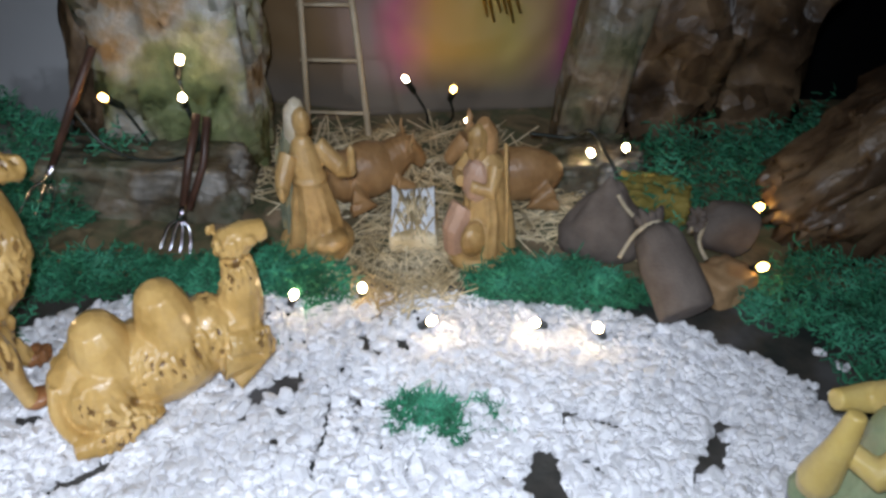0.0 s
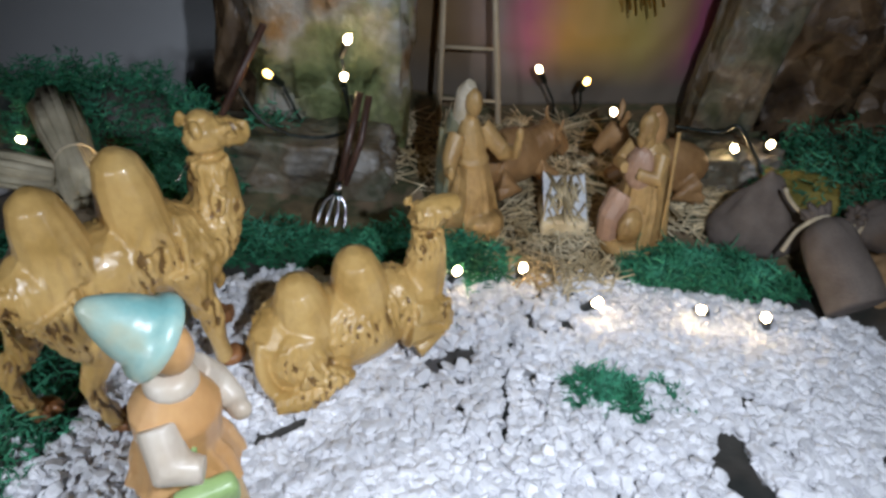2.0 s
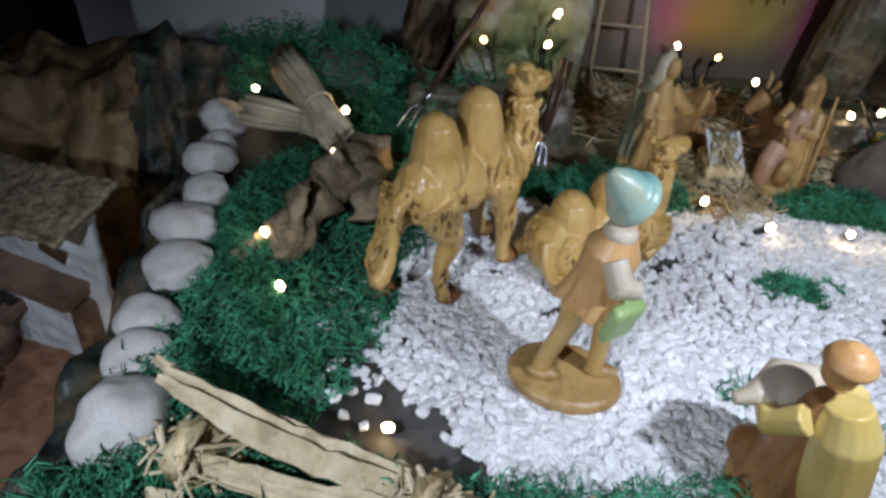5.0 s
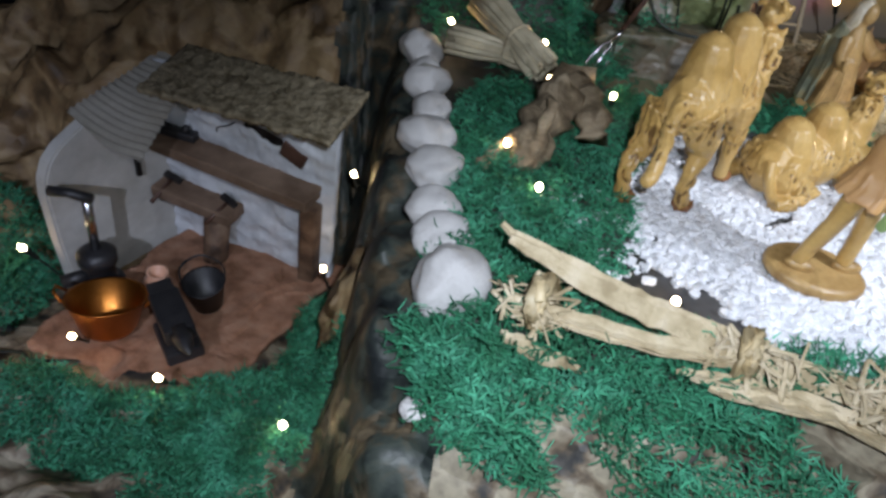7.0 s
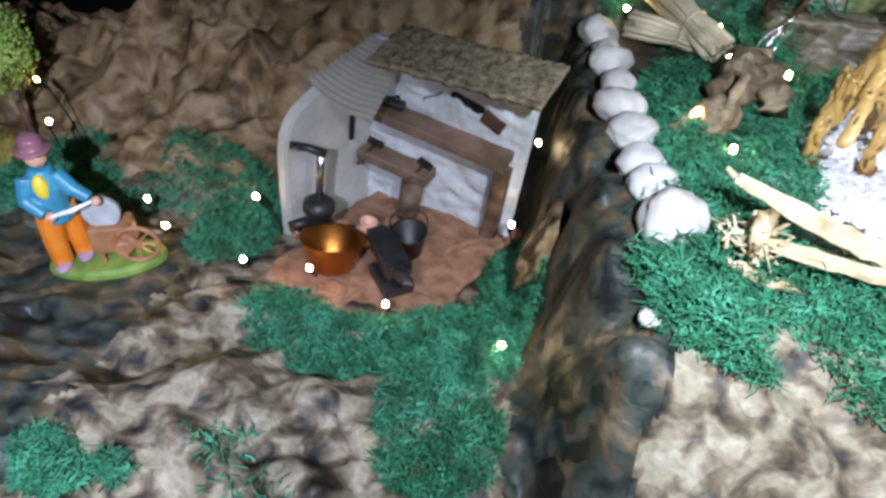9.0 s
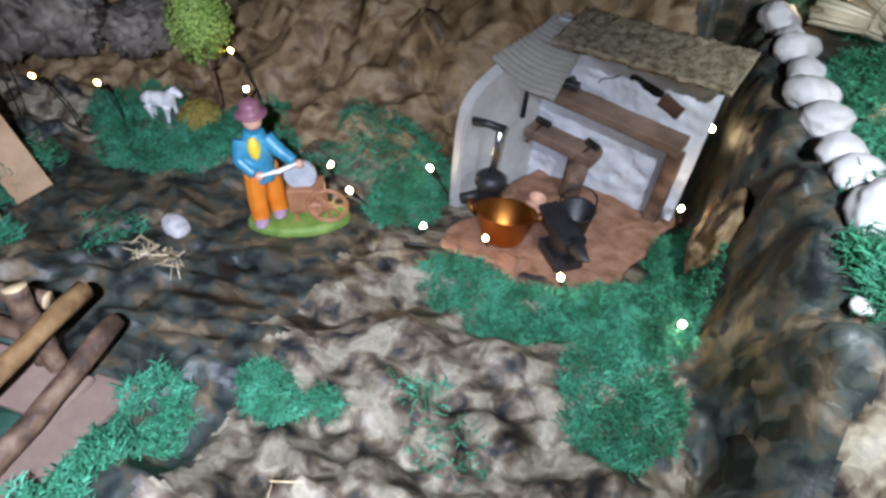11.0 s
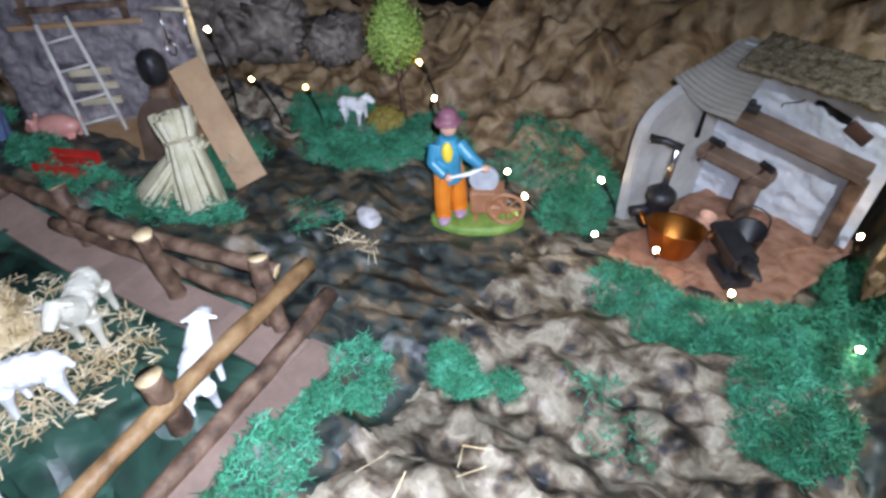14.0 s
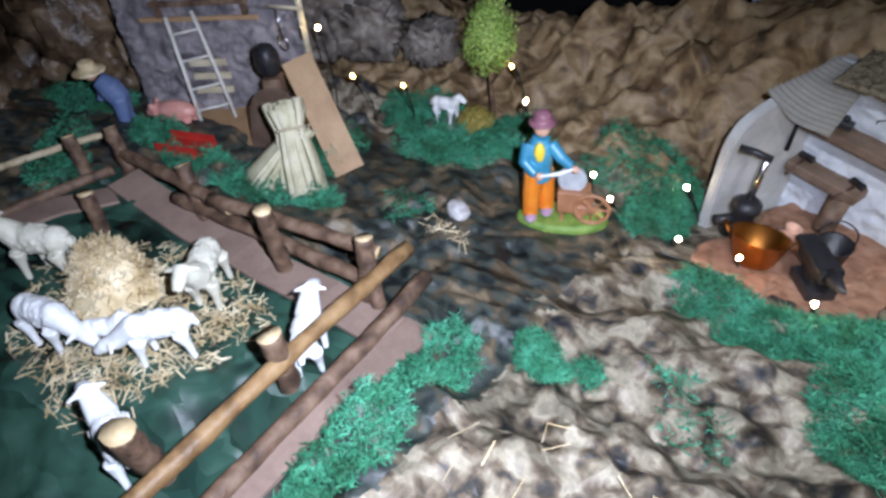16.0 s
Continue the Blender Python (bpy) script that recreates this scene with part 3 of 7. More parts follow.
def gravel():
    rng = random.Random(5)
    t = B()
    bmesh.ops.create_cube(t, size=1.75)
    bmesh.ops.bevel(t, geom=t.edges[:], offset=0.42, segments=1, affect="EDGES")
    bmesh.ops.triangulate(t, faces=t.faces[:])
    base = np.array([v.co[:] for v in t.verts])
    tri = np.array([[v.index for v in f.verts] for f in t.faces])
    t.free()
    nr = np.random.RandomState(4)
    variants = [base * (1 + 0.5 * (nr.rand(len(base), 1) - 0.5)) for _ in range(12)]
    V, F, n = [], [], 0
    cube = np.array([(x, y, z) for x in (-1, 1) for y in (-1, 1) for z in (-1, 1)], dtype=float)
    cube_tri = np.array([(0, 1, 3), (0, 3, 2), (4, 6, 7), (4, 7, 5), (0, 4, 5), (0, 5, 1), (2, 3, 7), (2, 7, 6), (0, 2, 6), (0, 6, 4), (1, 5, 7), (1, 7, 3)])
    places = [(x, y, d) for x, y, d in pick(FIELD, 20000, rng, 0.12, 50) if not bare(x, y)]
    places += [(x, y, 0) for x, y, d in pick([(-0.14, 0.265, 0.035, 0.05, 0), (-0.15, 0.28, 0.06, 0.05, 0), (0.27, 0.36, 0.03, 0.03, 0), (-0.125, 0.235, 0.03, 0.03, 0), (0.0, 0.17, 0.03, 0.02, 0)], 150, rng)]
    for x, y, d in pick(FIELD, 14000, rng, 0.12, 50):
        if bare(x, y):
            continue
        s = rng.uniform(0.0012, 0.0022)
        V.append(cube * (s * nr.uniform(0.6, 1.2, (8, 3))) @ np.array(Euler((0.3, 0.3, rng.uniform(0, 6))).to_matrix()).T + np.array([x, y, ground_z(x, y) + s * 0.3]))
        F.append(cube_tri + n)
        n += 8
    for x, y, d in places:
        s = rng.uniform(0.0015, 0.0033)
        q = Euler((rng.gauss(0, 0.45), rng.gauss(0, 0.45), rng.uniform(0, 6))).to_matrix()
        m = np.array(q) @ np.diag([s * rng.uniform(0.9, 1.3), s, s * rng.uniform(0.4, 0.65)])
        z = ground_z(x, y) + s * 0.5 + rng.random() * 0.004 * min(1, 4 * d)
        V.append(variants[rng.randrange(12)] @ m.T + np.array([x, y, z]))
        F.append(tri + n)
        n += len(base)
    ob = raw("white_gravel", np.concatenate(V).tolist(), np.concatenate(F).tolist(), gravel_m)
    tagged(ob, "loose bright white marble chips spread on a dark sheet", "gravel", kind="stuff")


gravel()

# moss, patch by patch
moss([(-0.185, 0.29, 0.06, 0.11, 0), (-0.20, 0.24, 0.05, 0.06, 0), (-0.215, 0.37, 0.035, 0.08, 0), (-0.13, 0.375, 0.025, 0.045, 0)], 6000, "thick green moss bed beside the white border stones", 1, 0.011)
moss([(-0.15, 0.16, 0.09, 0.035, -8), (-0.06, 0.165, 0.05, 0.02, 10), (-0.205, 0.135, 0.035, 0.03, 0), (-0.11, 0.115, 0.06, 0.03, -20), (0.01, 0.165, 0.05, 0.03, 10)], 5200, "green moss along the front edge round the dry canes", 2, 0.012)
moss([(-0.222, 0.145, 0.028, 0.014, -25), (-0.2, 0.115, 0.03, 0.012, -35)], 900, "loose curls of moss hanging over the bank's edge", 26, 0.014, 0.013)
moss([(-0.09, 0.425, 0.06, 0.018, 0), (0.0, 0.43, 0.05, 0.017, 0), (0.035, 0.42, 0.022, 0.018, 0)], 2600, "dark green moss strip before the low stone wall", 3, 0.011)
moss([(0.165, 0.425, 0.045, 0.017, -6), (0.14, 0.425, 0.03, 0.014, 0)], 1500, "green moss strip before the grey sacks", 4, 0.009)
moss([(0.265, 0.405, 0.018, 0.014, 0), (0.3, 0.42, 0.05, 0.03, 0), (0.33, 0.38, 0.05, 0.05, 0)], 1800, "dark green moss beside the grey sacks", 5, 0.012)
moss([(0.27, 0.53, 0.075, 0.05, 0), (0.35, 0.56, 0.07, 0.05, 0), (0.22, 0.49, 0.03, 0.02, 0)], 2600, "dark green moss under the brown paper rocks", 6, 0.02)
moss([(-0.22, 0.53, 0.08, 0.045, 0), (-0.16, 0.49, 0.045, 0.035, 0), (-0.27, 0.55, 0.04, 0.03, 0)], 4200, "dark green moss mound against the white wall", 7, 0.016)
moss([(-0.1, 0.51, 0.025, 0.015, 0), (-0.125, 0.5, 0.02, 0.02, 0)], 900, "green moss at the foot of the painted pillar", 8, 0.03)
moss([(0.096, 0.339, 0.015, 0.010, -8), (0.107, 0.335, 0.009, 0.010, 0)], 900, "small round tuft of green moss on the white gravel", 9, 0.006)
moss([(0.127, 0.336, 0.006, 0.011, 15), (0.132, 0.329, 0.007, 0.004, 0), (0.124, 0.343, 0.004, 0.007, 20)], 330, "thin sprig of green moss on the gravel", 10, 0.004, 0.007)
moss([(0.128, 0.364, 0.006, 0.002, 40)], 40, "thin sprig of green moss on the gravel", 11, 0.003, 0.006)
moss([(0.024, 0.374, 0.004, 0.007, 10)], 60, "thin sprig of green moss beside the kneeling camel", 12, 0.004, 0.006)
moss([(0.05, 0.245, 0.022, 0.010, -8), (0.1, 0.225, 0.02, 0.008, 0)], 300, "loose sprigs of green moss on the gravel", 13, 0.005)
moss([(-0.46, 0.165, 0.05, 0.028, -25), (-0.40, 0.15, 0.05, 0.03, -20), (-0.345, 0.17, 0.05, 0.05, 30), (-0.335, 0.10, 0.04, 0.06, 10), (-0.315, 0.22, 0.025, 0.07, 0), (-0.325, 0.28, 0.02, 0.04, 0), (-0.37, 0.16, 0.06, 0.03, -10)], 10500, "green moss in front of the workshop and along the dark bank", 14, 0.012)
moss([(-0.56, 0.255, 0.035, 0.04, 0), (-0.55, 0.3, 0.025, 0.035, 0)], 1700, "green moss tuft beside the workshop wall", 15, 0.016)
moss([(-0.535, 0.012, 0.026, 0.017, -20), (-0.5, 0.018, 0.012, 0.006, 0)], 1300, "small tuft of bright green moss on the camouflage cloth", 16, 0.008)
moss([(-0.585, -0.06, 0.018, 0.06, -8), (-0.598, -0.02, 0.018, 0.02, 0), (-0.575, -0.14, 0.02, 0.05, -8), (-0.575, -0.22, 0.02, 0.05, 0)], 2600, "bright green moss strip along the cardboard pen edge", 17, 0.008)
moss([(-0.80, 0.245, 0.075, 0.045, 30), (-0.85, 0.28, 0.06, 0.05, 0), (-0.76, 0.3, 0.04, 0.06, 0), (-0.71, 0.28, 0.02, 0.04, 0), (-0.79, 0.23, 0.06, 0.03, 25), (-0.9, 0.3, 0.06, 0.05, 0)], 8200, "green moss round the small tree and lamb", 18, 0.011)
moss([(-0.62, 0.30, 0.05, 0.025, 0), (-0.67, 0.27, 0.03, 0.02, 0)], 500, "sparse green moss behind the knife grinder", 19, 0.008)
moss([(-0.88, 0.035, 0.06, 0.03, 25), (-0.95, 0.01, 0.05, 0.022, 10), (-1.03, 0.02, 0.05, 0.025, 0), (-0.83, 0.06, 0.03, 0.02, 0)], 2600, "green moss in front of the farmhouse", 20, 0.012)
moss([(-0.9, 0.15, 0.03, 0.05, 0), (-0.87, 0.12, 0.02, 0.03, 0)], 900, "green moss behind the leaning board", 21, 0.016)
moss([(-1.2, 0.03, 0.07, 0.04, 10), (-1.03, -0.09, 0.04, 0.03, 0), (-1.1, -0.05, 0.03, 0.03, 0)], 1700, "green moss left of the farmhouse by the fence", 22, 0.014)
moss([(-0.76, 0.12, 0.03, 0.02, 0), (-0.745, 0.09, 0.012, 0.02, 0)], 130, "few scattered sprigs of moss on dark cloth", 23, 0.005)
moss([(-0.42, 0.02, 0.03, 0.02, 0), (-0.45, 0.05, 0.02, 0.02, 0)], 110, "few scattered sprigs of moss on camouflage cloth", 24, 0.004)
moss([(-0.62, 0.34, 0.06, 0.02, 0)], 350, "thin moss under the brown cloth rocks", 25, 0.01)

# straw
straws([(0.075, 0.435, 0.04, 0.026, 0), (0.08, 0.46, 0.035, 0.02, 0), (0.085, 0.415, 0.03, 0.014, 0)], 520, "loose yellow straw strewn under the crib", 31, 0.022, 0.008, 0.001)
straws([(0.0, 0.55, 0.075, 0.05, 0), (0.08, 0.56, 0.08, 0.04, 0), (0.13, 0.5, 0.06, 0.045, 0), (0.06, 0.5, 0.05, 0.03, 0)], 760, "long loose straw on the stable floor", 32, 0.046, 0.008, 0.0013, tilt=0.08)
straws([(0.165, 0.49, 0.05, 0.02, -10)], 40, "long loose straw beside the sacks", 33, 0.06, 0.008, 0.0022)
straws([(-0.81, -0.15, 0.1, 0.085, 0), (-0.75, -0.12, 0.05, 0.05, 0), (-0.76, -0.2, 0.05, 0.04, 0)], 1300, "loose straw scattered on the dark green pen floor", 34, 0.0145, 0.004, 0.00115)
straws([(-0.69, 0.09, 0.035, 0.014, -20)], 45, "pinch of straw on the dark cloth", 35, 0.018, 0.003, 0.0011)
straws([(-0.45, -0.08, 0.09, 0.05, 0)], 16, "few stray straws on the camouflage cloth", 36, 0.03, 0.003, 0.0012)

# ---- border stones ----
for i, (x, y, r, sq, tw) in enumerate([(-0.287, 0.474, 0.0175, 0.8, 10), (-0.276, 0.436, 0.013, 0.7, 50), (-0.272, 0.412, 0.016, 0.85, 0), (-0.264, 0.378, 0.016, 0.7, 80), (-0.260, 0.337, 0.019, 0.75, 20), (-0.250, 0.301, 0.018, 0.6, 60),
                                       (-0.243, 0.253, 0.0155, 0.75, 0), (-0.236, 0.226, 0.017, 0.6, 30), (-0.226, 0.19, 0.0195, 0.85, 70), (-0.232, 0.124, 0.0065, 0.7, 0)]):
    bm = B()
    bmesh.ops.create_icosphere(bm, subdivisions=4, radius=1)
    for v in bm.verts:
        v.co *= 1 + 0.28 * noise.noise(v.co * 0.9 + Vector((i * 5.3, 0, 0))) + 0.09 * noise.noise(v.co * 2.6 + Vector((0, i * 4.1, 0)))
    ob = part("border_stone", bm, stone_m)
    ob.matrix_basis = pose(x, y, ground_z(x, y) + r * 0.5 * sq + 0.003, 0, 0, tw) @ Matrix.Diagonal((r * 1.02, r * 0.9, r * sq * 1.05, 1))
    tagged(ob, "large rounded white pebble on the bank's edge" if r > 0.0185 else "small flat whitish pebble in the border row" if sq < 0.65 else "rounded white pebble in the border row", "stone", "border stones")


# ---- camels ----
def standing_camel(m):
    b = B()
    blob(b, (-0.026, 0, 0.0585), (0.017, 0.0145, 0.0165))
    blob(b, (-0.003, 0, 0.057), (0.027, 0.0155, 0.0165), sub=3)
    blob(b, (0.018, 0, 0.056), (0.018, 0.0145, 0.0185))
    tube(b, [(-0.018, 0, 0.064), (-0.0185, 0, 0.082), (-0.019, 0, 0.0895), (-0.019, 0, 0.0935)], [0.0145, 0.0112, 0.0085, 0.003], 14)
    tube(b, [(0.0125, 0, 0.064), (0.0125, 0, 0.084), (0.012, 0, 0.0925), (0.012, 0, 0.0965)], [0.0145, 0.0112, 0.0085, 0.003], 14)
    tube(b, arc([(0.02, 0, 0.056), (0.036, 0, 0.053), (0.046, 0, 0.064), (0.0475, 0, 0.082)]), [0.0175 - 0.00055 * i for i in range(19)], 12)
    blob(b, (0.049, 0, 0.0895), (0.0098, 0.0068, 0.0072), (0, 5, 0))
    tube(b, [(0.05, 0, 0.0905), (0.059, 0, 0.088), (0.065, 0, 0.0855)], [0.0062, 0.0056, 0.0044], 10)
    blob(b, (0.0475, 0, 0.0965), (0.005, 0.0045, 0.0028))
    for s in (-1, 1):
        blob(b, (0.0425, s * 0.006, 0.0955), (0.0024, 0.0018, 0.0036), (s * 25, 0, 0))
        blob(b, (0.054, s * 0.0058, 0.0925), (0.0028, 0.0018, 0.002))
        blob(b, (0.0645, s * 0.0028, 0.0865), (0.002, 0.0016, 0.0018))
    tube(b, [(-0.028, -0.008, 0.058), (-0.023, -0.012, 0.042), (-0.021, -0.013, 0.034), (-0.028, -0.013, 0.025), (-0.027, -0.013, 0.014), (-0.024, -0.013, 0.003)], [0.0112, 0.0086, 0.006, 0.0042, 0.0037, 0.004], 12)
    tube(b, [(-0.034, 0.008, 0.055), (-0.036, 0.0115, 0.042), (-0.041, 0.0125, 0.032), (-0.0495, 0.013, 0.024), (-0.049, 0.013, 0.013), (-0.046, 0.013, 0.003)], [0.0108, 0.0082, 0.0058, 0.0042, 0.0037, 0.004], 12)
    for s, dx in ((-1, 0.002), (1, 0.012)):
        tube(b, [(0.022, s * 0.009, 0.052), (0.024, s * 0.0115, 0.036), (0.025 + dx * 0.6, s * 0.012, 0.0265), (0.0245 + dx * 0.7, s * 0.012, 0.014), (0.025 + dx, s * 0.012, 0.003)], [0.0105, 0.0062, 0.0052, 0.0038, 0.004], 12)
    tube(b, arc([(-0.039, -0.002, 0.064), (-0.05, -0.004, 0.058), (-0.056, -0.006, 0.043), (-0.062, -0.007, 0.033), (-0.069, -0.007, 0.031)], 4), [0.0046, 0.0044, 0.0042, 0.004, 0.0038, 0.0036, 0.0035, 0.0035, 0.0035, 0.0036, 0.0038, 0.004, 0.0042, 0.0042, 0.004, 0.0034, 0.0018], 10)
    rng = random.Random(3)
    for _ in range(90):
        x = rng.uniform(0.022, 0.05)
        s = rng.choice((-1, 1))
        zz = 0.05 + max(0, x - 0.034) * 1.8
        blob(b, (x, s * rng.uniform(0.003, 0.0125), zz + rng.uniform(-0.014, 0.008)), (0.002, 0.002, 0.0052), (rng.uniform(-20, 20), 20, 0), 1)
    f = B()
    for x, s in ((-0.0215, -1), (-0.0435, 1)):
        blob(f, (x, s * 0.013, 0.0032), (0.0072, 0.0056, 0.0036))
    for s, dx in ((-1, 0.002), (1, 0.012)):
        blob(f, (0.028 + dx, s * 0.012, 0.0032), (0.0072, 0.0056, 0.0036))
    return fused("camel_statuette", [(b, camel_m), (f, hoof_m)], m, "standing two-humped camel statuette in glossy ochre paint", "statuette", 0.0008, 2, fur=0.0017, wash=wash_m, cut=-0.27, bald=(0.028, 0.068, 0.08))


def lying_camel(m):
    b = B()
    blob(b, (-0.026, 0, 0.0185), (0.025, 0.019, 0.02))
    blob(b, (0.001, 0, 0.0185), (0.033, 0.0195, 0.021), sub=3)
    blob(b, (0.023, 0, 0.021), (0.021, 0.016, 0.02))
    tube(b, [(-0.021, 0, 0.028), (-0.022, 0, 0.042), (-0.0225, 0, 0.0475), (-0.023, 0, 0.051)], [0.0165, 0.0122, 0.0092, 0.0035], 14)
    tube(b, [(0.008, 0, 0.028), (0.0075, 0, 0.046), (0.007, 0, 0.0525), (0.0065, 0, 0.0565)], [0.0165, 0.0122, 0.0092, 0.0035], 14)
    tube(b, arc([(0.024, 0, 0.022), (0.04, 0, 0.027), (0.045, 0, 0.042), (0.0455, 0, 0.056)]), [0.0145 - 0.00042 * i for i in range(19)], 12)
    blob(b, (0.046, 0, 0.064), (0.0098, 0.0072, 0.0074), (0, -8, 0))
    tube(b, [(0.048, 0, 0.0655), (0.0565, 0, 0.066), (0.062, 0, 0.066)], [0.0062, 0.0055, 0.0044], 10)
    for s in (-1, 1):
        blob(b, (0.0385, s * 0.006, 0.069), (0.0024, 0.0018, 0.0034), (s * 25, 0, 0))
        blob(b, (0.0525, s * 0.0062, 0.0665), (0.003, 0.0018, 0.0028))
        blob(b, (-0.028, s * 0.0125, 0.018), (0.0165, 0.0085, 0.0155), (0, -25, 0))
        tube(b, [(-0.03, s * 0.015, 0.016), (-0.012, s * 0.0195, 0.0075), (-0.03, s * 0.021, 0.0048), (-0.046, s * 0.019, 0.0045)], [0.0095, 0.0072, 0.0056, 0.005], 10)
        tube(b, [(0.026, s * 0.011, 0.015), (0.043, s * 0.0145, 0.01), (0.028, s * 0.017, 0.0045)], [0.0105, 0.0068, 0.0048], 10)
        tube(b, [(0.03, s * 0.012, 0.022), (0.046, s * 0.012, 0.0195), (0.0485, s * 0.0105, 0.011)], [0.0075, 0.0068, 0.0045], 10)
    tube(b, arc([(-0.044, -0.006, 0.028), (-0.0475, -0.011, 0.019), (-0.0455, -0.015, 0.0095), (-0.041, -0.0175, 0.005), (-0.036, -0.0185, 0.004)], 4), 0.0034, 10)
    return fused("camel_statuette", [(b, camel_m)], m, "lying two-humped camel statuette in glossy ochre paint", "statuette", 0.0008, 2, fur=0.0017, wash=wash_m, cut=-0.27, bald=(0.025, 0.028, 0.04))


standing_camel(pose(-0.096, 0.321, 0.1505, 0, 0, 51) @ Matrix.Diagonal((0.96, 1.1, 1.13, 1)))
lying_camel(pose(-0.017, 0.35, 0.147, 0, 0, 33) @ Matrix.Diagonal((0.89, 1.05, 0.99, 1)))


# ---- figures ----
def folds(bm, n, r0, r1, z0, z1, cx=0, cy=0, rr=0.0022, squash=1.0):
    for k in range(n):
        a = 2 * math.pi * k / n + 0.2 * math.sin(k * 2.3)
        tube(bm, [(cx + math.cos(a) * r1, cy + math.sin(a) * r1 * squash, z1), (cx + math.cos(a + 0.12) * (r0 + r1) * 0.5, cy + math.sin(a + 0.12) * (r0 + r1) * 0.5 * squash, (z0 + z1) * 0.5), (cx + math.cos(a) * r0, cy + math.sin(a) * r0 * squash, z0)], [rr * 0.5, rr, rr * 1.2], 6)


def kneeling_woman(m):
    base, robe, cloak, veil = B(), B(), B(), B()
    lathe(base, [(0.0205, 0), (0.0225, 0.003), (0.022, 0.0065), (0.019, 0.0085)], 24)
    tube(robe, [(0.002, 0, 0.006), (0.004, 0, 0.02), (0.0025, 0, 0.036), (0.0, 0, 0.048), (0.0, 0, 0.058)], [0.0165, 0.013, 0.0095, 0.0088, 0.005], 14)
    folds(robe, 13, 0.0168, 0.0092, 0.007, 0.038, 0.002, rr=0.0017)
    lathe(robe, [(0.0098, 0.0385), (0.0106, 0.0395), (0.0098, 0.0405)], 20, (0.002, 0, 0))
    blob(robe, (0.0155, 0, 0.0105), (0.011, 0.012, 0.0065))
    for s, q in ((-1, ((0, -0.009, 0.052), (0.003, -0.0165, 0.043), (0.008, -0.0205, 0.0395), (0.012, -0.0225, 0.041))), (1, ((0, 0.009, 0.052), (0.011, 0.017, 0.041), (0.021, 0.017, 0.0445), (0.024, 0.016, 0.054)))):
        tube(robe, q, [0.0052, 0.0048, 0.0034, 0.0017], 10)
        blob(robe, q[3], (0.0024, 0.0022, 0.0042))
    blob(robe, (0.003, 0, 0.0665), (0.0058, 0.005, 0.0068))
    tube(robe, [(0, 0, 0.056), (0.001, 0, 0.063)], [0.004, 0.0036], 8)
    tube(cloak, [(-0.007, 0, 0.058), (-0.0115, 0, 0.045), (-0.013, 0, 0.026), (-0.0135, 0, 0.008)], [0.007, 0.0098, 0.0112, 0.0122], 14)
    folds(cloak, 10, 0.0125, 0.0095, 0.008, 0.05, -0.012, rr=0.0017)
    tube(veil, [(0.0008, 0, 0.0745), (-0.0025, 0, 0.069), (-0.005, 0, 0.06), (-0.0085, 0, 0.05)], [0.0032, 0.0062, 0.0064, 0.0066], 14)
    return fused("kneeling_statuette", [(base, fig_m), (robe, fig_m), (cloak, fig_b), (veil, fig_w)], m, "kneeling robed statuette with a pale veil and grey-green cloak", "statuette", 0.0007, 2, fur=0.0003)


def kneeling_man(m):
    base, robe, cloak, hair, crown = B(), B(), B(), B(), B()
    lathe(base, [(0.0195, 0), (0.0215, 0.003), (0.021, 0.006), (0.018, 0.008)], 24)
    tube(cloak, [(-0.004, 0, 0.006), (-0.005, 0, 0.022), (-0.004, 0, 0.04), (-0.003, 0, 0.052), (0, 0, 0.058)], [0.0165, 0.0145, 0.0125, 0.0105, 0.005], 14)
    folds(cloak, 10, 0.0165, 0.0105, 0.007, 0.046, -0.004)
    blob(cloak, (0.012, 0.006, 0.018), (0.0105, 0.0068, 0.0095), (0, -25, 10))
    tube(robe, [(0.008, -0.006, 0.03), (0.016, -0.0065, 0.02), (0.0155, -0.007, 0.008)], [0.0085, 0.0075, 0.0065], 10)
    blob(robe, (0.004, 0, 0.045), (0.0085, 0.0095, 0.012))
    for s in (-1, 1):
        tube(hair, [(-0.001, s * 0.0095, 0.053), (0.006, s * 0.013, 0.044), (0.0125, s * 0.004, 0.0465)], [0.0052, 0.0046, 0.003], 10)
    blob(hair, (0.0035, 0, 0.0665), (0.0062, 0.0055, 0.0072))
    blob(hair, (0.0072, 0, 0.0615), (0.0035, 0.0034, 0.0048))
    tube(hair, [(0.001, 0, 0.056), (0.002, 0, 0.063)], [0.0042, 0.004], 8)
    tube(crown, [(0.0, 0, 0.0735), (-0.003, 0, 0.0675), (-0.0045, 0, 0.058)], [0.0038, 0.006, 0.0058], 10)
    tube(base, [(-0.003, 0.0185, 0.005), (-0.003, 0.0172, 0.036), (-0.002, 0.0155, 0.067)], 0.0012, 8)
    return fused("kneeling_statuette", [(base, fig_m), (robe, fig_p), (cloak, fig_m), (hair, fig_m), (crown, ox_m)], m, "kneeling bearded statuette in an ochre cloak holding a staff", "statuette", 0.0007, 2, fur=0.0003)


kneeling_woman(pose(0.029, 0.455, 0.145, 0, 0, -48) @ Matrix.Diagonal((0.95, 0.92, 1.2, 1)))
kneeling_man(pose(0.121, 0.45, 0.144, 0, 0, 225) @ Matrix.Diagonal((0.92, 0.9, 1.12, 1)))


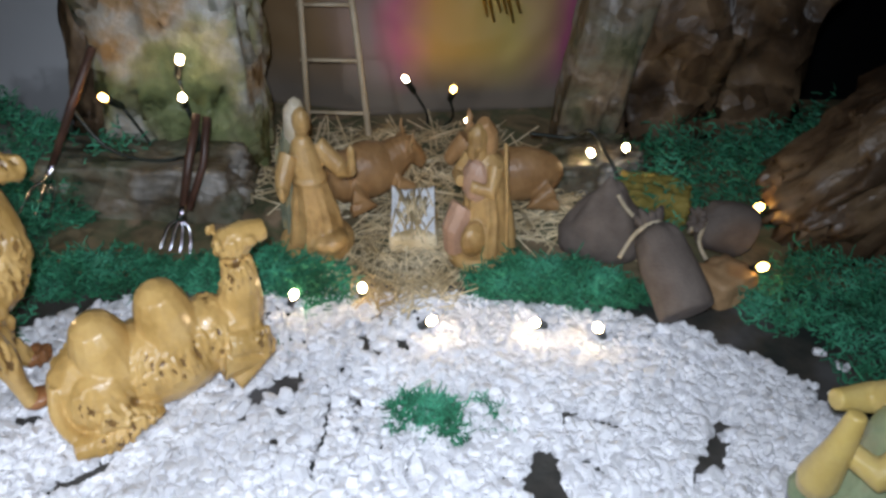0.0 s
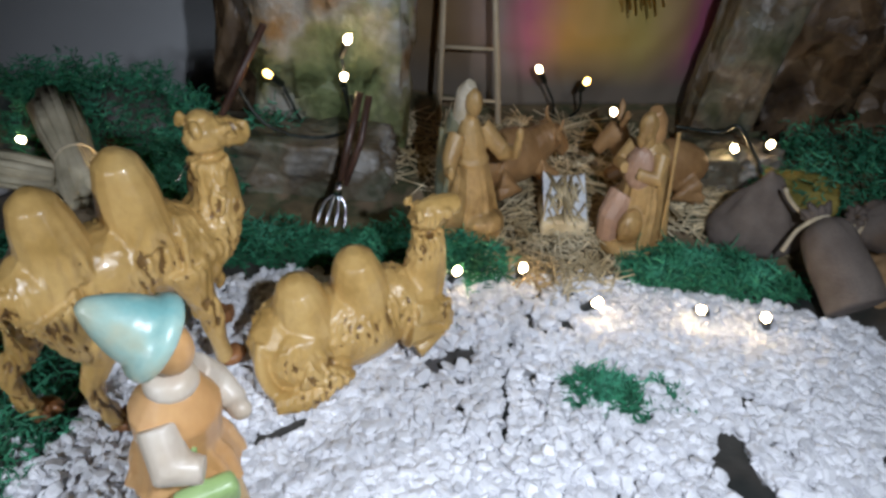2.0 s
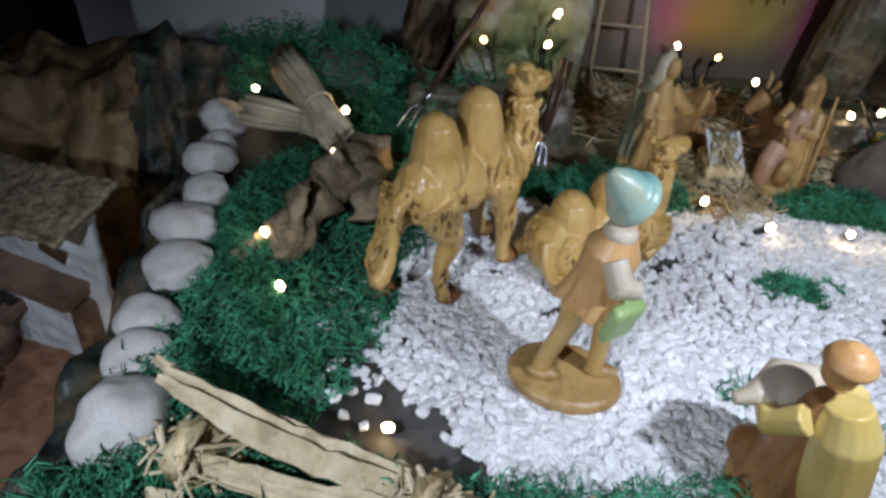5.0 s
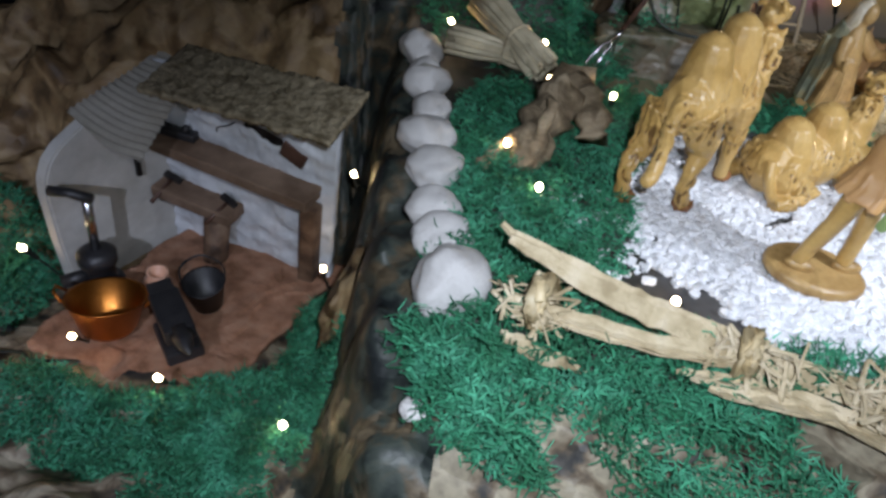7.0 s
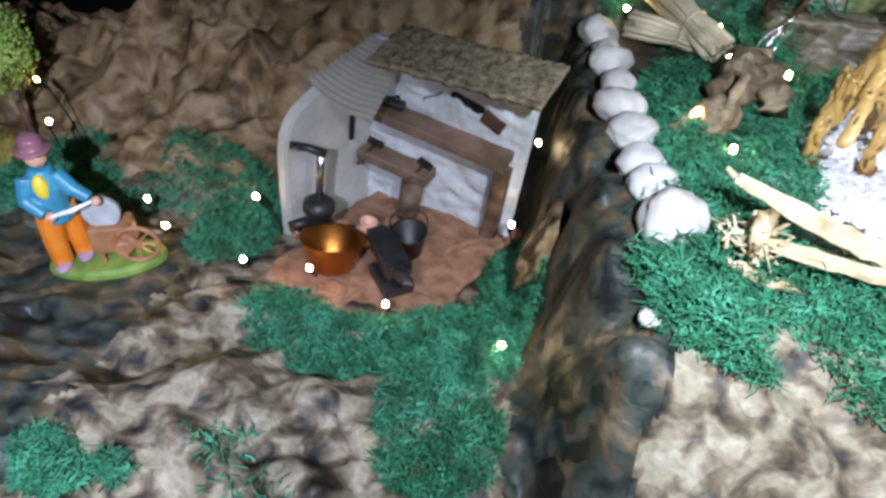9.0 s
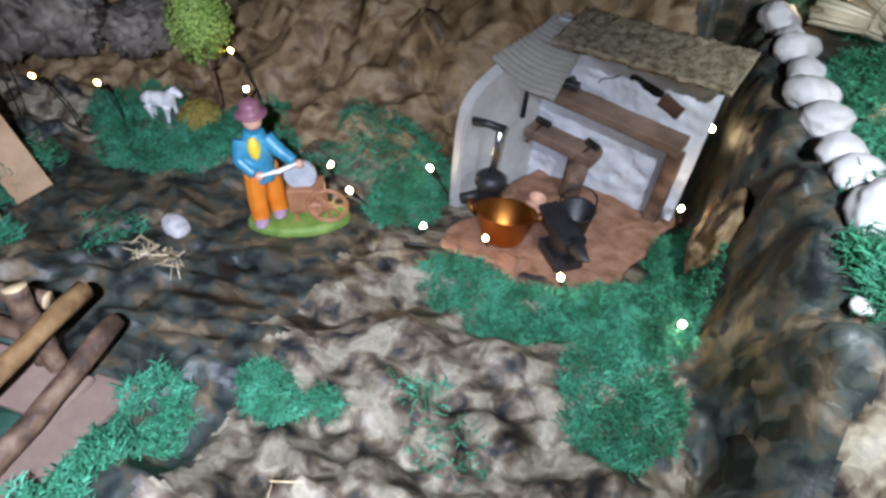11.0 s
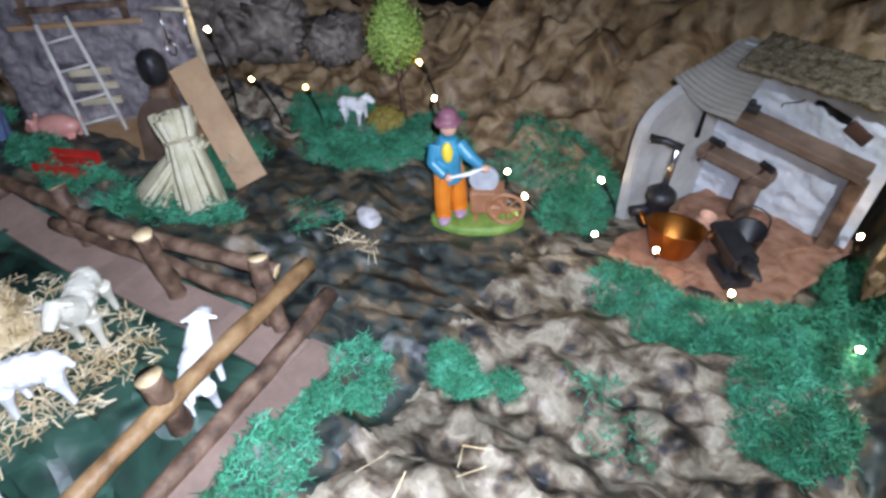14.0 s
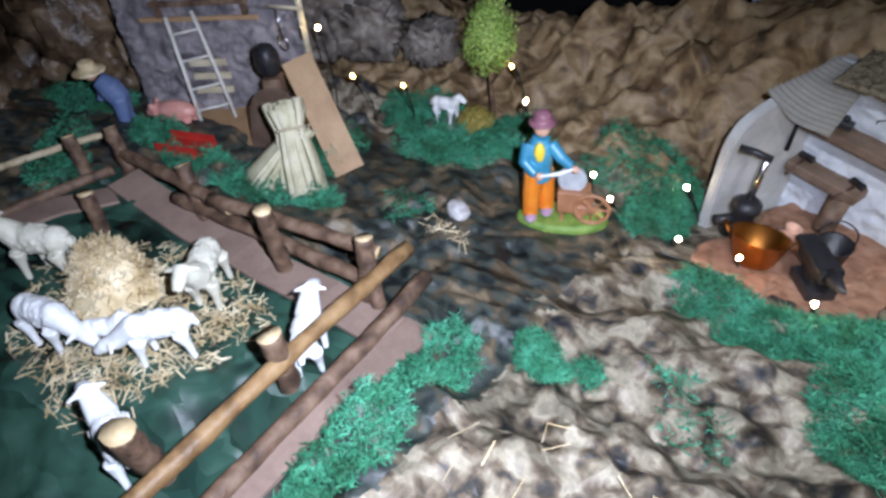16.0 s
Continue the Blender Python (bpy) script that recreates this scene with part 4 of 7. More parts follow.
def ox(m):
    b = B()
    blob(b, (0, 0, 0.0145), (0.026, 0.014, 0.0145), sub=3)
    blob(b, (-0.019, 0, 0.014), (0.0125, 0.0135, 0.0135))
    tube(b, [(0.017, 0, 0.017), (0.028, 0, 0.021), (0.032, 0, 0.022)], [0.0105, 0.0085, 0.0075], 12)
    tube(b, [(0.031, 0, 0.023), (0.038, 0, 0.0165), (0.042, 0, 0.0125)], [0.0068, 0.0055, 0.0042], 10)
    for s in (-1, 1):
        tube(b, [(0.016, s * 0.01, 0.009), (0.029, s * 0.011, 0.0045), (0.018, s * 0.014, 0.003)], [0.006, 0.0042, 0.0032], 8)
        tube(b, [(-0.016, s * 0.012, 0.009), (-0.004, s * 0.0165, 0.0045), (-0.02, s * 0.0175, 0.003)], [0.0075, 0.0046, 0.0032], 8)
        tube(b, [(0.031, s * 0.005, 0.027), (0.031, s * 0.0095, 0.03), (0.032, s * 0.0095, 0.0345)], [0.002, 0.0016, 0.0006], 6)
        blob(b, (0.029, s * 0.009, 0.0245), (0.0018, 0.004, 0.0022))
    return fused("ox_statuette", [(b, ox_m)], m, "lying brown ox statuette on the straw", "statuette", 0.001, 2, fur=0.0003)


def donkey(m):
    b = B()
    blob(b, (-0.006, 0, 0.015), (0.027, 0.0125, 0.015), sub=3)
    tube(b, [(0.013, 0, 0.019), (0.023, 0, 0.029), (0.026, 0, 0.036)], [0.0095, 0.0068, 0.0062], 12)
    tube(b, [(0.025, 0, 0.037), (0.032, 0, 0.03), (0.036, 0, 0.0245)], [0.0058, 0.0046, 0.0038], 10)
    for s in (-1, 1):
        tube(b, [(0.024, s * 0.0035, 0.0395), (0.0225, s * 0.0065, 0.0465), (0.023, s * 0.0075, 0.0505)], [0.0018, 0.0022, 0.0006], 6)
        tube(b, [(0.012, s * 0.009, 0.009), (0.024, s * 0.0095, 0.0045), (0.014, s * 0.012, 0.003)], [0.0055, 0.004, 0.003], 8)
        tube(b, [(-0.024, s * 0.01, 0.01), (-0.012, s * 0.0145, 0.0045), (-0.028, s * 0.015, 0.003)], [0.007, 0.0044, 0.003], 8)
    return fused("donkey_statuette", [(b, ox_m)], m, "lying brown donkey statuette on the straw", "statuette", 0.001, 2, fur=0.0003)


ox(pose(0.052, 0.503, 0.149, 0, 0, 25) @ Matrix.Diagonal((0.85, 1.1, 1.25, 1)))
donkey(pose(0.137, 0.5, 0.149, 0, 0, 186) @ Matrix.Diagonal((1.0, 1.05, 1.15, 1)))


def hat_man(m):
    base, legs, tunic, sleeve, hat, bag, collar = B(), B(), B(), B(), B(), B(), B()
    lathe(base, [(0.0215, 0), (0.0235, 0.002), (0.023, 0.0055), (0.02, 0.007)], 28)
    for v in base.verts:
        v.co.x *= 1.15
        v.co.y *= 0.86
    for s, q in ((-1, ((-0.005, -0.003, 0.054), (-0.0075, -0.0035, 0.034), (-0.011, -0.004, 0.02), (-0.0135, -0.004, 0.008))), (1, ((0.004, 0.003, 0.054), (0.0095, 0.0035, 0.034), (0.0115, 0.004, 0.02), (0.0125, 0.004, 0.008)))):
        tube(legs, q, [0.0066, 0.0048, 0.0044, 0.0032], 10)
        for k in (0.3, 0.5, 0.7):
            p = Vector(q[2]).lerp(Vector(q[3]), k)
            blob(legs, p, (0.0046, 0.0046, 0.0018))
    shoes = B()
    blob(shoes, (-0.011, -0.005, 0.0085), (0.0085, 0.0042, 0.0034), (0, 0, -6))
    blob(shoes, (0.0155, 0.004, 0.0085), (0.0085, 0.0042, 0.0034), (0, 0, 8))
    tube(tunic, [(0, 0, 0.051), (0, 0, 0.055), (0, 0, 0.063), (0.001, 0, 0.075), (0.002, 0, 0.083)], [0.0152, 0.0135, 0.0108, 0.0116, 0.0062], 16)
    folds(tunic, 13, 0.0148, 0.0105, 0.0495, 0.064, rr=0.0018)
    blob(tunic, (0.0028, 0, 0.094), (0.0065, 0.0056, 0.0075))
    tube(sleeve, [(0.001, 0.0095, 0.077), (0.003, 0.015, 0.068), (0.011, 0.0125, 0.064)], [0.0052, 0.0052, 0.0036], 12)
    blob(sleeve, (0.0125, 0.0105, 0.0645), (0.0036, 0.0032, 0.0032))
    tube(sleeve, [(0.001, -0.0085, 0.0765), (0.006, -0.0135, 0.068), (0.0135, -0.0115, 0.0675)], [0.0052, 0.0058, 0.0036], 12)
    lathe(collar, [(0.0066, 0.0815), (0.007, 0.083), (0.006, 0.0855), (0.0045, 0.0865)], 20, (0.0015, 0, 0))
    lathe(hat, [(0.0072, -0.003), (0.0104, -0.0018), (0.0108, 0.0002), (0.0098, 0.0022), (0.0082, 0.0034), (0.0074, 0.0072), (0.0054, 0.0118), (0.0034, 0.0152), (0.002, 0.0172), (0.0006, 0.018)], 28)
    bmesh.ops.transform(hat, matrix=Matrix.Translation((0.001, -0.0015, 0.0985)) @ Vector((-0.66, -0.36, 0.66)).to_track_quat("Z", "Y").to_matrix().to_4x4(), verts=hat.verts)
    box(bag, (0.0115, -0.0105, 0.051), (0.0165, 0.0055, 0.0185), (6, 0, 42), 0.0024)
    box(bag, (0.0125, -0.0118, 0.0555), (0.017, 0.005, 0.0075), (6, 0, 42), 0.002)
    tube(bag, [(0.011, -0.011, 0.056), (0.009, -0.008, 0.068), (0.0, 0.004, 0.083)], 0.0011, 6)
    return fused("shepherd_figurine", [(base, fig_m), (legs, camel_m), (tunic, orange_m), (sleeve, peach_m), (hat, aqua_m), (bag, lime_m), (collar, peach_m), (shoes, fig_m)], m, "painted standing figurine with an aqua hat, orange tunic and green bag", "figurine", 0.00085, 2)


hat_man(pose(-0.0385, 0.24, ground_z(-0.0385, 0.24) + 0.006, 0, 5, -5) @ Matrix.Diagonal((1.0, 1.0, 1.09, 1)))


def shepherd_kneeling(m, robe_m, cape_m, load, label):
    base, robe, cape, arms, head, ld = B(), B(), B(), B(), B(), B()
    lathe(base, [(0.021, 0), (0.023, 0.0025), (0.0225, 0.006), (0.019, 0.008)], 24)
    tube(robe, [(0, 0, 0.006), (0.001, 0, 0.02), (0, 0, 0.036), (0, 0, 0.05), (0.002, 0, 0.06)], [0.019, 0.0165, 0.0125, 0.0115, 0.0065], 14)
    folds(robe, 11, 0.0185, 0.011, 0.007, 0.04)
    blob(robe, (0.016, 0.004, 0.013), (0.011, 0.011, 0.0085))
    tube(cape, [(-0.004, 0, 0.062), (-0.008, 0, 0.05), (-0.012, 0, 0.03), (-0.014, 0, 0.01)], [0.008, 0.0125, 0.013, 0.0115], 14)
    for s in (-1, 1):
        tube(arms, [(0, s * 0.0115, 0.055), (0.009, s * 0.0165, 0.045), (0.021, s * 0.009, 0.047)], [0.0062, 0.0056, 0.0038], 10)
    blob(head, (0.004, 0, 0.0715), (0.007, 0.0062, 0.0085))
    lathe(head, [(0.009, 0.0755), (0.0095, 0.077), (0.0075, 0.0805), (0.003, 0.084)], 20, (0.003, 0, 0))
    if load == "pipe":
        tube(ld, [(0.02, 0.012, 0.064), (0.021, 0.014, 0.05), (0.022, 0.013, 0.032), (0.022, 0.012, 0.026)], [0.003, 0.0045, 0.0068, 0.0055], 12)
    else:
        blob(ld, (0.017, 0, 0.049), (0.009, 0.013, 0.0075))
        tube(ld, [(0.014, -0.014, 0.051), (0.021, 0.0, 0.05), (0.018, 0.016, 0.05)], [0.005, 0.0085, 0.005], 12, 0.75)
        tube(ld, [(0.018, 0.015, 0.05), (0.022, 0.023, 0.047)], [0.0042, 0.0028], 10)
    return fused("shepherd_figurine", [(base, fig_m), (robe, robe_m), (cape, cape_m), (arms, yellow_m), (head, yellow_m if load == "pipe" else orange_m), (ld, yellow_m if load == "pipe" else peach_m)], m, label, "figurine", 0.0009, 2)


shepherd_kneeling(pose(0.256, 0.292, ground_z(0.256, 0.292) + 0.004, 0, 0, 160), sage_m, yellow_m, "pipe", "painted kneeling figurine in a sage robe with a yellow horn")
shepherd_kneeling(pose(0.048, 0.193, ground_z(0.048, 0.193) + 0.004, 0, 0, 120), rust_m, yellow_m, "load", "painted kneeling figurine in rust brown carrying a cream bundle")


# ---- crib ----
def crib():
    c = thing("crib", "small straw crib lined with white lace cloth", "crib", pose(0.083, 0.463, 0.146, 0, 0, 3))
    bm = B()
    box(bm, (0, 0, 0.006), (0.027, 0.03, 0.012), bevel=0.003)
    part("crib_body", bm, straw_m, c)
    bm = B()
    bmesh.ops.create_grid(bm, x_segments=22, y_segments=26, size=0.5, matrix=pose(0, 0.0, 0.0165, 28, 0, 0) @ Matrix.Diagonal((0.024, 0.032, 1, 1)))
    for v in bm.verts:
        v.co.z += 0.0014 * noise.noise(v.co * 260) + 0.0025 * (abs(v.co.x) / 0.012) ** 3
    bmesh.ops.solidify(bm, geom=bm.faces[:], thickness=0.0008)
    part("lace_cloth", bm, cloth_w, c, "white lace cloth")
    rng = random.Random(8)
    bm = B()
    for _ in range(46):
        x, y, a = rng.gauss(0, 0.0042), rng.gauss(-0.003, 0.007), rng.uniform(0.9, 2.2)
        d = Vector((math.cos(a), math.sin(a) * 0.88, math.sin(a) * 0.47)) * rng.uniform(0.004, 0.009)
        p = Vector((x, y * 0.88, 0.0192 + y * 0.47 + rng.random() * 0.002))
        tube(bm, [p - d, p + d], rng.uniform(0.0004, 0.0007), 4)
    tagged(part("straw_bedding", bm, straw_m, c), kind="stuff")


crib()


# ---- the stable: floor wall, painted pillars, backdrop, paper rocks ----
def crag(name, c, size, material, label, seed, rot=(0, 0, 0), amp=0.35, freq=1.6, sub=5, square=0.6, category="rock"):
    bm = B()
    bmesh.ops.create_icosphere(bm, subdivisions=sub, radius=1)
    for v in bm.verts:
        p = v.co.copy()
        k = max(abs(p.x), abs(p.y), abs(p.z))
        q = p * (1 - square) + p / k * square
        n = crumple(p, amp, freq, seed) + crumple(p, amp * 0.35, freq * 3.2, seed + 1)
        v.co = Vector((q.x * size[0], q.y * size[1], q.z * size[2])) * (1 + n)
    ob = part(name, bm, material)
    ob.matrix_basis = pose(*c, *rot)
    return tagged(ob, label, category)


crag("low_rock_wall", (-0.085, 0.505, 0.158), (0.06, 0.022, 0.02), lowwall_m, "low wall of crumpled stone-printed paper under the pillar", 11, (0, 0, -3), 0.2, 2.0, square=0.8, category="paper rock")
crag("painted_pillar", (-0.062, 0.548, 0.27), (0.046, 0.026, 0.125), pillar_m, "crumpled paper pillar painted green, orange and white", 12, (0, 4, 0), 0.3, 2.4, square=0.75, category="paper rock")
crag("painted_pillar", (0.206, 0.585, 0.25), (0.021, 0.02, 0.115), lowwall_m, "narrow crumpled grey-brown paper pillar by the stable", 13, (0, 9, 0), 0.25, 1.8, square=0.7, category="paper rock")
crag("paper_rock", (0.278, 0.615, 0.25), (0.055, 0.04, 0.125), brownpaper, "tall crumpled dark brown paper rock", 14, (0, 4, 0), 0.5, 1.9, square=0.5, category="paper rock")
crag("paper_rock", (0.385, 0.49, 0.22), (0.11, 0.032, 0.036), brownpaper, "long crumpled brown paper roll resting on the moss", 15, (0, -38, 10), 0.45, 2.2, square=0.4, category="paper rock")
crag("paper_rock", (-0.132, 0.59, 0.235), (0.018, 0.018, 0.1), brownpaper, "dark crumpled paper edge beside the painted pillar", 16, (0, 14, 0), 0.4, 1.8, category="paper rock")
crag("paper_rock", (0.19, 0.535, 0.15), (0.03, 0.02, 0.016), lowwall_m, "small crumpled grey paper rock on the stable floor", 17, (0, 0, 10), 0.35, 1.8, category="paper rock")
crag("paper_rock", (0.222, 0.495, 0.152), (0.02, 0.012, 0.012), ochre_bush, "small crumpled ochre paper rock in the moss", 18, (0, 0, -10), 0.35, 1.8, category="paper rock")
crag("cardboard_clod", (0.245, 0.425, 0.148), (0.014, 0.012, 0.009), board_m, "small ochre clod beside the grey sack", 19, (0, 0, 30), 0.25, 1.5, 4)


def backdrop():
    m = bpy.data.materials.new("painted_canvas")
    m.use_nodes = True
    N, L = m.node_tree.nodes, m.node_tree.links
    b = N["Principled BSDF"]
    tc = N.new("ShaderNodeTexCoord")
    sep = N.new("ShaderNodeSeparateXYZ")
    nz = N.new("ShaderNodeTexNoise")
    nz.inputs["Scale"].default_value, nz.inputs["Detail"].default_value = 14, 4
    add = N.new("ShaderNodeMath")
    add.operation = "MULTIPLY_ADD"
    add.inputs[1].default_value = 0.05
    mr = N.new("ShaderNodeMapRange")
    mr.inputs["From Min"].default_value, mr.inputs["From Max"].default_value = -0.12, 0.15
    r = N.new("ShaderNodeValToRGB")
    el = r.color_ramp.elements
    stops = [(0.0, (0.2, 0.13, 0.06)), (0.25, (0.26, 0.17, 0.09)), (0.4, (0.3, 0.22, 0.2)), (0.48, (0.44, 0.13, 0.2)), (0.58, (0.48, 0.28, 0.08)), (0.78, (0.42, 0.33, 0.09)), (0.86, (0.38, 0.24, 0.12)), (0.93, (0.36, 0.09, 0.17)), (1.0, (0.25, 0.12, 0.14))]
    while len(el) < len(stops):
        el.new(0.5)
    for e, (s, c) in zip(el, stops):
        e.position, e.color = s, (*c, 1)
    L.new(tc.outputs["Object"], sep.inputs[0])
    L.new(tc.outputs["Object"], nz.inputs["Vector"])
    L.new(nz.outputs["Fac"], add.inputs[0])
    L.new(sep.outputs["X"], add.inputs[2])
    L.new(add.outputs[0], mr.inputs["Value"])
    L.new(mr.outputs[0], r.inputs[0])
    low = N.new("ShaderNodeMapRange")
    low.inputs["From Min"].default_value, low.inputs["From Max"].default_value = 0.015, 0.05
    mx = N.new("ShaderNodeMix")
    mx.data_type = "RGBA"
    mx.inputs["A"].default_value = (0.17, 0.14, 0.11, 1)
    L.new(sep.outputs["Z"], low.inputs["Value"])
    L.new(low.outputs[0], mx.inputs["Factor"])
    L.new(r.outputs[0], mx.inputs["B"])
    L.new(mx.outputs["Result"], b.inputs["Base Color"])
    b.inputs["Roughness"].default_value = 0.55
    bm = B()
    bmesh.ops.create_grid(bm, x_segments=80, y_segments=60, size=0.5, matrix=pose(0, 0, 0.13, 90, 0, 0) @ Matrix.Diagonal((0.34, 0.26, 1, 1)))
    for v in bm.verts:
        v.co.y += 0.006 * noise.noise(v.co * 14) + 0.0015 * noise.noise(v.co * 60) + 1.2 * v.co.x ** 2
    bmesh.ops.solidify(bm, geom=bm.faces[:], thickness=0.0015)
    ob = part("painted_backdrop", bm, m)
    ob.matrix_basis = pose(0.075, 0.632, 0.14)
    tagged(ob, "canvas backdrop painted in orange, yellow and magenta", "backdrop", kind="structure")


backdrop()


def ladder(name, a0, a1, b0, b1, rungs, material, label, r=0.0022):
    """Rails a0-a1 and b0-b1 with rungs between."""
    t = thing(name, label, "ladder", pose(*a0))
    o = Vector(a0)
    P = [Vector(p) - o for p in (a0, a1, b0, b1)]
    for p, q in ((P[0], P[1]), (P[2], P[3])):
        part("rail", tube(B(), [p, p.lerp(q, 0.5) + Vector((0.0006, 0, 0)), q], r, 8, 0.8), material, t)
    for k in rungs:
        p, q = P[0].lerp(P[1], k), P[2].lerp(P[3], k)
        d = (q - p) * 0.06
        part("rung", tube(B(), [p - d, q + d], r * 0.62, 7), material, t)
    return t


ladder("ladder", (-0.003, 0.585, 0.148), (0.0, 0.622, 0.30), (0.041, 0.582, 0.148), (0.028, 0.622, 0.30), (0.1, 0.33, 0.56, 0.8), lattice_m, "thin pale wooden ladder leaning on the painted backdrop")


def star():
    t = thing("gold_star", "gold foil star tail hanging before the backdrop", "ornament", pose(0.118, 0.6, 0.29))
    for k in range(6):
        part("ray", tube(B(), [(0.0025 * k - 0.006, 0, 0), (0.004 * k - 0.002, -0.002, -0.03), (0.0042 * k + 0.006, -0.004, -0.062 - 0.004 * math.sin(k * 2))], [0.0018, 0.0022, 0.0008], 6), goldfoil, t)


star()


# ---- tools, sacks ----
def fork(tip, top, label, tines=4):
    t = thing("garden_fork", label, "fork", pose(*tip))
    a, d = Vector((0, 0, 0)), Vector(top) - Vector(tip)
    L = d.length
    d.normalize()
    s = d.cross(Vector((0, 1, 0.2))).normalized()
    part("handle", tube(B(), [d * L * 0.3, d * L * 0.65 + s * 0.0005, d * L], [0.0021, 0.0025, 0.0022], 8), handle_m, t)
    part("socket", tube(B(), [d * L * 0.22, d * L * 0.34], [0.0026, 0.0021], 8), steel_m, t)
    for k in range(tines):
        o = (k - (tines - 1) / 2) / ((tines - 1) / 2)
        part("tine", tube(B(), arc([d * L * 0.24, d * L * 0.17 + s * o * 0.0055, d * L * 0.06 + s * o * 0.0075, s * o * 0.008 + Vector((0, -0.002, 0))], 4), [0.0012] * 9 + [0.001, 0.0008, 0.0006, 0.0003], 6), steel_m, t)


fork((-0.05, 0.446, 0.148), (-0.036, 0.487, 0.212), "small steel fork with a dark handle leaning on the low wall")
part("stick", tube(B(), [(-0.044, 0.462, 0.165), (-0.036, 0.478, 0.185), (-0.031, 0.487, 0.21)], 0.0022, 8), handle_m)
tagged(bpy.data.objects["stick"], "dark wooden stick leaning beside the small fork", "stick")
fork((-0.146, 0.474, 0.15), (-0.093, 0.505, 0.243), "small steel pitchfork with a long grey handle", 3)


def sack(m, h, r, label, lean=0.0):
    t = thing("sack", label, "sack", m)
    bm = B()
    tube(bm, arc([(0, 0, 0), (0, 0, h * 0.1), (0, 0, h * 0.55), (0, 0, h * 0.85), (0, 0, h * 0.93)], 5), [r * k for k in (0.82, 0.95, 1.0, 1.02, 1.04, 1.05, 1.05, 1.05, 1.04, 1.02, 1.0, 0.97, 0.93, 0.87, 0.79, 0.66, 0.5, 0.38, 0.28, 0.24, 0.2)], 28, 0.8)
    for v in bm.verts:
        a = math.atan2(v.co.y, v.co.x)
        k = 1 + 0.10 * math.sin(a * 9 + v.co.z * 60) * step(h * 0.5, h * 0.9, v.co.z) + 0.07 * noise.noise(v.co * 55)
        v.co.x *= k
        v.co.y *= k
    part("bag", bm, sack_m, t)
    bm = B()
    for k in range(9):
        a = k / 9 * 2 * math.pi
        tube(bm, [(0, 0, h * 0.92), (math.cos(a) * r * 0.3, math.sin(a) * r * 0.28, h * 0.99), (math.cos(a) * r * 0.52, math.sin(a) * r * 0.45, h * (1.05 + 0.04 * math.sin(k * 2.1)))], [r * 0.16, r * 0.17, r * 0.07], 7)
    tagged(part("frill", bm, sack_m, t), kind="stuff")
    part("tie", tube(B(), arc([(math.cos(a) * r * 0.28, math.sin(a) * r * 0.24, h * 0.925) for a in [k * 0.7 for k in range(10)]] + [(r * 0.5, -r * 0.6, h * 0.9), (r * 1.0, -r * 0.95, h * 0.75)], 3), 0.0012, 6), twine_m, t, "beige twine")
    part("twine_end", tube(B(), arc([(0, -r * 0.25, h * 0.925), (r * 0.2, -r * 0.4, h * 1.05), (r * 0.5, -r * 0.3, h * 1.2), (r * 0.75, 0, h * 1.3)], 4), 0.0011, 6), twine_m, t, "beige twine")


def upright(p, q):
    """A frame at p whose z axis points at q."""
    return Matrix.Translation(p) @ (Vector(q) - Vector(p)).to_track_quat("Z", "Y").to_matrix().to_4x4()


sack(upright((0.2165, 0.388, 0.159), (0.203, 0.428, 0.185)), 0.05, 0.0152, "grey-brown felt sack tied with twine lying on the gravel")
sack(upright((0.262, 0.455, 0.158), (0.232, 0.45, 0.17)), 0.03, 0.0145, "grey-brown felt sack tied with twine beside the moss")


def slumped_sack():
    bm = B()
    bmesh.ops.create_icosphere(bm, subdivisions=4, radius=1)
    for v in bm.verts:
        z = max(v.co.z, -0.3)
        k = 1.08 - 0.7 * max(0, z)
        v.co = Vector((v.co.x * 0.0235 * k, v.co.y * 0.016 * k, (z + 0.3) * 0.034)) * (1 + 0.09 * noise.noise(v.co * 2.2))
    ob = part("sack", bm, sack_m)
    ob.matrix_basis = pose(0.189, 0.458, 0.1455, 0, 0, -8)
    tagged(ob, "grey-brown felt sack slumped on the moss", "sack")


slumped_sack()


# ---- driftwood, sheaves, canes on the bank ----
def sheaf(a, b, r, label, seed, material, name="dry_sheaf", n=26, waist=0.5, flare=1.5, thick=(0.12, 0.2)):
    rng = random.Random(seed)
    a, b = Vector(a), Vector(b)
    t = thing(name, label, "sheaf", pose(*a))
    d = b - a
    s = d.cross(Vector((0, 0, 1))).normalized()
    u = s.cross(d).normalized()
    mid = d * waist
    for k in range(n):
        q, w = rng.uniform(0, 2 * math.pi), math.sqrt(rng.random())
        o = (s * math.cos(q) + u * math.sin(q)) * w * r
        e0, e1 = rng.uniform(-0.06, 0.08), rng.uniform(0.92, 1.06)
        part("stalk", tube(B(), [d * e0 + o * flare, mid * 0.5 + o * 1.05, mid + o * 0.72, mid * 0.5 + d * 0.5 + o * 0.95, d * e1 + o * flare * 0.9], [r * rng.uniform(*thick)] * 5, 6, rng.uniform(0.4, 1)), material, t)
    part("tie", tube(B(), [mid + (s * math.cos(q) + u * math.sin(q)) * r * 0.98 for q in [i * 2 * math.pi / 12 for i in range(13)]], r * 0.1, 6), twine_m, t)


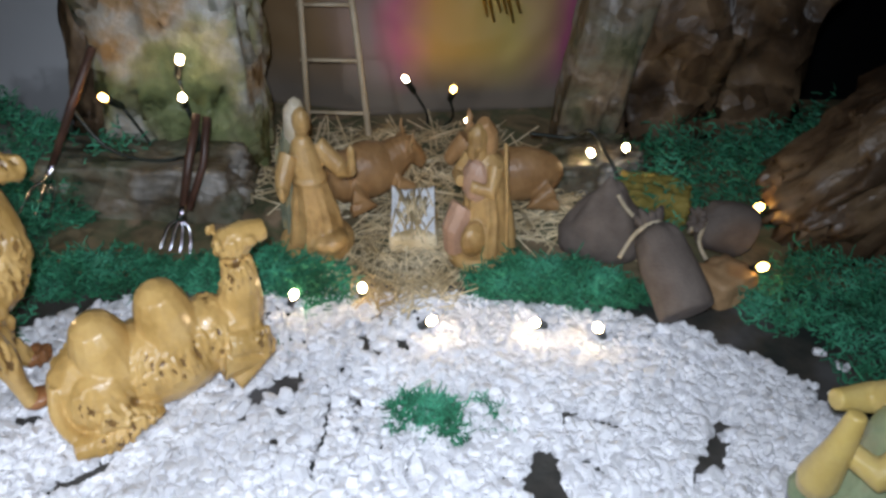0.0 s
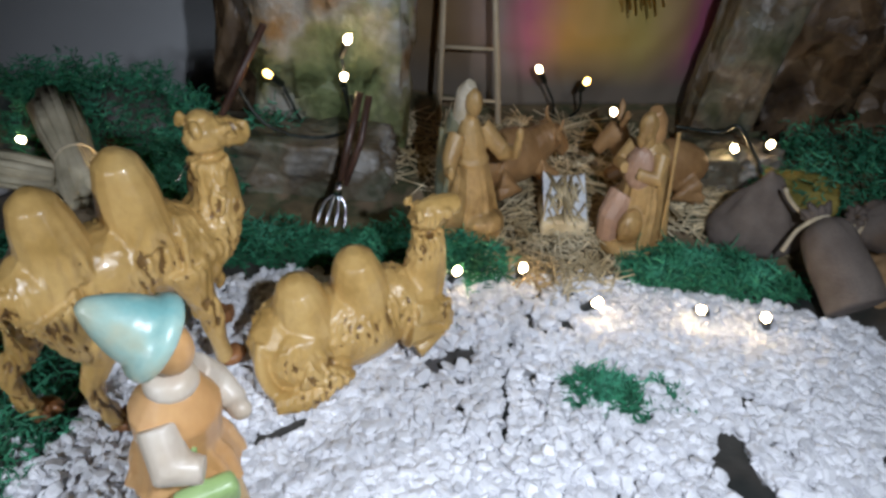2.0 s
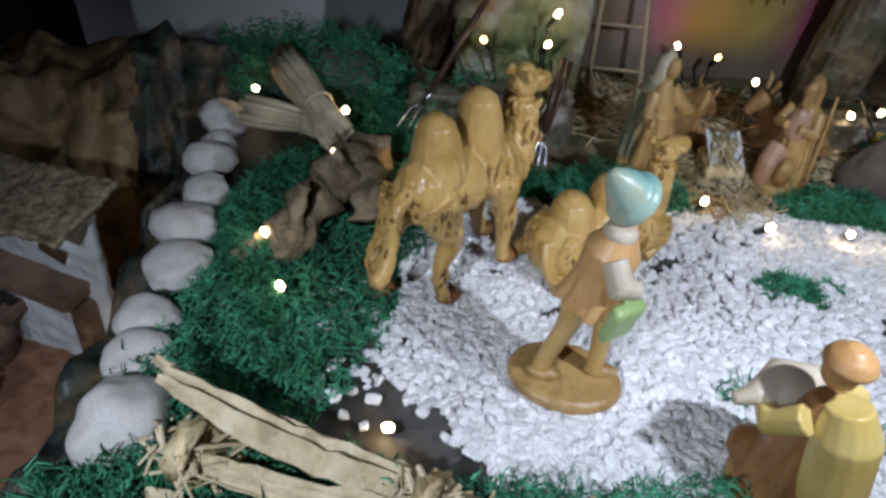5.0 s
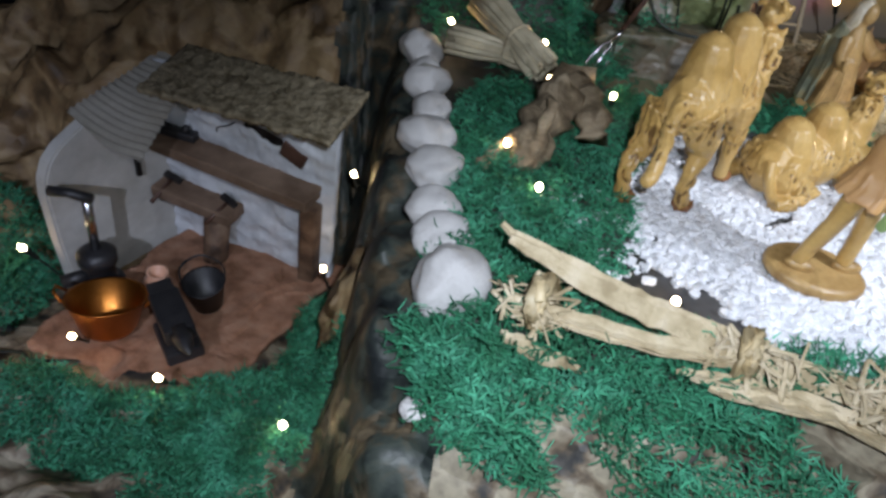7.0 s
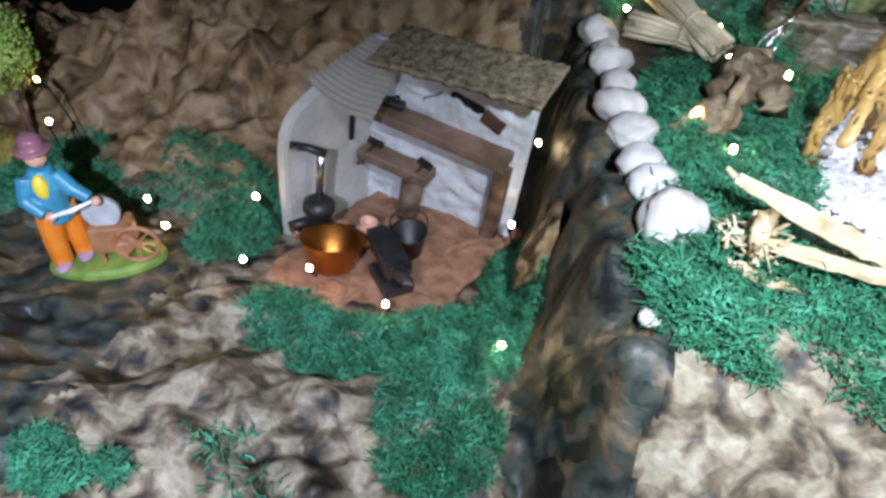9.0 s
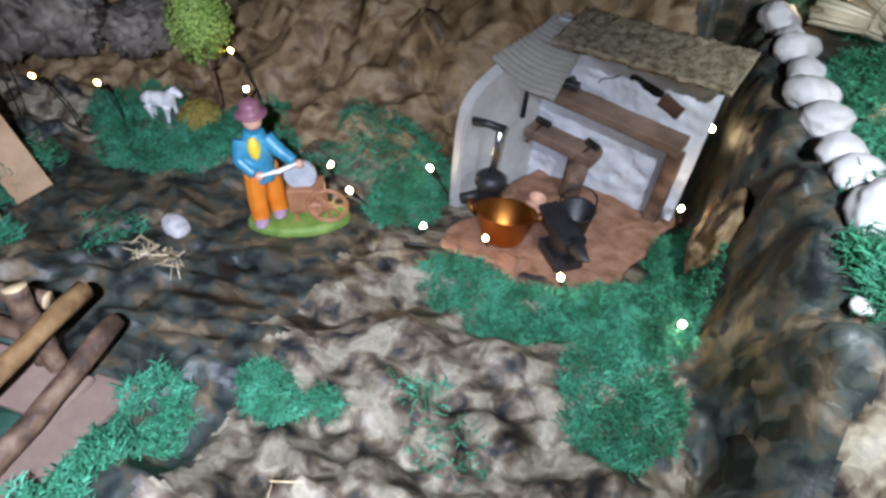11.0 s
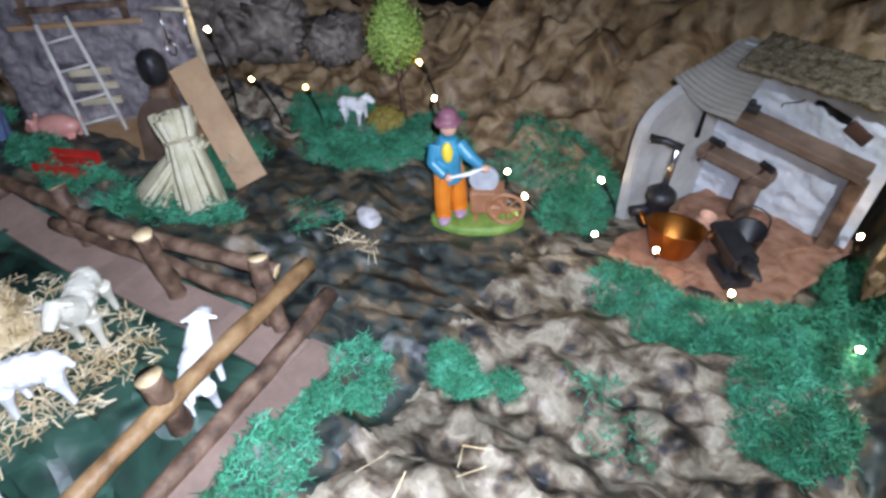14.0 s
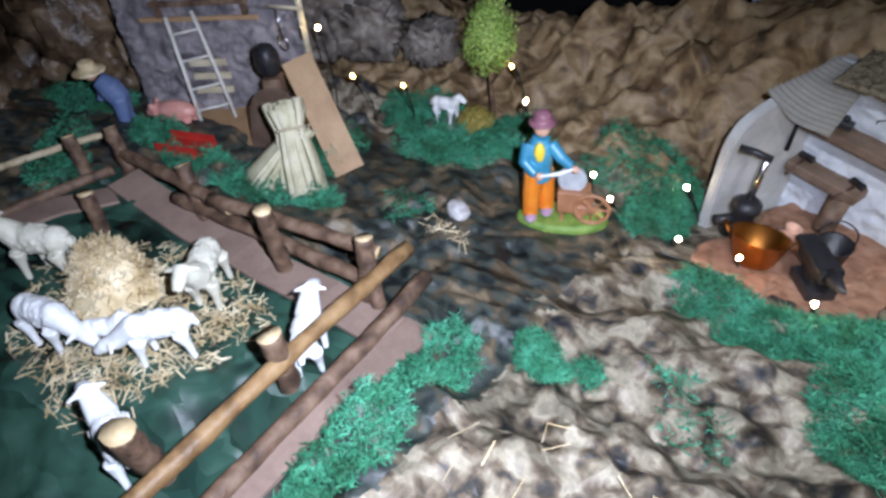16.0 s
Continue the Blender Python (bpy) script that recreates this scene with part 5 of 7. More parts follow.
sheaf((-0.243, 0.508, 0.185), (-0.186, 0.437, 0.163), 0.0115, "bundle of dried grey husk leaves tied in the middle", 41, husk_m, n=46, waist=0.6, flare=1.1, thick=(0.2, 0.42))
sheaf((-0.262, 0.462, 0.165), (-0.202, 0.462, 0.157), 0.0095, "bundle of dried husk leaves lying beside the stones", 42, husk_m, n=46, waist=0.7, flare=1.1, thick=(0.2, 0.42))


def driftwood(runs, label, at, material=root_m, name="driftwood"):
    t = thing(name, label, "wood", pose(*at))
    o = Vector(at)
    for pts, rad in runs:
        pts = arc([Vector(p) - o for p in pts], 6)
        n = len(pts)
        bm = tube(B(), pts, [rad * (1 - 0.35 * i / n) * (1 + 0.25 * math.sin(i * 1.7)) for i in range(n)], 12, 0.85)
        for v in bm.verts:
            v.co += Vector((noise.noise(v.co * 90), noise.noise(v.co * 90 + Vector((9, 0, 0))), noise.noise(v.co * 90 + Vector((0, 9, 0))))) * rad * 0.4
        part("limb", bm, material, t)


driftwood([([(-0.165, 0.425, 0.155), (-0.172, 0.39, 0.168), (-0.185, 0.355, 0.166), (-0.196, 0.318, 0.155)], 0.018), ([(-0.17, 0.40, 0.165), (-0.155, 0.375, 0.17), (-0.15, 0.35, 0.158)], 0.013), ([(-0.188, 0.322, 0.15), (-0.187, 0.326, 0.172), (-0.182, 0.332, 0.192)], 0.0055), ([(-0.18, 0.345, 0.158), (-0.21, 0.33, 0.156), (-0.222, 0.315, 0.15)], 0.007)],
          "gnarled weathered brown root lying on the moss", (-0.18, 0.36, 0.15))


def ribbon(bm, pts, half, thick, lean):
    """A flat strip with thickness along points, tilted by lean and cupped a little."""
    last = None
    for i, p in enumerate(pts):
        d = (pts[min(i + 1, len(pts) - 1)] - pts[max(i - 1, 0)]).normalized()
        s = d.cross(Vector((0, math.sin(lean), math.cos(lean)))).normalized()
        u = s.cross(d)
        h = half[i]
        ring = [bm.verts.new(p + q) for q in (-s * h, -u * thick + s * 0, s * h, s * h + u * thick, u * thick * 0.2, -s * h + u * thick)]
        if last:
            for k in range(6):
                bm.faces.new((last[k], last[(k + 1) % 6], ring[(k + 1) % 6], ring[k]))
        else:
            bm.faces.new(ring[::-1])
        last = ring
    bm.faces.new(last)
    bmesh.ops.recalc_face_normals(bm, faces=bm.faces)
    return bm


def canes():
    t = thing("cane_bundle", "dry tan canes tied with straw lying along the front edge", "canes", pose(-0.12, 0.165, 0.15))
    o = Vector((-0.12, 0.165, 0.15))
    for pts, r in (([(-0.205, 0.192, 0.2), (-0.15, 0.176, 0.186), (-0.10, 0.168, 0.174), (-0.03, 0.15, 0.165)], 0.0062), ([(-0.198, 0.158, 0.168), (-0.18, 0.15, 0.166), (-0.16, 0.147, 0.164)], 0.0055), ([(-0.2, 0.17, 0.176), (-0.145, 0.16, 0.174), (-0.085, 0.158, 0.17)], 0.0052), ([(-0.11, 0.143, 0.166), (-0.06, 0.14, 0.164), (0.01, 0.118, 0.158)], 0.0062), ([(-0.085, 0.15, 0.168), (-0.03, 0.13, 0.16), (0.03, 0.105, 0.155)], 0.0052), ([(-0.1, 0.166, 0.172), (-0.04, 0.158, 0.168), (0.02, 0.15, 0.16)], 0.006), ([(-0.12, 0.152, 0.168), (-0.07, 0.15, 0.166), (0.0, 0.128, 0.16)], 0.005)):
        pts = arc([Vector(p) - o for p in pts], 9)
        rng = random.Random(int(r * 1e5) + len(t.children))
        bm = B()
        for k in range(3):
            # split stalk strips, flat and frayed at the ends
            off = Vector((rng.gauss(0, 0.3), rng.gauss(0, 1), rng.gauss(0, 0.7))) * r * 0.45
            cut = pts[rng.randrange(0, 3):len(pts) - rng.randrange(0, 3)]
            n, w = len(cut), r * rng.uniform(0.45, 0.8)
            ribbon(bm, [p + off + Vector((rng.gauss(0, 0.0006), rng.gauss(0, 0.0006), rng.gauss(0, 0.0006))) for p in cut], [w * (0.35 + 0.65 * min(1, 4 * min(i, n - 1 - i) / n)) for i in range(n)], r * 0.14, rng.uniform(-0.6, 0.6))
        part("cane", bm, cane_m, t, smooth=False)
    rng = random.Random(12)
    for c, R in (((-0.183, 0.171, 0.178), 0.0155), ((-0.092, 0.161, 0.174), 0.0145), ((-0.03, 0.143, 0.168), 0.016)):
        bm = B()
        for k in range(30):
            q = rng.uniform(0, 2 * math.pi)
            v = Vector((rng.gauss(0, 0.5), rng.gauss(0, 0.5), rng.gauss(0, 0.5)))
            u = v.cross(Vector((0.9, -0.3, 0.1))).normalized()
            w = u.cross(Vector((0.9, -0.3, 0.1))).normalized()
            tube(bm, [Vector(c) - o + (u * math.cos(q + i * 0.8) + w * math.sin(q + i * 0.8)) * R * rng.uniform(0.55, 0.85) + Vector((rng.uniform(-0.004, 0.004), 0, 0)) for i in range(5)], rng.uniform(0.0012, 0.003), 6, 0.5)
        tagged(part("straw_tie", bm, straw_m, t, "knot of yellow straw"), kind="stuff")


canes()


# ---- workshop hut ----
def hut():
    H = pose(-0.4977, 0.3820, -0.0013, 0, 6, -14) @ Matrix.Scale(1.0918, 4)
    t = thing("workshop_hut", "open miniature workshop with plaster walls and a gritty roof", "hut", H)
    out = [(0.0, 0), (-0.088, 0), (-0.09, 0.05), (-0.09, 0.088), (-0.088, 0.102), (-0.083, 0.113), (-0.075, 0.121), (-0.062, 0.128), (0.0, 0.156)]
    bm = B()
    fs = bm.faces.new([bm.verts.new((0, v, z)) for v, z in out])
    r = bmesh.ops.extrude_face_region(bm, geom=[fs])
    bmesh.ops.translate(bm, verts=[g for g in r["geom"] if isinstance(g, bmesh.types.BMVert)], vec=(-0.009, 0, 0))
    bmesh.ops.recalc_face_normals(bm, faces=bm.faces)
    bmesh.ops.bevel(bm, geom=bm.edges[:], offset=0.0012, segments=2, affect="EDGES")
    for v in bm.verts:
        v.co.x += 0.023 * (1 + v.co.y / 0.09)
    part("side_wall", bm, greyplaster, t, "smooth grey plastered side wall", False)
    bm = B()
    bmesh.ops.create_grid(bm, x_segments=80, y_segments=80, size=0.5, matrix=pose(0.0885, 0, 0.073, 90, 0, 0) @ Matrix.Diagonal((0.135, 0.164, 1, 1)))
    for v in bm.verts:
        v.co.z += 0.1 * v.co.x * step(0.0, 0.15, v.co.z)
        v.co.y += 0.0022 * noise.noise(Vector((v.co.x * 45, v.co.z * 110, 0))) + 0.001 * noise.noise(v.co * 260)
    bmesh.ops.solidify(bm, geom=bm.faces[:], thickness=-0.006)
    part("back_wall", bm, plaster_m, t, "rough white plastered back wall", True)
    bm = B()
    bmesh.ops.create_grid(bm, x_segments=90, y_segments=30, size=0.5, matrix=pose(0.099, -0.012, 0.167, 9, -6, 0) @ Matrix.Diagonal((0.132, 0.05, 1, 1)))
    rng = random.Random(5)
    for v in bm.verts:
        v.co.z += rng.uniform(-0.0009, 0.0009) + 0.001 * noise.noise(v.co * 150)
        v.co.y += 0.003 * noise.noise(v.co * 80)
    bmesh.ops.solidify(bm, geom=bm.faces[:], thickness=0.004)
    part("roof", bm, sandroof_m, t, "roof slab covered with glued grit")
    bm = B()
    nu, nv = 12, 60
    rows = []
    for j in range(nv + 1):
        f = j / nv
        row = []
        for i in range(nu + 1):
            g = i / nu
            y = -0.058 * f - 0.012 * g * f + 0.002 * g
            z = 0.160 - 0.025 * f - 0.003 * g * (1 - f) - 0.006 * g * f - 0.006 * math.sin(math.pi * g) * f
            row.append(bm.verts.new((0.026 * (1 - f) - 0.004 + (0.026 + 0.036 * f) * g, y, z + 0.0012 * math.sin((f * 15 + g * 1.5) * 2 * math.pi))))
        rows.append(row)
    for a, b in zip(rows, rows[1:]):
        for i in range(nu):
            bm.faces.new((a[i], a[i + 1], b[i + 1], b[i]))
    bmesh.ops.solidify(bm, geom=bm.faces[:], thickness=0.0015)
    part("corrugated_roof", bm, corr_m, t, "sagging sheet of grey corrugated card")
    for u0, u1, z, dep, th in ((0.022, 0.146, 0.104, 0.026, 0.0085), (0.02, 0.085, 0.06, 0.024, 0.009)):
        bm = box(B(), ((u0 + u1) / 2, -dep / 2 - 0.001, z), (u1 - u0, dep, th), bevel=0.0015)
        part("shelf", bm, shelf_m, t, "rough brown wooden shelf", False)
    part("corner_post", box(B(), (0.142, -0.012, 0.045), (0.012, 0.011, 0.1), bevel=0.0015), bark_m, t, "dark wooden post", False)
    part("stand", tube(B(), [(0.072, -0.03, 0.0), (0.073, -0.026, 0.025), (0.072, -0.02, 0.054)], [0.008, 0.009, 0.0095], 12), bark_m, t, "dark wooden stump under the shelf")
    return H


HUT = hut()
bm = B()
bmesh.ops.create_grid(bm, x_segments=70, y_segments=60, size=0.5, matrix=Matrix.Diagonal((0.145, 0.178, 1, 1)))
for v in bm.verts:
    v.co.z += 0.003 * noise.noise(v.co * 22) + 0.0014 * noise.noise(v.co * 90)
    v.co.x += 0.016 * noise.noise(v.co * 24) + 0.004 * noise.noise(v.co * 90)
    v.co.y += 0.014 * noise.noise(v.co * 24 + Vector((5, 0, 0))) + 0.004 * noise.noise(v.co * 90 + Vector((5, 0, 0)))
bmesh.ops.solidify(bm, geom=bm.faces[:], thickness=0.006)
ob = part("clay_floor", bm, clay_m)
ob.matrix_basis = pose(-0.414, 0.2815, 0.0195, -7, 0, -14)
tagged(ob, "rough red clay floor of the open workshop", "floor patch", kind="structure")


def on_hut(u, v, z):
    return HUT @ Vector((u, v, z))


def hammer(p, rot, label):
    t = thing("hammer", label, "hammer", pose(*p, *rot))
    part("handle", tube(B(), [(0, 0, 0), (0.026, 0, 0)], [0.0014, 0.0018], 8), handle_m, t)
    part("hammer_head", box(B(), (0, 0, 0), (0.0055, 0.016, 0.005), bevel=0.0008), iron_m, t, "dark iron head", False)


hammer(on_hut(0.03, -0.012, 0.0685), (0, 24, 245), "small dark hammer lying over the lower shelf")
hammer(on_hut(0.077, -0.012, 0.0685), (0, 24, 235), "small dark hammer lying over the shelf end")


def saw():
    t = thing("hand_saw", "small dark hand saw hanging on the plaster wall", "saw", HUT @ pose(0.083, -0.006, 0.138, 0, 13, 0))
    bm = B()
    f = bm.faces.new([bm.verts.new(p) for p in ((-0.012, 0, 0.001), (0.034, 0, 0.0035), (0.034, 0, -0.0085), (-0.012, 0, -0.0015))])
    bmesh.ops.solidify(bm, geom=[f], thickness=0.0008)
    part("blade", bm, iron_m, t, smooth=False)
    part("handle", box(B(), (0.0435, 0, -0.003), (0.019, 0.004, 0.0125), (0, 6, 0), 0.002), handle_m, t, smooth=False)


saw()
t = thing("wood_plane", "small black plane on the upper shelf", "tool", HUT @ pose(0.036, -0.013, 0.1085, 0, 0, 8))
part("body", box(B(), (0, 0, 0.003), (0.034, 0.008, 0.006), bevel=0.0012), black_m, t)
part("knob", blob(B(), (0.01, 0, 0.008), 0.003), black_m, t)
part("rear_handle", blob(B(), (-0.008, 0, 0.008), (0.004, 0.0025, 0.0035)), black_m, t)
ob = part("chisel", tube(B(), [(0, 0, 0), (0, -0.001, -0.012), (0, -0.001, -0.034)], [0.0014, 0.0019, 0.0022], 8), iron_m)
ob.matrix_basis = HUT @ pose(0.0185, -0.03, 0.112)
tagged(ob, "thin dark chisel hanging on the grey wall", "tool")
ob = part("wall_crack_wire", tube(B(), arc([(0.07, -0.004, 0.112), (0.066, -0.006, 0.122), (0.078, -0.006, 0.13), (0.086, -0.004, 0.142)], 5), 0.0006, 5), iron_m)
ob.matrix_basis = HUT
tagged(ob, "thin dark wire standing on the upper shelf", "wire")


def hand_pump(m):
    t = thing("hand_pump", "small black cast hand pump with a crank arm", "pump", m)
    part("base", lathe(B(), [(0.012, 0), (0.0125, 0.006), (0.009, 0.008), (0.008, 0.02), (0.0105, 0.022), (0.0105, 0.027), (0.006, 0.031)], 20), black_m, t)
    part("collar", lathe(B(), [(0.0085, 0.02), (0.0092, 0.0225), (0.0085, 0.025)], 20), steel_m, t, "bright steel collar")
    part("rod", tube(B(), [(0, 0, 0.03), (0.001, 0, 0.066)], 0.0026, 10), steel_m, t, "bright steel rod")
    part("crank", tube(B(), [(0.004, 0, 0.066), (-0.008, 0, 0.068), (-0.018, 0, 0.067)], [0.003, 0.0026, 0.003], 10), black_m, t)
    part("spout", tube(B(), [(-0.004, -0.004, 0.014), (-0.016, -0.012, 0.012)], 0.004, 10), black_m, t)


hand_pump(pose(-0.488, 0.278, 0.0215, 0, 6, 5) @ Matrix.Scale(1.28, 4))


def basin(m):
    t = thing("copper_basin", "polished copper basin with a ring handle", "basin", m)
    r0, r1, h, n = 0.0175, 0.0285, 0.0265, 40
    part("bowl", lathe(B(), [(r0 * 0.5, 0), (r0, 0.0005), (r0 + 0.003, 0.004), (r1, h), (r1 + 0.0012, h + 0.0005), (r1 - 0.001, h), (r0 + 0.002, 0.005), (r0 - 0.001, 0.0025), (0.001, 0.002)], n), copper_m, t)
    for s in (-1, 1):
        part("handle", tube(B(), [(s * (r1 + 0.001), -0.008, h - 0.002), (s * (r1 + 0.007), -0.005, h + 0.004), (s * (r1 + 0.008), 0.002, h + 0.005), (s * (r1 + 0.001), 0.008, h - 0.002)], 0.0011, 8), copper_m, t)


basin(pose(-0.459, 0.235, 0.028, -14, 5, 12) @ Matrix.Diagonal((0.88, 0.88, 1.0, 1)))


def bucket(m):
    t = thing("bucket", "small black bucket with a wire handle", "bucket", m)
    part("pail", lathe(B(), [(0.004, 0), (0.0105, 0.0005), (0.0145, 0.024), (0.0152, 0.0245), (0.0135, 0.0235), (0.0098, 0.0025), (0.001, 0.002)], 28), black_m, t)
    part("handle", tube(B(), arc([(-0.0145, 0, 0.023), (-0.014, 0.005, 0.036), (0, 0.008, 0.044), (0.014, 0.005, 0.036), (0.0145, 0, 0.023)], 5), 0.0008, 6), iron_m, t)


bucket(pose(-0.4065, 0.277, 0.0225, 6, 0, 20))


def anvil(m):
    t = thing("anvil", "small matt black anvil on the clay floor", "anvil", m)
    bm = B()
    box(bm, (0, 0, 0.004), (0.026, 0.018, 0.008), bevel=0.0015)
    box(bm, (0, 0, 0.012), (0.013, 0.011, 0.012), bevel=0.002)
    box(bm, (0, 0, 0.0215), (0.03, 0.0145, 0.009), bevel=0.0012)
    part("body", bm, black_m, t, smooth=False)
    part("horn", tube(B(), [(0.013, 0, 0.0215), (0.022, 0, 0.0225), (0.031, 0, 0.0245)], [0.0058, 0.004, 0.0008], 12), black_m, t)
    part("heel", box(B(), (-0.018, 0, 0.0235), (0.01, 0.012, 0.004), bevel=0.001), black_m, t, smooth=False)


anvil(pose(-0.408, 0.233, 0.0265, 0, 0, -50) @ Matrix.Scale(1.35, 4))
ob = part("clay_jug", lathe(B(), [(0.006, 0), (0.0105, 0.006), (0.011, 0.012), (0.007, 0.018), (0.0062, 0.021), (0.0078, 0.024), (0.0058, 0.0235), (0.004, 0.018)], 24), skin_m)
ob.matrix_basis = pose(-0.446, 0.278, 0.0235, 0, 12, 0)
tagged(ob, "small pink clay jug behind the basin", "jug")
# brown cloth fold whose colour stands in for amber bulb glow on the dark bank
crag("gold_fold", (-0.292, 0.275, 0.07), (0.012, 0.04, 0.035), camo_rock, "ochre cloth fold in the dark bank, coloured to stand for amber glow", 31, (0, 20, -8), 0.4, 1.6, 4, category="cloth")


# ---- knife grinder ----
def grinder(m):
    base, trousers, coat, shirt, skin, hat, cart, stone, blade, shoe = (B() for _ in range(10))
    lathe(base, [(0.03, 0), (0.032, 0.002), (0.031, 0.006), (0.027, 0.008)], 30)
    for v in base.verts:
        v.co.x, v.co.y = v.co.x * 1.2 + 0.012, v.co.y * 0.62
    for s in (-1, 1):
        tube(trousers, [(-0.008 + s * 0.003, s * 0.004, 0.05), (-0.008 + s * 0.0055, s * 0.005, 0.03), (-0.008 + s * 0.006, s * 0.005, 0.01)], [0.0085, 0.0072, 0.0066], 10)
        blob(shoe, (-0.007 + s * 0.006, s * 0.005 - 0.004, 0.0098), (0.0055, 0.0085, 0.0035))
    tube(coat, [(-0.009, 0, 0.044), (-0.009, 0, 0.055), (-0.008, 0, 0.07), (-0.007, 0, 0.081)], [0.0118, 0.0112, 0.0118, 0.0065], 14)
    tube(coat, [(-0.016, -0.003, 0.076), (-0.0185, -0.009, 0.063), (-0.009, -0.014, 0.055)], [0.0058, 0.005, 0.0042], 10)
    tube(coat, [(0.001, -0.002, 0.076), (0.01, -0.008, 0.068), (0.018, -0.01, 0.062)], [0.0056, 0.0048, 0.004], 10)
    blob(shirt, (-0.007, -0.0085, 0.0715), (0.0048, 0.0045, 0.0095))
    blob(skin, (-0.006, -0.002, 0.0905), (0.0068, 0.0066, 0.008))
    blob(skin, (-0.006, -0.015, 0.054), 0.0034)
    blob(skin, (0.021, -0.011, 0.06), 0.0034)
    lathe(hat, [(0.0105, 0.0935), (0.011, 0.095), (0.0075, 0.0965), (0.0068, 0.102), (0.003, 0.1045)], 22, (-0.006, -0.001, 0))
    box(cart, (0.021, -0.002, 0.027), (0.026, 0.018, 0.02), bevel=0.001)
    for s in (-1, 1):
        box(cart, (0.012, s * 0.006 - 0.002, 0.013), (0.003, 0.003, 0.014))
    w = (0.036, -0.012, 0.0235)
    tube(cart, [(w[0] + math.cos(a) * 0.0135, w[1], w[2] + math.sin(a) * 0.0135) for a in [k * math.pi / 12 for k in range(25)]], 0.0017, 6, caps=False)
    for k in range(8):
        a = k * math.pi / 4
        tube(cart, [w, (w[0] + math.cos(a) * 0.0135, w[1], w[2] + math.sin(a) * 0.0135)], 0.0011, 5)
    tube(stone, [(0.019, -0.006, 0.046), (0.019, -0.001, 0.046)], 0.0115, 24)
    tube(blade, [(-0.006, -0.0165, 0.055), (0.008, -0.0165, 0.0585), (0.02, -0.014, 0.0625)], [0.0012, 0.002, 0.0012], 6)
    return fused("knife_grinder_figurine", [(base, grassbase_m), (trousers, vivid_m), (coat, blue_m), (shirt, gold_shirt), (skin, skin_m), (hat, plum_m), (cart, cart_m), (stone, wheel_m), (blade, lamb_m), (shoe, lilac_m)], m, "painted knife grinder figurine in a blue jacket at a wheeled grindstone", "figurine", 0.0008, 1)


grinder(pose(-0.637, 0.182, ground_z(-0.637, 0.182) + 0.002, 0, 0, 26) @ Matrix.Scale(1.15, 4))
crag("white_shell", (-0.71, 0.135, ground_z(-0.71, 0.135) + 0.006), (0.014, 0.0095, 0.008), stone_m, "small smooth white stone on the dark cloth", 41, (0, 0, -20), 0.15, 1.2, 4, 0.2, "stone")


# ---- sheep pen ----
def log(a, b, r, material=bark_m, parent=None, name="rail", bend=0.004, seed=0):
    rng = random.Random(seed)
    a, b = Vector(a), Vector(b)
    n = 14
    pts = []
    for i in range(n + 1):
        k = i / n
        pts.append(a.lerp(b, k) + Vector((0, 0, 1)) * bend * math.sin(math.pi * k) + Vector((rng.gauss(0, 1), rng.gauss(0, 1), rng.gauss(0, 1))) * r * 0.05)
    bm = tube(B(), pts, [r * (1 + 0.07 * math.sin(i * 1.9 + seed)) for i in range(n + 1)], 14)
    for v in bm.verts:
        v.co += Vector((noise.noise(v.co * 200), noise.noise(v.co * 200 + Vector((7, 0, 0))), noise.noise(v.co * 200 + Vector((0, 7, 0))))) * r * 0.09
    bm.faces.ensure_lookup_table()
    for f in bm.faces:
        if len(f.verts) > 4:
            f.material_index = 1
    ob = part(name, bm, [material, cut_m], parent)
    return ob


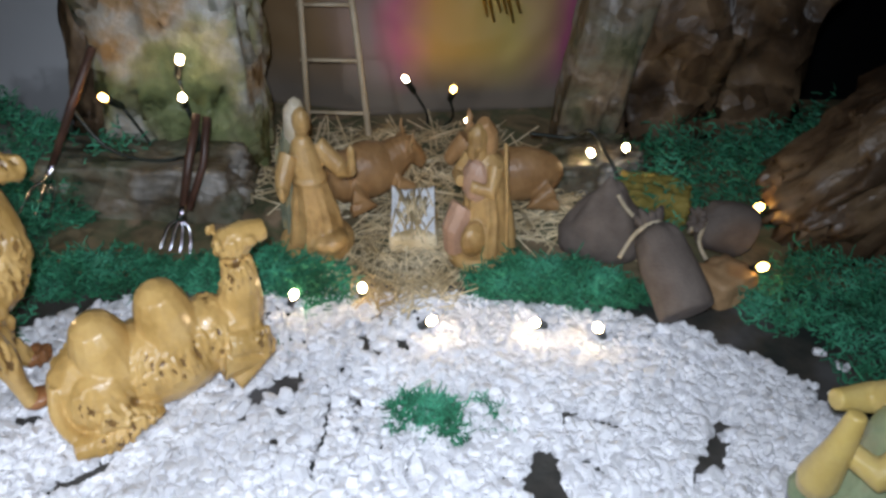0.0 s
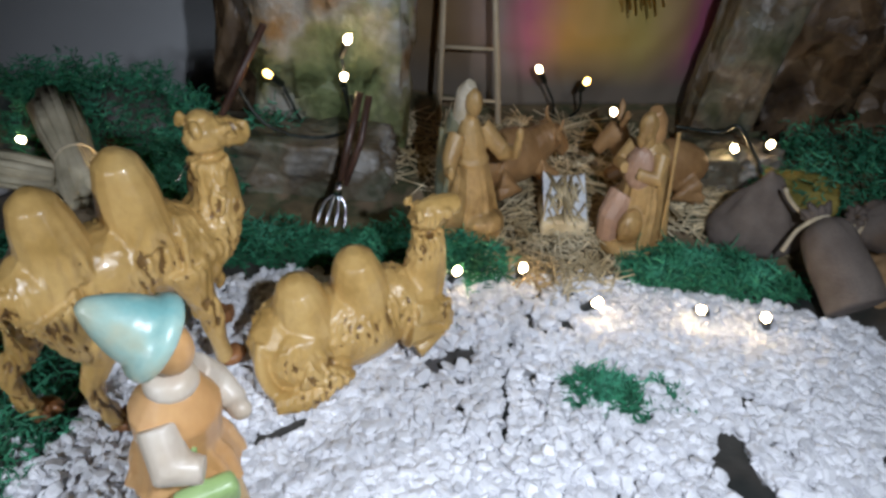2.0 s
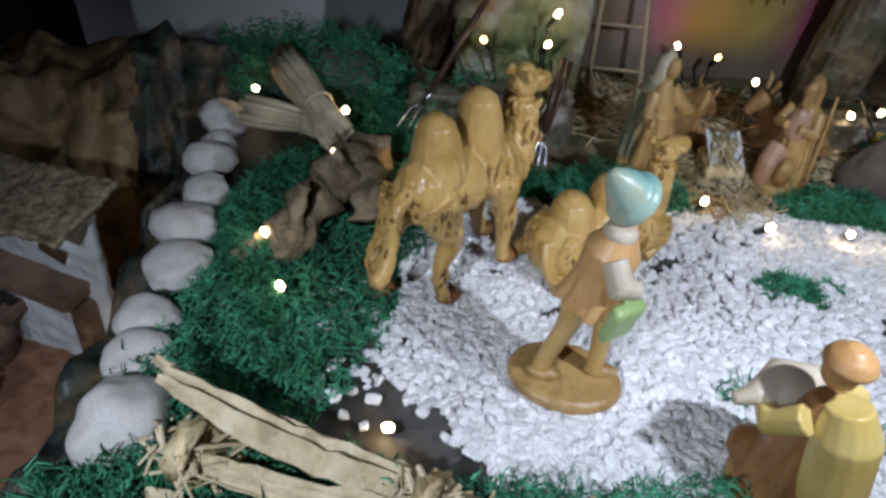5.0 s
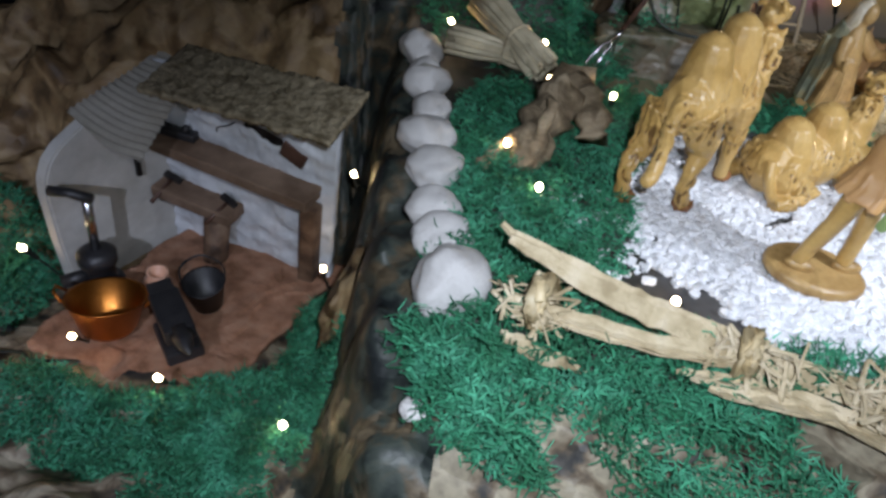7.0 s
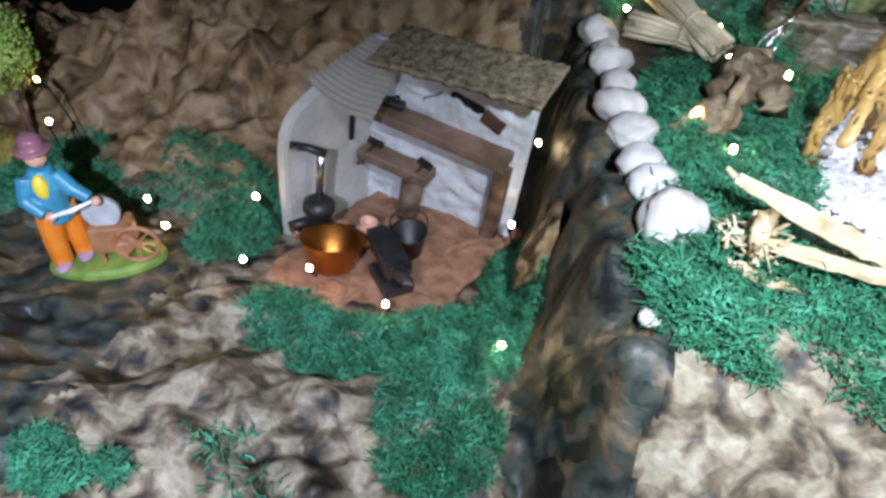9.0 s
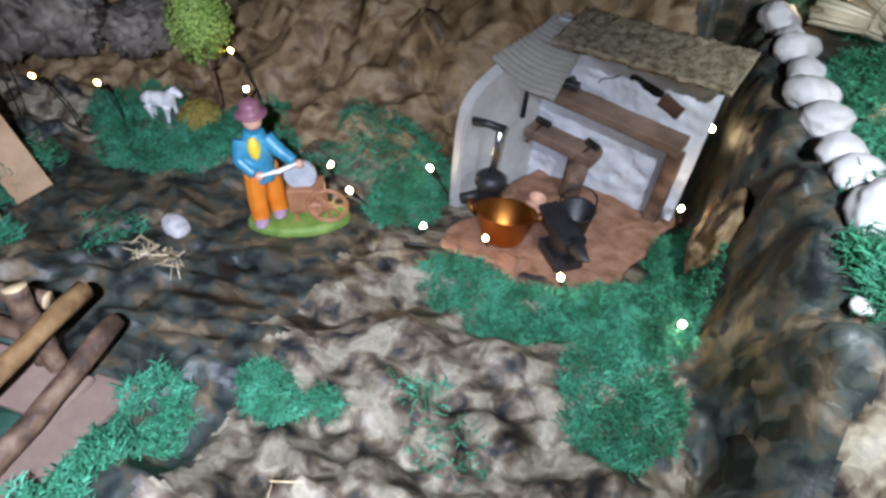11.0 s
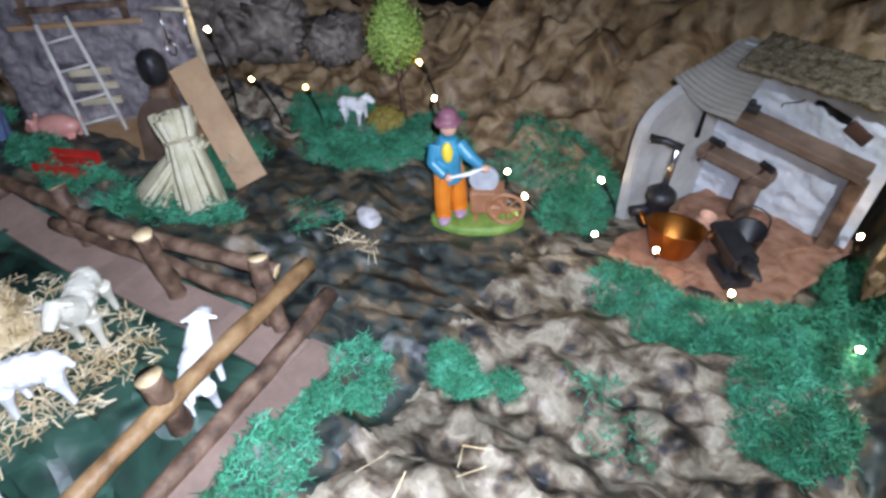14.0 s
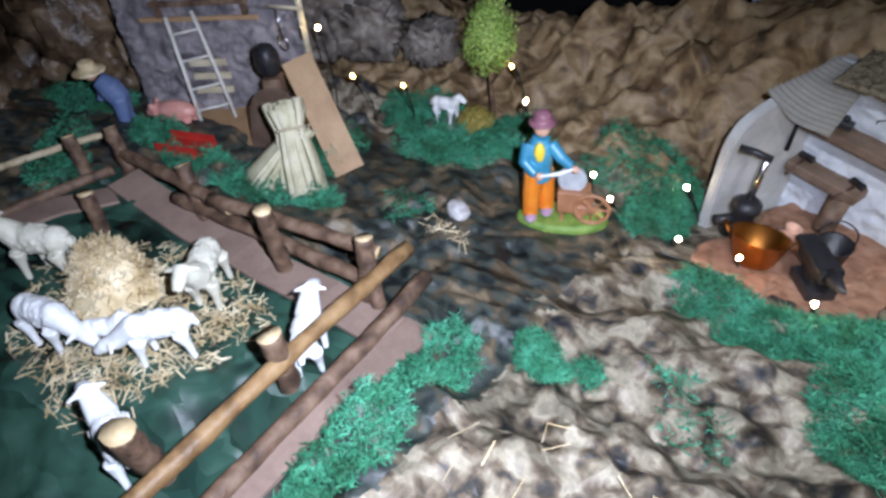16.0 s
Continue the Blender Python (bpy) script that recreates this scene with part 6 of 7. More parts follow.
def pen():
    t = thing("log_fence", "rustic pen fence of short bark-covered logs", "fence", pose(-0.65, -0.03, 0.075), kind="")
    o = Vector((-0.65, -0.03, 0.075))

    def add(a, b, r, material=bark_m, name="rail", bend=0.002, seed=0):
        log(Vector(a) - o, Vector(b) - o, r, material, t, name, bend, seed)

    add((-0.628, -0.27, 0.118), (-0.6525, 0.006, 0.113), 0.0062, bark_y, "rail", 0.002, 1)
    add((-0.612, -0.255, 0.092), (-0.6345, 0.004, 0.094), 0.0064, bark_m, "rail", -0.003, 2)
    add((-0.985, -0.045, 0.113), (-0.82, -0.036, 0.106), 0.0062, bark_m, "rail", 0.003, 3)
    add((-0.84, -0.042, 0.112), (-0.675, -0.004, 0.104), 0.006, bark_m, "rail", 0.002, 4)
    add((-0.90, -0.045, 0.092), (-0.672, -0.02, 0.087), 0.0062, bark_m, "rail", 0.001, 5)
    add((-1.06, -0.15, 0.116), (-1.03, -0.03, 0.112), 0.0035, cane_m, "rail", 0.001, 6)
    add((-1.0, -0.165, 0.102), (-0.975, -0.06, 0.104), 0.0048, bark_m, "rail", 0.001, 7)
    for (x, y, z, r), (dx, dy), s in (((-0.752, -0.042, 0.15, 0.0068), (0.012, -0.012), 11), ((-0.648, -0.124, 0.143, 0.0078), (0.006, -0.006), 12), ((-0.66, -0.215, 0.145, 0.0088), (0.006, -0.012), 13), ((-0.667, -0.028, 0.132, 0.0068), (-0.004, 0.008), 14), ((-0.654, -0.03, 0.128, 0.006), (-0.02, 0.012), 15),
                                      ((-0.995, -0.076, 0.14, 0.0065), (-0.01, 0.0), 16), ((-0.972, -0.045, 0.14, 0.0065), (-0.012, 0.0), 17), ((-0.925, -0.108, 0.125, 0.0068), (0, 0), 18), ((-0.862, -0.04, 0.13, 0.0072), (-0.02, 0.004), 19)):
        add((x, y, 0.07), (x + dx, y + dy, z), r, bark_m, "post", 0, s)


pen()


def strip(name, pts, w, label, mat_=None):
    """A cut strip of card that follows the ground."""
    bm = B()
    rows = []
    for i, (x, y) in enumerate(pts):
        a, b = pts[max(0, i - 1)], pts[min(len(pts) - 1, i + 1)]
        d = Vector((b[0] - a[0], b[1] - a[1], 0)).normalized()
        s = Vector((-d.y, d.x, 0)) * w / 2
        z = max(ground_z(x, y), low_z(x, y)) + 0.004
        rows.append([bm.verts.new(Vector((x, y, z)) + s), bm.verts.new(Vector((x, y, z)) - s)])
    for a, b in zip(rows, rows[1:]):
        bm.faces.new((a[0], a[1], b[1], b[0]))
    bmesh.ops.recalc_face_normals(bm, faces=bm.faces)
    bmesh.ops.solidify(bm, geom=bm.faces[:], thickness=0.003)
    tagged(part(name, bm, mat_ or card_m, smooth=False), label, "cardboard")


strip("cardboard_strip", [(-0.965 + 0.0335 * k, -0.058 + 0.0014 * k) for k in range(11)], 0.034, "flat brown cardboard strip under the back fence")
strip("cardboard_strip", [(-0.622 + 0.0014 * k, -0.02 - 0.026 * k) for k in range(11)], 0.03, "flat brown cardboard strip along the pen's side")
strip("cardboard_strip", [(-0.955 - 0.006 * k, -0.075 - 0.022 * k) for k in range(6)], 0.03, "flat brown cardboard strip at the far side of the pen")


def haystack():
    c = Vector((-0.838, -0.145, 0.075))
    bm = B()
    lathe(bm, [(0.04, -0.004), (0.036, 0.006), (0.028, 0.025), (0.021, 0.042), (0.012, 0.052), (0.003, 0.055)], 40, c)
    for v in bm.verts:
        v.co += Vector((noise.noise(v.co * 90), noise.noise(v.co * 90 + Vector((4, 0, 0))), noise.noise(v.co * 90 + Vector((0, 4, 0))))) * 0.004
    tagged(part("haystack", bm, straw_m), "conical stack of chopped yellow straw in the pen", "haystack")

    def top(x, y):
        r = math.hypot(x - c.x, y - c.y)
        return c.z + lerp_table([(0.003, 0.056), (0.012, 0.053), (0.021, 0.043), (0.028, 0.026), (0.036, 0.007), (0.042, 0.0)], r)
    straws([(c.x, c.y, 0.044, 0.044, 0), (c.x, c.y, 0.03, 0.03, 0)], 1500, "short chopped straw covering the haystack", 51, 0.012, 0.003, 0.0013, "chopped_straw", top, 0.6)


haystack()


def sheep(m, material, label, lying=False, graze=False, turn=0.0):
    b = B()
    blob(b, (0, 0, 0.0345), (0.0225, 0.0105, 0.0115), sub=3)
    blob(b, (-0.015, 0, 0.0345), (0.0105, 0.0105, 0.0112))
    blob(b, (0.014, 0, 0.0355), (0.0105, 0.0098, 0.0115))
    hx, hy, hz = (0.036, 0.01 * turn, 0.024) if graze else (0.028, 0.008 * turn, 0.05)
    tube(b, [(0.014, 0, 0.036), (0.022, hy * 0.5, (0.036 + hz) / 2 + 0.002), (hx - 0.002, hy, hz)], [0.0105, 0.0082, 0.0062], 12)
    tube(b, [(hx - 0.004, hy, hz + 0.0025), (hx + 0.005, hy * 1.3, hz - 0.001), (hx + 0.012, hy * 1.7, hz - 0.0055)], [0.006, 0.0055, 0.0034], 10)
    for s in (-1, 1):
        tube(b, [(hx - 0.002, hy + s * 0.005, hz + 0.003), (hx - 0.003, hy + s * 0.0125, hz + 0.001)], [0.0024, 0.0012], 6)
        for x, dx in ((0.014, 0.003), (-0.016, -0.004)):
            if lying:
                tube(b, [(x, s * 0.009, 0.028), (x + 0.01, s * 0.012, 0.0235), (x - 0.004, s * 0.013, 0.0225)], [0.006, 0.0036, 0.0026], 8)
            else:
                tube(b, [(x, s * 0.0075, 0.028), (x + dx * s * 0.6, s * 0.008, 0.016), (x + dx * s, s * 0.008, 0.002)], [0.0066, 0.0033, 0.0024], 8)
    tube(b, [(-0.024, 0, 0.037), (-0.0285, 0, 0.028)], [0.0038, 0.0022], 8)
    rng = random.Random(2)
    for _ in range(110):
        d = Vector((rng.gauss(0, 1), rng.gauss(0, 1), rng.gauss(0.3, 1))).normalized()
        blob(b, (d.x * 0.0215, d.y * 0.0098, 0.0345 + d.z * 0.0105), rng.uniform(0.0015, 0.0024), sub=1)
    return fused("sheep_figurine", [(b, material)], m, label, "figurine", 0.001, 1, "sheep in the pen")


def on_ground(x, y, rz, s=1.0, dz=0.0):
    return pose(x, y, max(ground_z(x, y), low_z(x, y) - 0.004) + dz, 0, 0, rz) @ Matrix.Scale(s, 4)


sheep(on_ground(-0.772, -0.098, -48, 1.05), ewe_m, "cream plastic sheep standing before the back fence", turn=-0.4)
sheep(on_ground(-0.892, -0.165, -150, 1.1), ewe_m, "cream plastic sheep standing behind the haystack", turn=0.5)
sheep(on_ground(-0.828, -0.2, 15, 1.0), lamb_m, "white plastic sheep grazing at the haystack", graze=True)
sheep(on_ground(-0.788, -0.178, 40, 0.62), lamb_m, "small white lamb lying by the haystack", lying=True)
sheep(on_ground(-0.741, -0.158, -130, 0.95), lamb_m, "white plastic sheep turned from the haystack", graze=True)
sheep(on_ground(-0.688, -0.224, 168, 0.95), lamb_m, "white plastic sheep standing by the fence post", turn=0.2)
sheep(on_ground(-0.655, -0.097, 130, 0.92), lamb_m, "white plastic sheep standing behind the rails", turn=-0.4)
sheep(on_ground(-0.845, 0.283, 10, 0.72, 0.008), lamb_m, "small white lamb standing on the mossy rock", turn=-0.2)
crag("mossy_stone", (-0.845, 0.283, ground_z(-0.845, 0.283)), (0.028, 0.018, 0.009), greyrock_m, "flat brown stone under the small lamb", 43, (0, 0, 20), 0.3, 1.5, 4)
crag("dry_bush", (-0.812, 0.298, ground_z(-0.812, 0.298) + 0.01), (0.02, 0.018, 0.016), ochre_bush, "low ochre dry bush at the tree's foot", 44, (0, 0, 0), 0.5, 2.5, 5, 0.1, "bush")


def tree():
    x, y = -0.815, 0.335
    g = ground_z(x, y)
    t = thing("miniature_tree", "miniature tree with a thin trunk and light green foam crown", "tree", pose(x, y, g))
    part("trunk", tube(B(), [(0, 0, -0.003), (0.001, 0, 0.02), (-0.001, 0.001, 0.045), (0.001, 0, 0.09)], [0.0042, 0.0032, 0.0028, 0.0022], 10), bark_m, t)
    for k in range(6):
        a = k * 1.05
        part("branch", tube(B(), [(0, 0, 0.045 + 0.004 * k), (math.cos(a) * 0.012, math.sin(a) * 0.012, 0.06 + 0.006 * k), (math.cos(a) * 0.022, math.sin(a) * 0.022, 0.072 + 0.007 * k)], [0.0016, 0.0011, 0.0005], 6), bark_m, t)
    rng = random.Random(17)
    verts, faces = [], []
    for _ in range(5200):
        d = Vector((rng.gauss(0, 1), rng.gauss(0, 1), rng.gauss(0, 1))).normalized()
        r = rng.random() ** 0.33
        k = 1 + 0.35 * noise.noise(d * 2.2) + 0.2 * noise.noise(d * 5)
        taper = 0.75 + 0.35 * min(1, max(0, 0.6 - d.z * 0.5))
        p = Vector((d.x * 0.031 * k * taper, d.y * 0.031 * k * taper, d.z * 0.046 * k)) * r + Vector((0, 0, 0.104))
        u = Vector((rng.gauss(0, 1), rng.gauss(0, 1), rng.gauss(0, 1))).normalized() * 0.0018
        w = u.cross(d).normalized() * 0.0013
        n = len(verts)
        verts += [p - u, p + w, p + u, p - w]
        faces.append((n, n + 1, n + 2, n + 3))
    ob = raw("crown", verts, faces, leaf_m)
    ob.parent = t
    tagged(ob, kind="stuff")


tree()

# ---- rocks and brown cloth heaps behind ----
crag("paper_rock", (-1.03, 0.345, 0.088), (0.042, 0.03, 0.036), greyrock_m, "grey crumpled paper rock behind the moss", 51, (0, 0, 20), 0.5, 1.8, category="paper rock")
crag("paper_rock", (-0.955, 0.385, 0.07), (0.032, 0.028, 0.026), greyrock_m, "grey crumpled paper rock beside the tree", 52, (0, 0, -10), 0.5, 1.8, category="paper rock")
crag("paper_rock", (-1.08, 0.33, 0.1), (0.05, 0.035, 0.05), greyrock_m, "tall grey crumpled paper rock beside the farmhouse", 53, (0, 0, 40), 0.5, 1.8, category="paper rock")
crag("paper_rock", (-1.3, 0.08, 0.15), (0.10, 0.07, 0.14), brownpaper, "big dark brown crumpled paper rock beside the farmhouse", 54, (0, 0, 30), 0.5, 2.0, category="paper rock")
crag("paper_rock", (-1.35, -0.15, 0.12), (0.12, 0.1, 0.1), brownpaper, "dark brown crumpled paper rock beyond the fence", 55, (0, 0, 0), 0.5, 2.0, category="paper rock")


# ---- farmhouse ----
def farmhouse():
    a, b = Vector((-1.14, 0.075, 0.055)), Vector((-0.972, 0.196, 0.055))
    d = b - a
    W = d.length
    m = pose(*a, 0, 0, math.degrees(math.atan2(d.y, d.x)))
    t = thing("farmhouse", "miniature farmhouse front of rough grey plaster with wooden beams", "house", m)
    bm = B()
    bmesh.ops.create_grid(bm, x_segments=110, y_segments=110, size=0.5, matrix=pose(W / 2, 0, 0.11, 90, 0, 0) @ Matrix.Diagonal((W, 0.24, 1, 1)))
    for v in bm.verts:
        v.co.y += crumple(v.co, 0.008, 40, 3) + 0.002 * noise.noise(Vector((v.co.x * 60, 0, v.co.z * 160)))
    bmesh.ops.solidify(bm, geom=bm.faces[:], thickness=-0.012)
    part("front_wall", bm, cork_m, t)
    part("side_wall", box(B(), (-0.002, 0.06, 0.1), (0.012, 0.12, 0.22), bevel=0.002), cork_m, t, smooth=False)
    part("ledge", box(B(), (W * 0.46, -0.008, 0.118), (W * 0.66, 0.012, 0.005), (0, 1, 0), 0.001), board_m, t, "wooden ledge", False)
    win = part("window", box(B(), (W * 0.48, -0.004, 0.155), (0.062, 0.004, 0.045), bevel=0.001), husk_m, t, "boarded window with dark posts", False)
    for u in (0.25, 0.72):
        part("window_post", box(B(), (W * u, -0.01, 0.155), (0.007, 0.008, 0.07), bevel=0.001), bark_m, win, smooth=False)
    part("lintel", box(B(), (W * 0.48, -0.012, 0.136), (W * 0.54, 0.008, 0.006), bevel=0.001), bark_m, win, smooth=False)
    part("eave", box(B(), (W * 0.5, -0.02, 0.215), (W * 1.15, 0.05, 0.008), (12, 0, 0), 0.002), sandroof_m, t, "overhanging roof edge", False)
    part("corner_post", tube(B(), [(W + 0.004, -0.01, 0), (W + 0.003, -0.011, 0.11), (W + 0.004, -0.01, 0.21)], 0.004, 8), husk_m, t, "pale corner stick")
    for k, (u, z) in enumerate(((0.16, 0.09), (0.2, 0.072))):
        part("pallet_board", box(B(), (W * 0.44, -0.012 - 0.002 * k, 0.05 + 0.017 * k), (0.045, 0.004, 0.008), bevel=0.0008), husk_m, t, "pale crate board", False)
    part("pallet_board", box(B(), (W * 0.44, -0.016, 0.034), (0.045, 0.004, 0.008), bevel=0.0008), husk_m, t, "pale crate board", False)
    bm = box(B(), (W / 2, -0.05, 0.003), (W * 1.05, 0.1, 0.008), bevel=0.002)
    part("yard_floor", bm, board_m, t, "brown card yard before the house", False)
    return m, W


FARM, FW = farmhouse()
ladder("ladder", tuple(FARM @ Vector((0.078, -0.05, 0.006))), tuple(FARM @ Vector((0.062, -0.022, 0.125))), tuple(FARM @ Vector((0.114, -0.034, 0.006))), tuple(FARM @ Vector((0.09, -0.014, 0.128))), (0.14, 0.34, 0.6, 0.84), white_wood, "pale whitewashed ladder leaning on the farmhouse", 0.0024)


def pig(m):
    b = B()
    blob(b, (0, 0, 0.0185), (0.025, 0.0125, 0.013), sub=3)
    blob(b, (-0.022, 0, 0.018), (0.0115, 0.0095, 0.0105))
    tube(b, [(-0.026, 0, 0.0185), (-0.036, 0, 0.015)], [0.0075, 0.0045], 12)
    for s in (-1, 1):
        blob(b, (-0.026, s * 0.007, 0.027), (0.003, 0.0025, 0.004), (0, 30, 0))
        for x in (-0.016, 0.016):
            tube(b, [(x, s * 0.0075, 0.012), (x, s * 0.008, 0.001)], [0.0052, 0.0034], 8)
    tube(b, arc([(0.025, 0, 0.022), (0.03, 0.002, 0.025), (0.029, 0, 0.029)], 4), 0.001, 6)
    return fused("pig_figurine", [(b, pig_m)], m, "pink pig figurine in the farmyard", "figurine", 0.001, 2)


pig(FARM @ pose(0.052, -0.05, 0.0075, 0, 0, -8))


def farmhand(m):
    body, straw_hat, skin = B(), B(), B()
    for s in (-1, 1):
        tube(body, [(0, s * 0.006, 0.0), (0.001, s * 0.006, 0.02), (0, s * 0.004, 0.04)], [0.0065, 0.0068, 0.009], 10)
    tube(body, [(0, 0, 0.038), (0.006, 0, 0.052), (0.014, 0, 0.062)], [0.0115, 0.0125, 0.008], 12)
    tube(body, [(0.012, -0.009, 0.058), (0.02, -0.012, 0.045), (0.024, -0.01, 0.034)], [0.005, 0.0042, 0.0034], 10)
    blob(skin, (0.019, 0, 0.068), (0.0068, 0.0065, 0.0075))
    lathe(straw_hat, [(0.016, 0.07), (0.0165, 0.0715), (0.009, 0.074), (0.0075, 0.081), (0.002, 0.083)], 24, (0.019, 0, 0))
    return fused("farmhand_figurine", [(body, denim_m), (skin, skin_m), (straw_hat, straw_m)], m, "bending farmhand figurine in dusty blue with a straw hat", "figurine", 0.001, 1)


farmhand(FARM @ pose(-0.002, -0.06, 0.006, 0, 0, 190) @ Matrix.Scale(1.12, 4))
t = thing("red_trough", "low bright red wooden trough on the moss", "trough", pose(-0.975, 0.018, ground_z(-0.975, 0.018) + 0.006, 0, 0, 20))
part("tray", box(B(), (0, 0, 0.004), (0.052, 0.026, 0.008), bevel=0.001), redbox_m, t, smooth=False)
for s in (-1, 1):
    part("side_board", box(B(), (0, s * 0.0135, 0.009), (0.054, 0.003, 0.012), bevel=0.0008), redbox_m, t, smooth=False)


# the leaning board, broom and arched cart side
def plank(a, b, w, th, material, label, name, cat):
    a, b = Vector(a), Vector(b)
    d = b - a
    s = d.cross(Vector((0.75, -0.6, 0.3))).normalized()
    nrm = s.cross(d).normalized()
    rot = Matrix((s, d.normalized(), nrm)).transposed().to_4x4()
    ob = part(name, box(B(), (0, 0, 0), (w, d.length, th), bevel=0.0008), material, smooth=False)
    ob.matrix_basis = Matrix.Translation((a + b) / 2) @ rot
    return tagged(ob, label, cat)


plank((-0.842, 0.118, 0.05), (-0.918, 0.137, 0.152), 0.033, 0.003, board_m, "plain brown board leaning in front of the farmhouse", "leaning_board", "board")
bm = B()
n = 20
for z0 in (0,):
    f = bm.faces.new([bm.verts.new((-0.026, 0, 0)), bm.verts.new((0.026, 0, 0))] + [bm.verts.new((0.026 * math.cos(k * math.pi / n), 0, 0.04 + 0.03 * math.sin(k * math.pi / n))) for k in range(n + 1)])
    bmesh.ops.solidify(bm, geom=[f], thickness=0.012)
ob = part("arched_panel", bm, shelf_m, smooth=False)
ob.matrix_basis = pose(-0.935, 0.098, 0.058, -6, 8, 40)
tagged(ob, "brown arched wooden panel leaning behind the sheaf", "panel")
ob = crag("black_kettle", (-0.945, 0.12, 0.15), (0.013, 0.012, 0.018), black_m, "matt black pot standing on the arched panel", 61, (0, 0, 0), 0.1, 1.2, 4, 0.2, "pot")
part("panel_shelf", box(B(), (-0.945, 0.122, 0.094), (0.02, 0.02, 0.075), (0, 0, 40), 0.001), bark_m, smooth=False)
tagged(bpy.data.objects["panel_shelf"], "dark wooden block under the black pot", "block")
sheaf((-0.843, 0.06, 0.06), (-0.878, 0.082, 0.135), 0.016, "upright bundle of pale dried stalks leaning on the board", 43, broom_m, "stalk_bundle", 90, 0.72, 1.25, (0.18, 0.34))
sheaf((-0.885, 0.035, 0.066), (-0.862, 0.085, 0.115), 0.012, "pale dried stalk bundle spread on the moss", 44, broom_m, "stalk_bundle", 60, 0.7, 1.4, (0.18, 0.34))
t = thing("hanging_chain", "grey metal hooks hanging from a wooden peg", "chain", pose(-0.955, 0.165, 0.165))
part("peg", tube(B(), [(-0.015, -0.01, 0.026), (0.015, 0.01, 0.022)], 0.002, 8), husk_m, t)
for s in (-1, 1):
    part("chain", tube(B(), [(s * 0.009, s * 0.006, 0.022), (s * 0.0095, s * 0.006, 0.0), (s * 0.009, s * 0.006, -0.012)], 0.0009, 6), steel_m, t)
part("ring", tube(B(), [(-0.009 + math.cos(k * math.pi / 8) * 0.008, -0.006, -0.014 + math.sin(k * math.pi / 8) * 0.009) for k in range(17)], 0.0009, 6, caps=False), steel_m, t)


# ---- fairy lights ----
BULBS = [(0.027, 0.404, 0.153), (0.061, 0.41, 0.153), (0.097, 0.387, 0.153), (0.147, 0.387, 0.153), (0.176, 0.384, 0.153), (-0.207, 0.328, 0.16), (-0.044, 0.5, 0.237), (-0.048, 0.5, 0.215), (-0.093, 0.5, 0.215), (0.068, 0.598, 0.183), (0.101, 0.592, 0.178), (0.113, 0.527, 0.187), (0.188, 0.52, 0.169), (0.208, 0.52, 0.173), (-0.228, 0.486, 0.175), (-0.188, 0.463, 0.17), (-0.182, 0.405, 0.17), (-0.185, 0.284, 0.16), (-0.114, 0.203, 0.16), (-0.265, 0.496, 0.165), (-0.135, 0.41, 0.16), (-0.593, 0.223, 0.05), (-0.627, 0.25, 0.05), (-0.541, 0.278, 0.05), (-0.516, 0.203, 0.05), (-0.464, 0.208, 0.05), (-0.397, 0.187, 0.05), (-0.305, 0.262, 0.05), (-0.326, 0.302, 0.05), (-0.318, 0.368, 0.09), (-0.309, 0.16, 0.064), (-0.867, 0.238, 0.09), (-0.787, 0.34, 0.09), (-0.728, 0.279, 0.09), (-0.935, 0.225, 0.09), (-0.94, 0.191, 0.16), (0.272, 0.468, 0.165), (0.262, 0.425, 0.158)]
AMBER = {8, 10, 31, 32, 34, 36, 37}


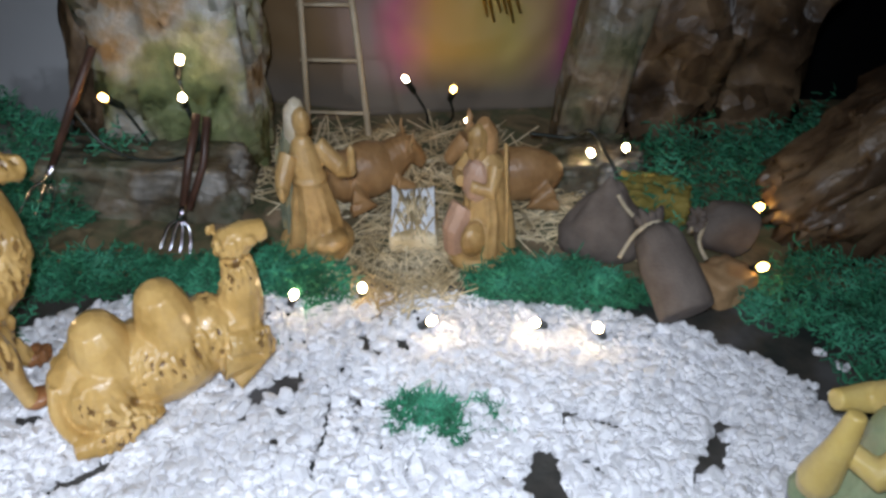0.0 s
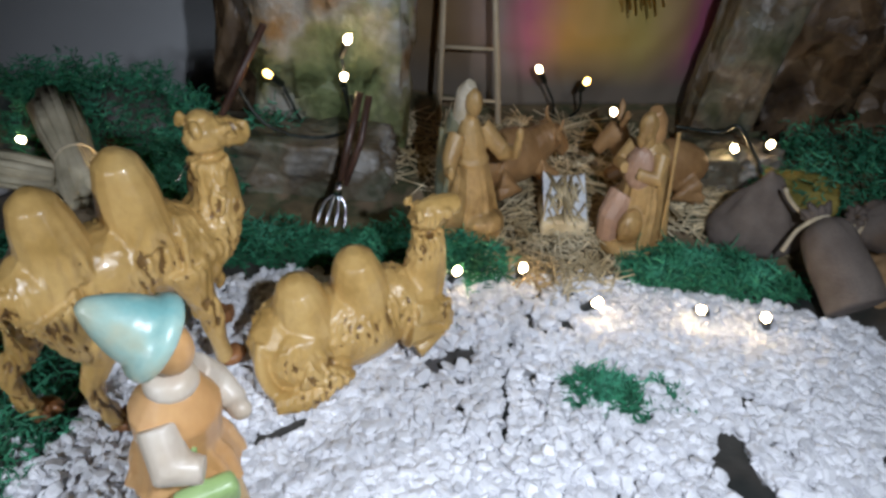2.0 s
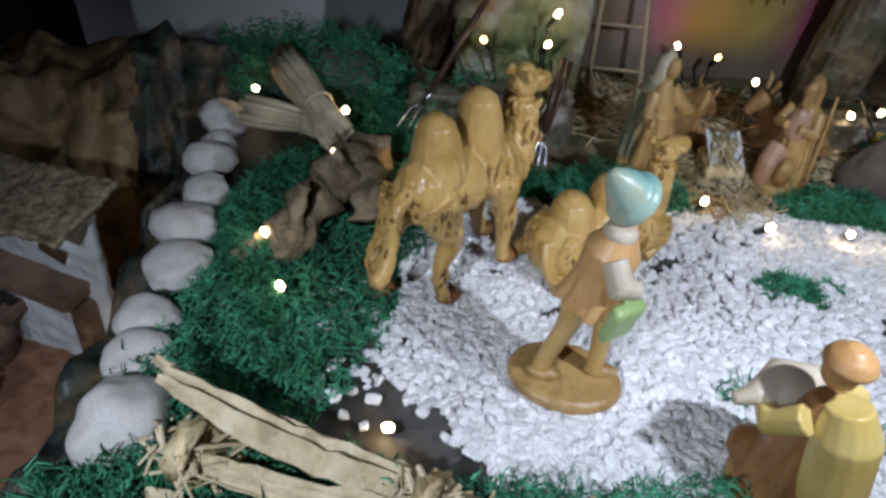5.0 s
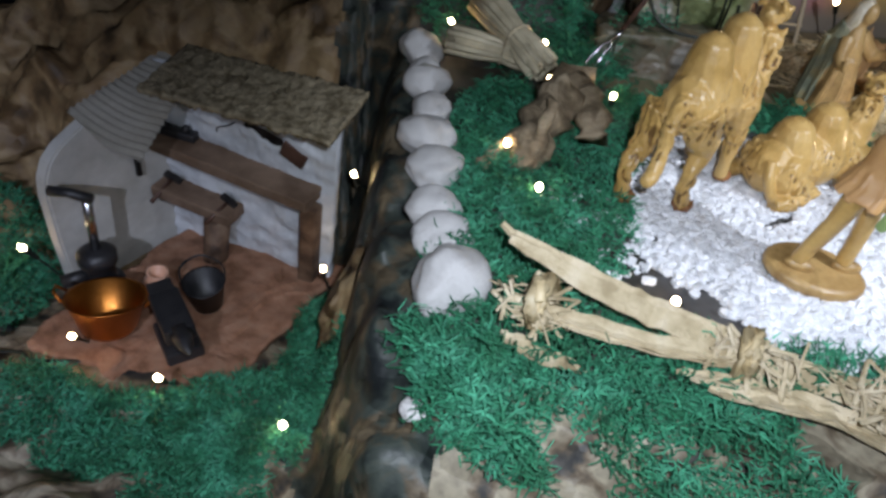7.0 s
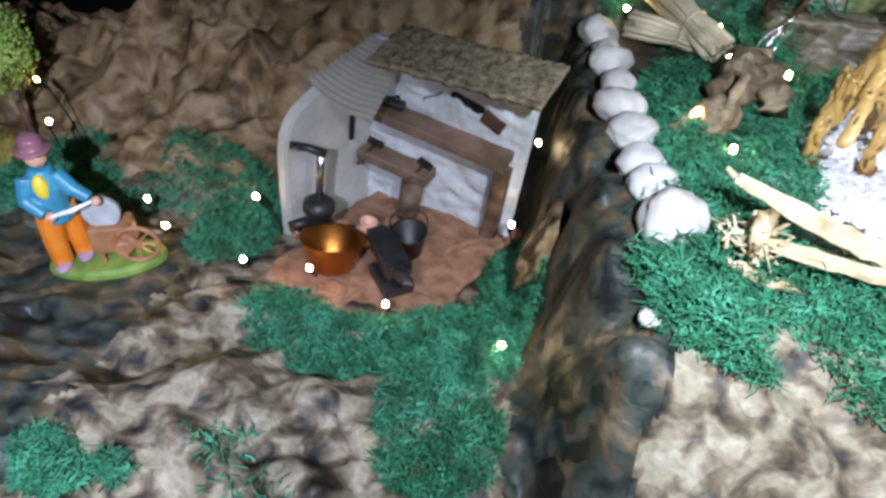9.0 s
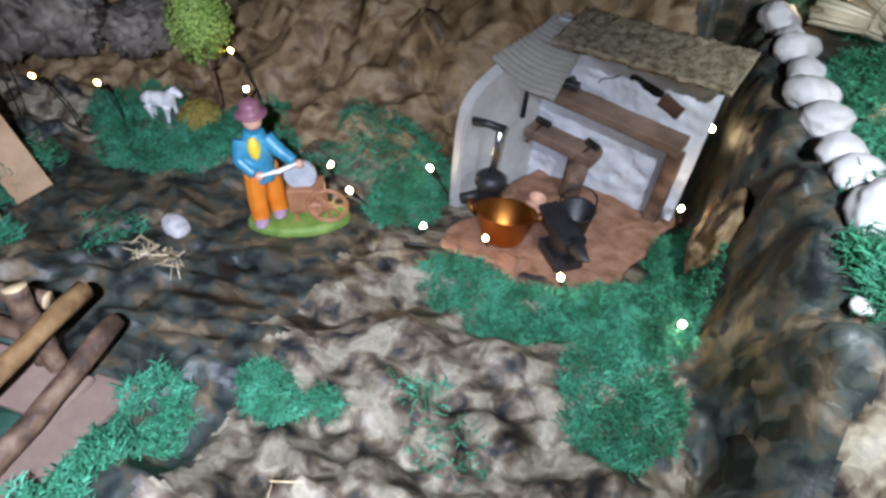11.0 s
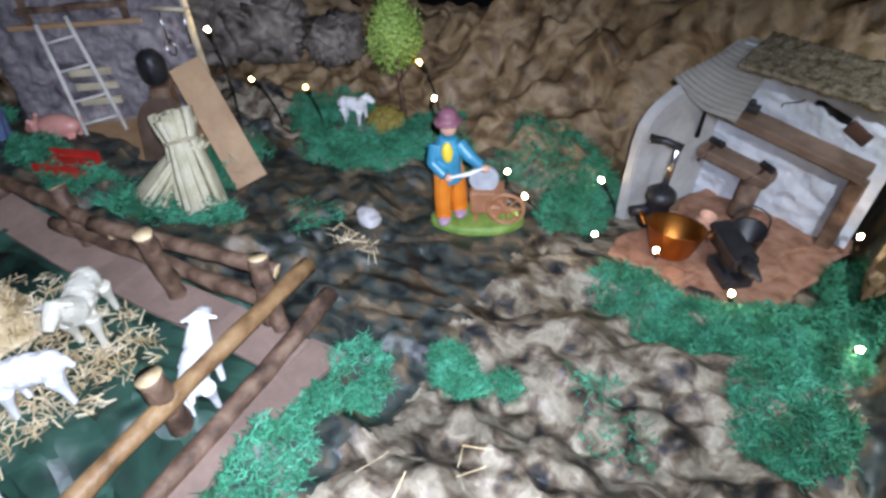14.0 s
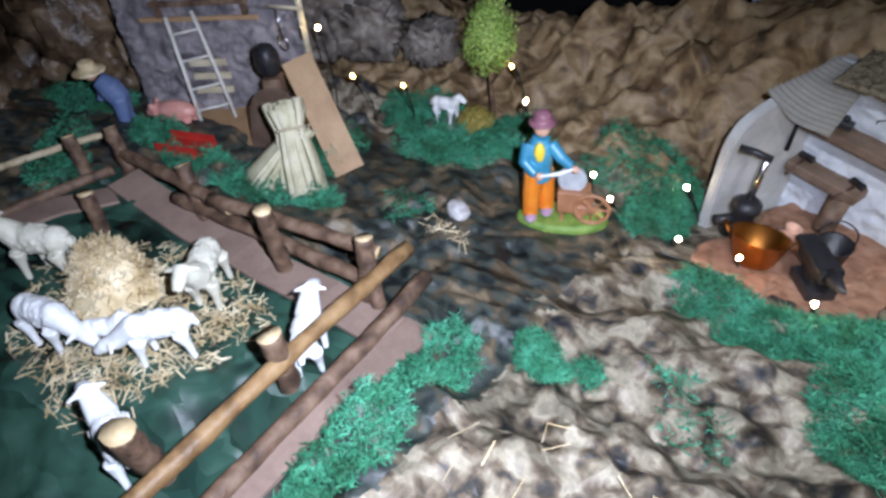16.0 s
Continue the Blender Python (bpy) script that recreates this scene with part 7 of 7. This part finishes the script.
def fairy_lights():
    soc, blb = None, None
    rng = random.Random(4)
    for i, p in enumerate(BULBS):
        p = Vector(p)
        away = Vector((rng.uniform(-0.6, 0.6), 0.4 + rng.uniform(-0.2, 0.4), -0.8)).normalized()
        q = (-away).to_track_quat("Z", "Y").to_matrix().to_4x4()
        t = thing("fairy_light", "lit fairy light bulb in a dark socket on a thin wire", "fairy light", Matrix.Translation(p) @ q, "string of fairy lights")
        if soc is None:
            soc = part("socket", lathe(B(), [(0.0016, -0.013), (0.0021, -0.011), (0.0021, -0.003), (0.0026, -0.0028), (0.0026, -0.001)], 12), wire_m, t)
            blb = part("bulb", lathe(B(), [(0.0018, -0.001), (0.0022, 0.0008), (0.002, 0.0028), (0.0008, 0.0042)], 12), bulb_on, t)
        else:
            new("socket", soc.data).parent = t
            new("bulb", blb.data).parent = t
        if i in AMBER:
            c = [k for k in t.children if k.name.startswith("bulb")][0]
            c.data = c.data.copy()
            c.data.materials[0] = bulb_amber
        # the tail of wire down to the ground
        a = p + away * 0.012
        g = Vector((a.x + away.x * 0.02, a.y + away.y * 0.02, 0))
        g.z = ground_z(g.x, g.y) + 0.002
        inv = t.matrix_basis.inverted()
        part("wire", tube(B(), [inv @ v for v in arc([a, a.lerp(g, 0.5) + Vector((0.004, 0.002, -0.004)), g], 4)], 0.0009, 6), wire_m, t)


fairy_lights()


def wire(pts, label):
    tagged(part("light_cable", tube(B(), arc(pts, 6), 0.0012, 7), wire_m), label, "cable")


wire([(-0.115, 0.5, 0.21), (-0.1, 0.497, 0.185), (-0.07, 0.494, 0.178), (-0.045, 0.496, 0.185), (-0.044, 0.498, 0.205)], "thin black light cable looped on the low wall")
wire([(0.15, 0.52, 0.183), (0.175, 0.52, 0.18), (0.185, 0.515, 0.187), (0.198, 0.51, 0.17), (0.206, 0.505, 0.16), (0.225, 0.515, 0.165)], "thin black light cable looped before the paper rocks")
wire([(-0.53, 0.2, 0.03), (-0.505, 0.205, 0.028), (-0.49, 0.198, 0.032), (-0.46, 0.205, 0.03)], "thin dark light cable lying before the clay floor")
straws([(-0.185, 0.172, 0.022, 0.014, -20), (-0.092, 0.16, 0.02, 0.012, -20), (-0.03, 0.143, 0.03, 0.018, -20)], 260, "torn dry straw round the cane knots", 52, 0.02, 0.012, 0.002, "torn_straw", lambda x, y: 0.166, 0.5, cane_m)
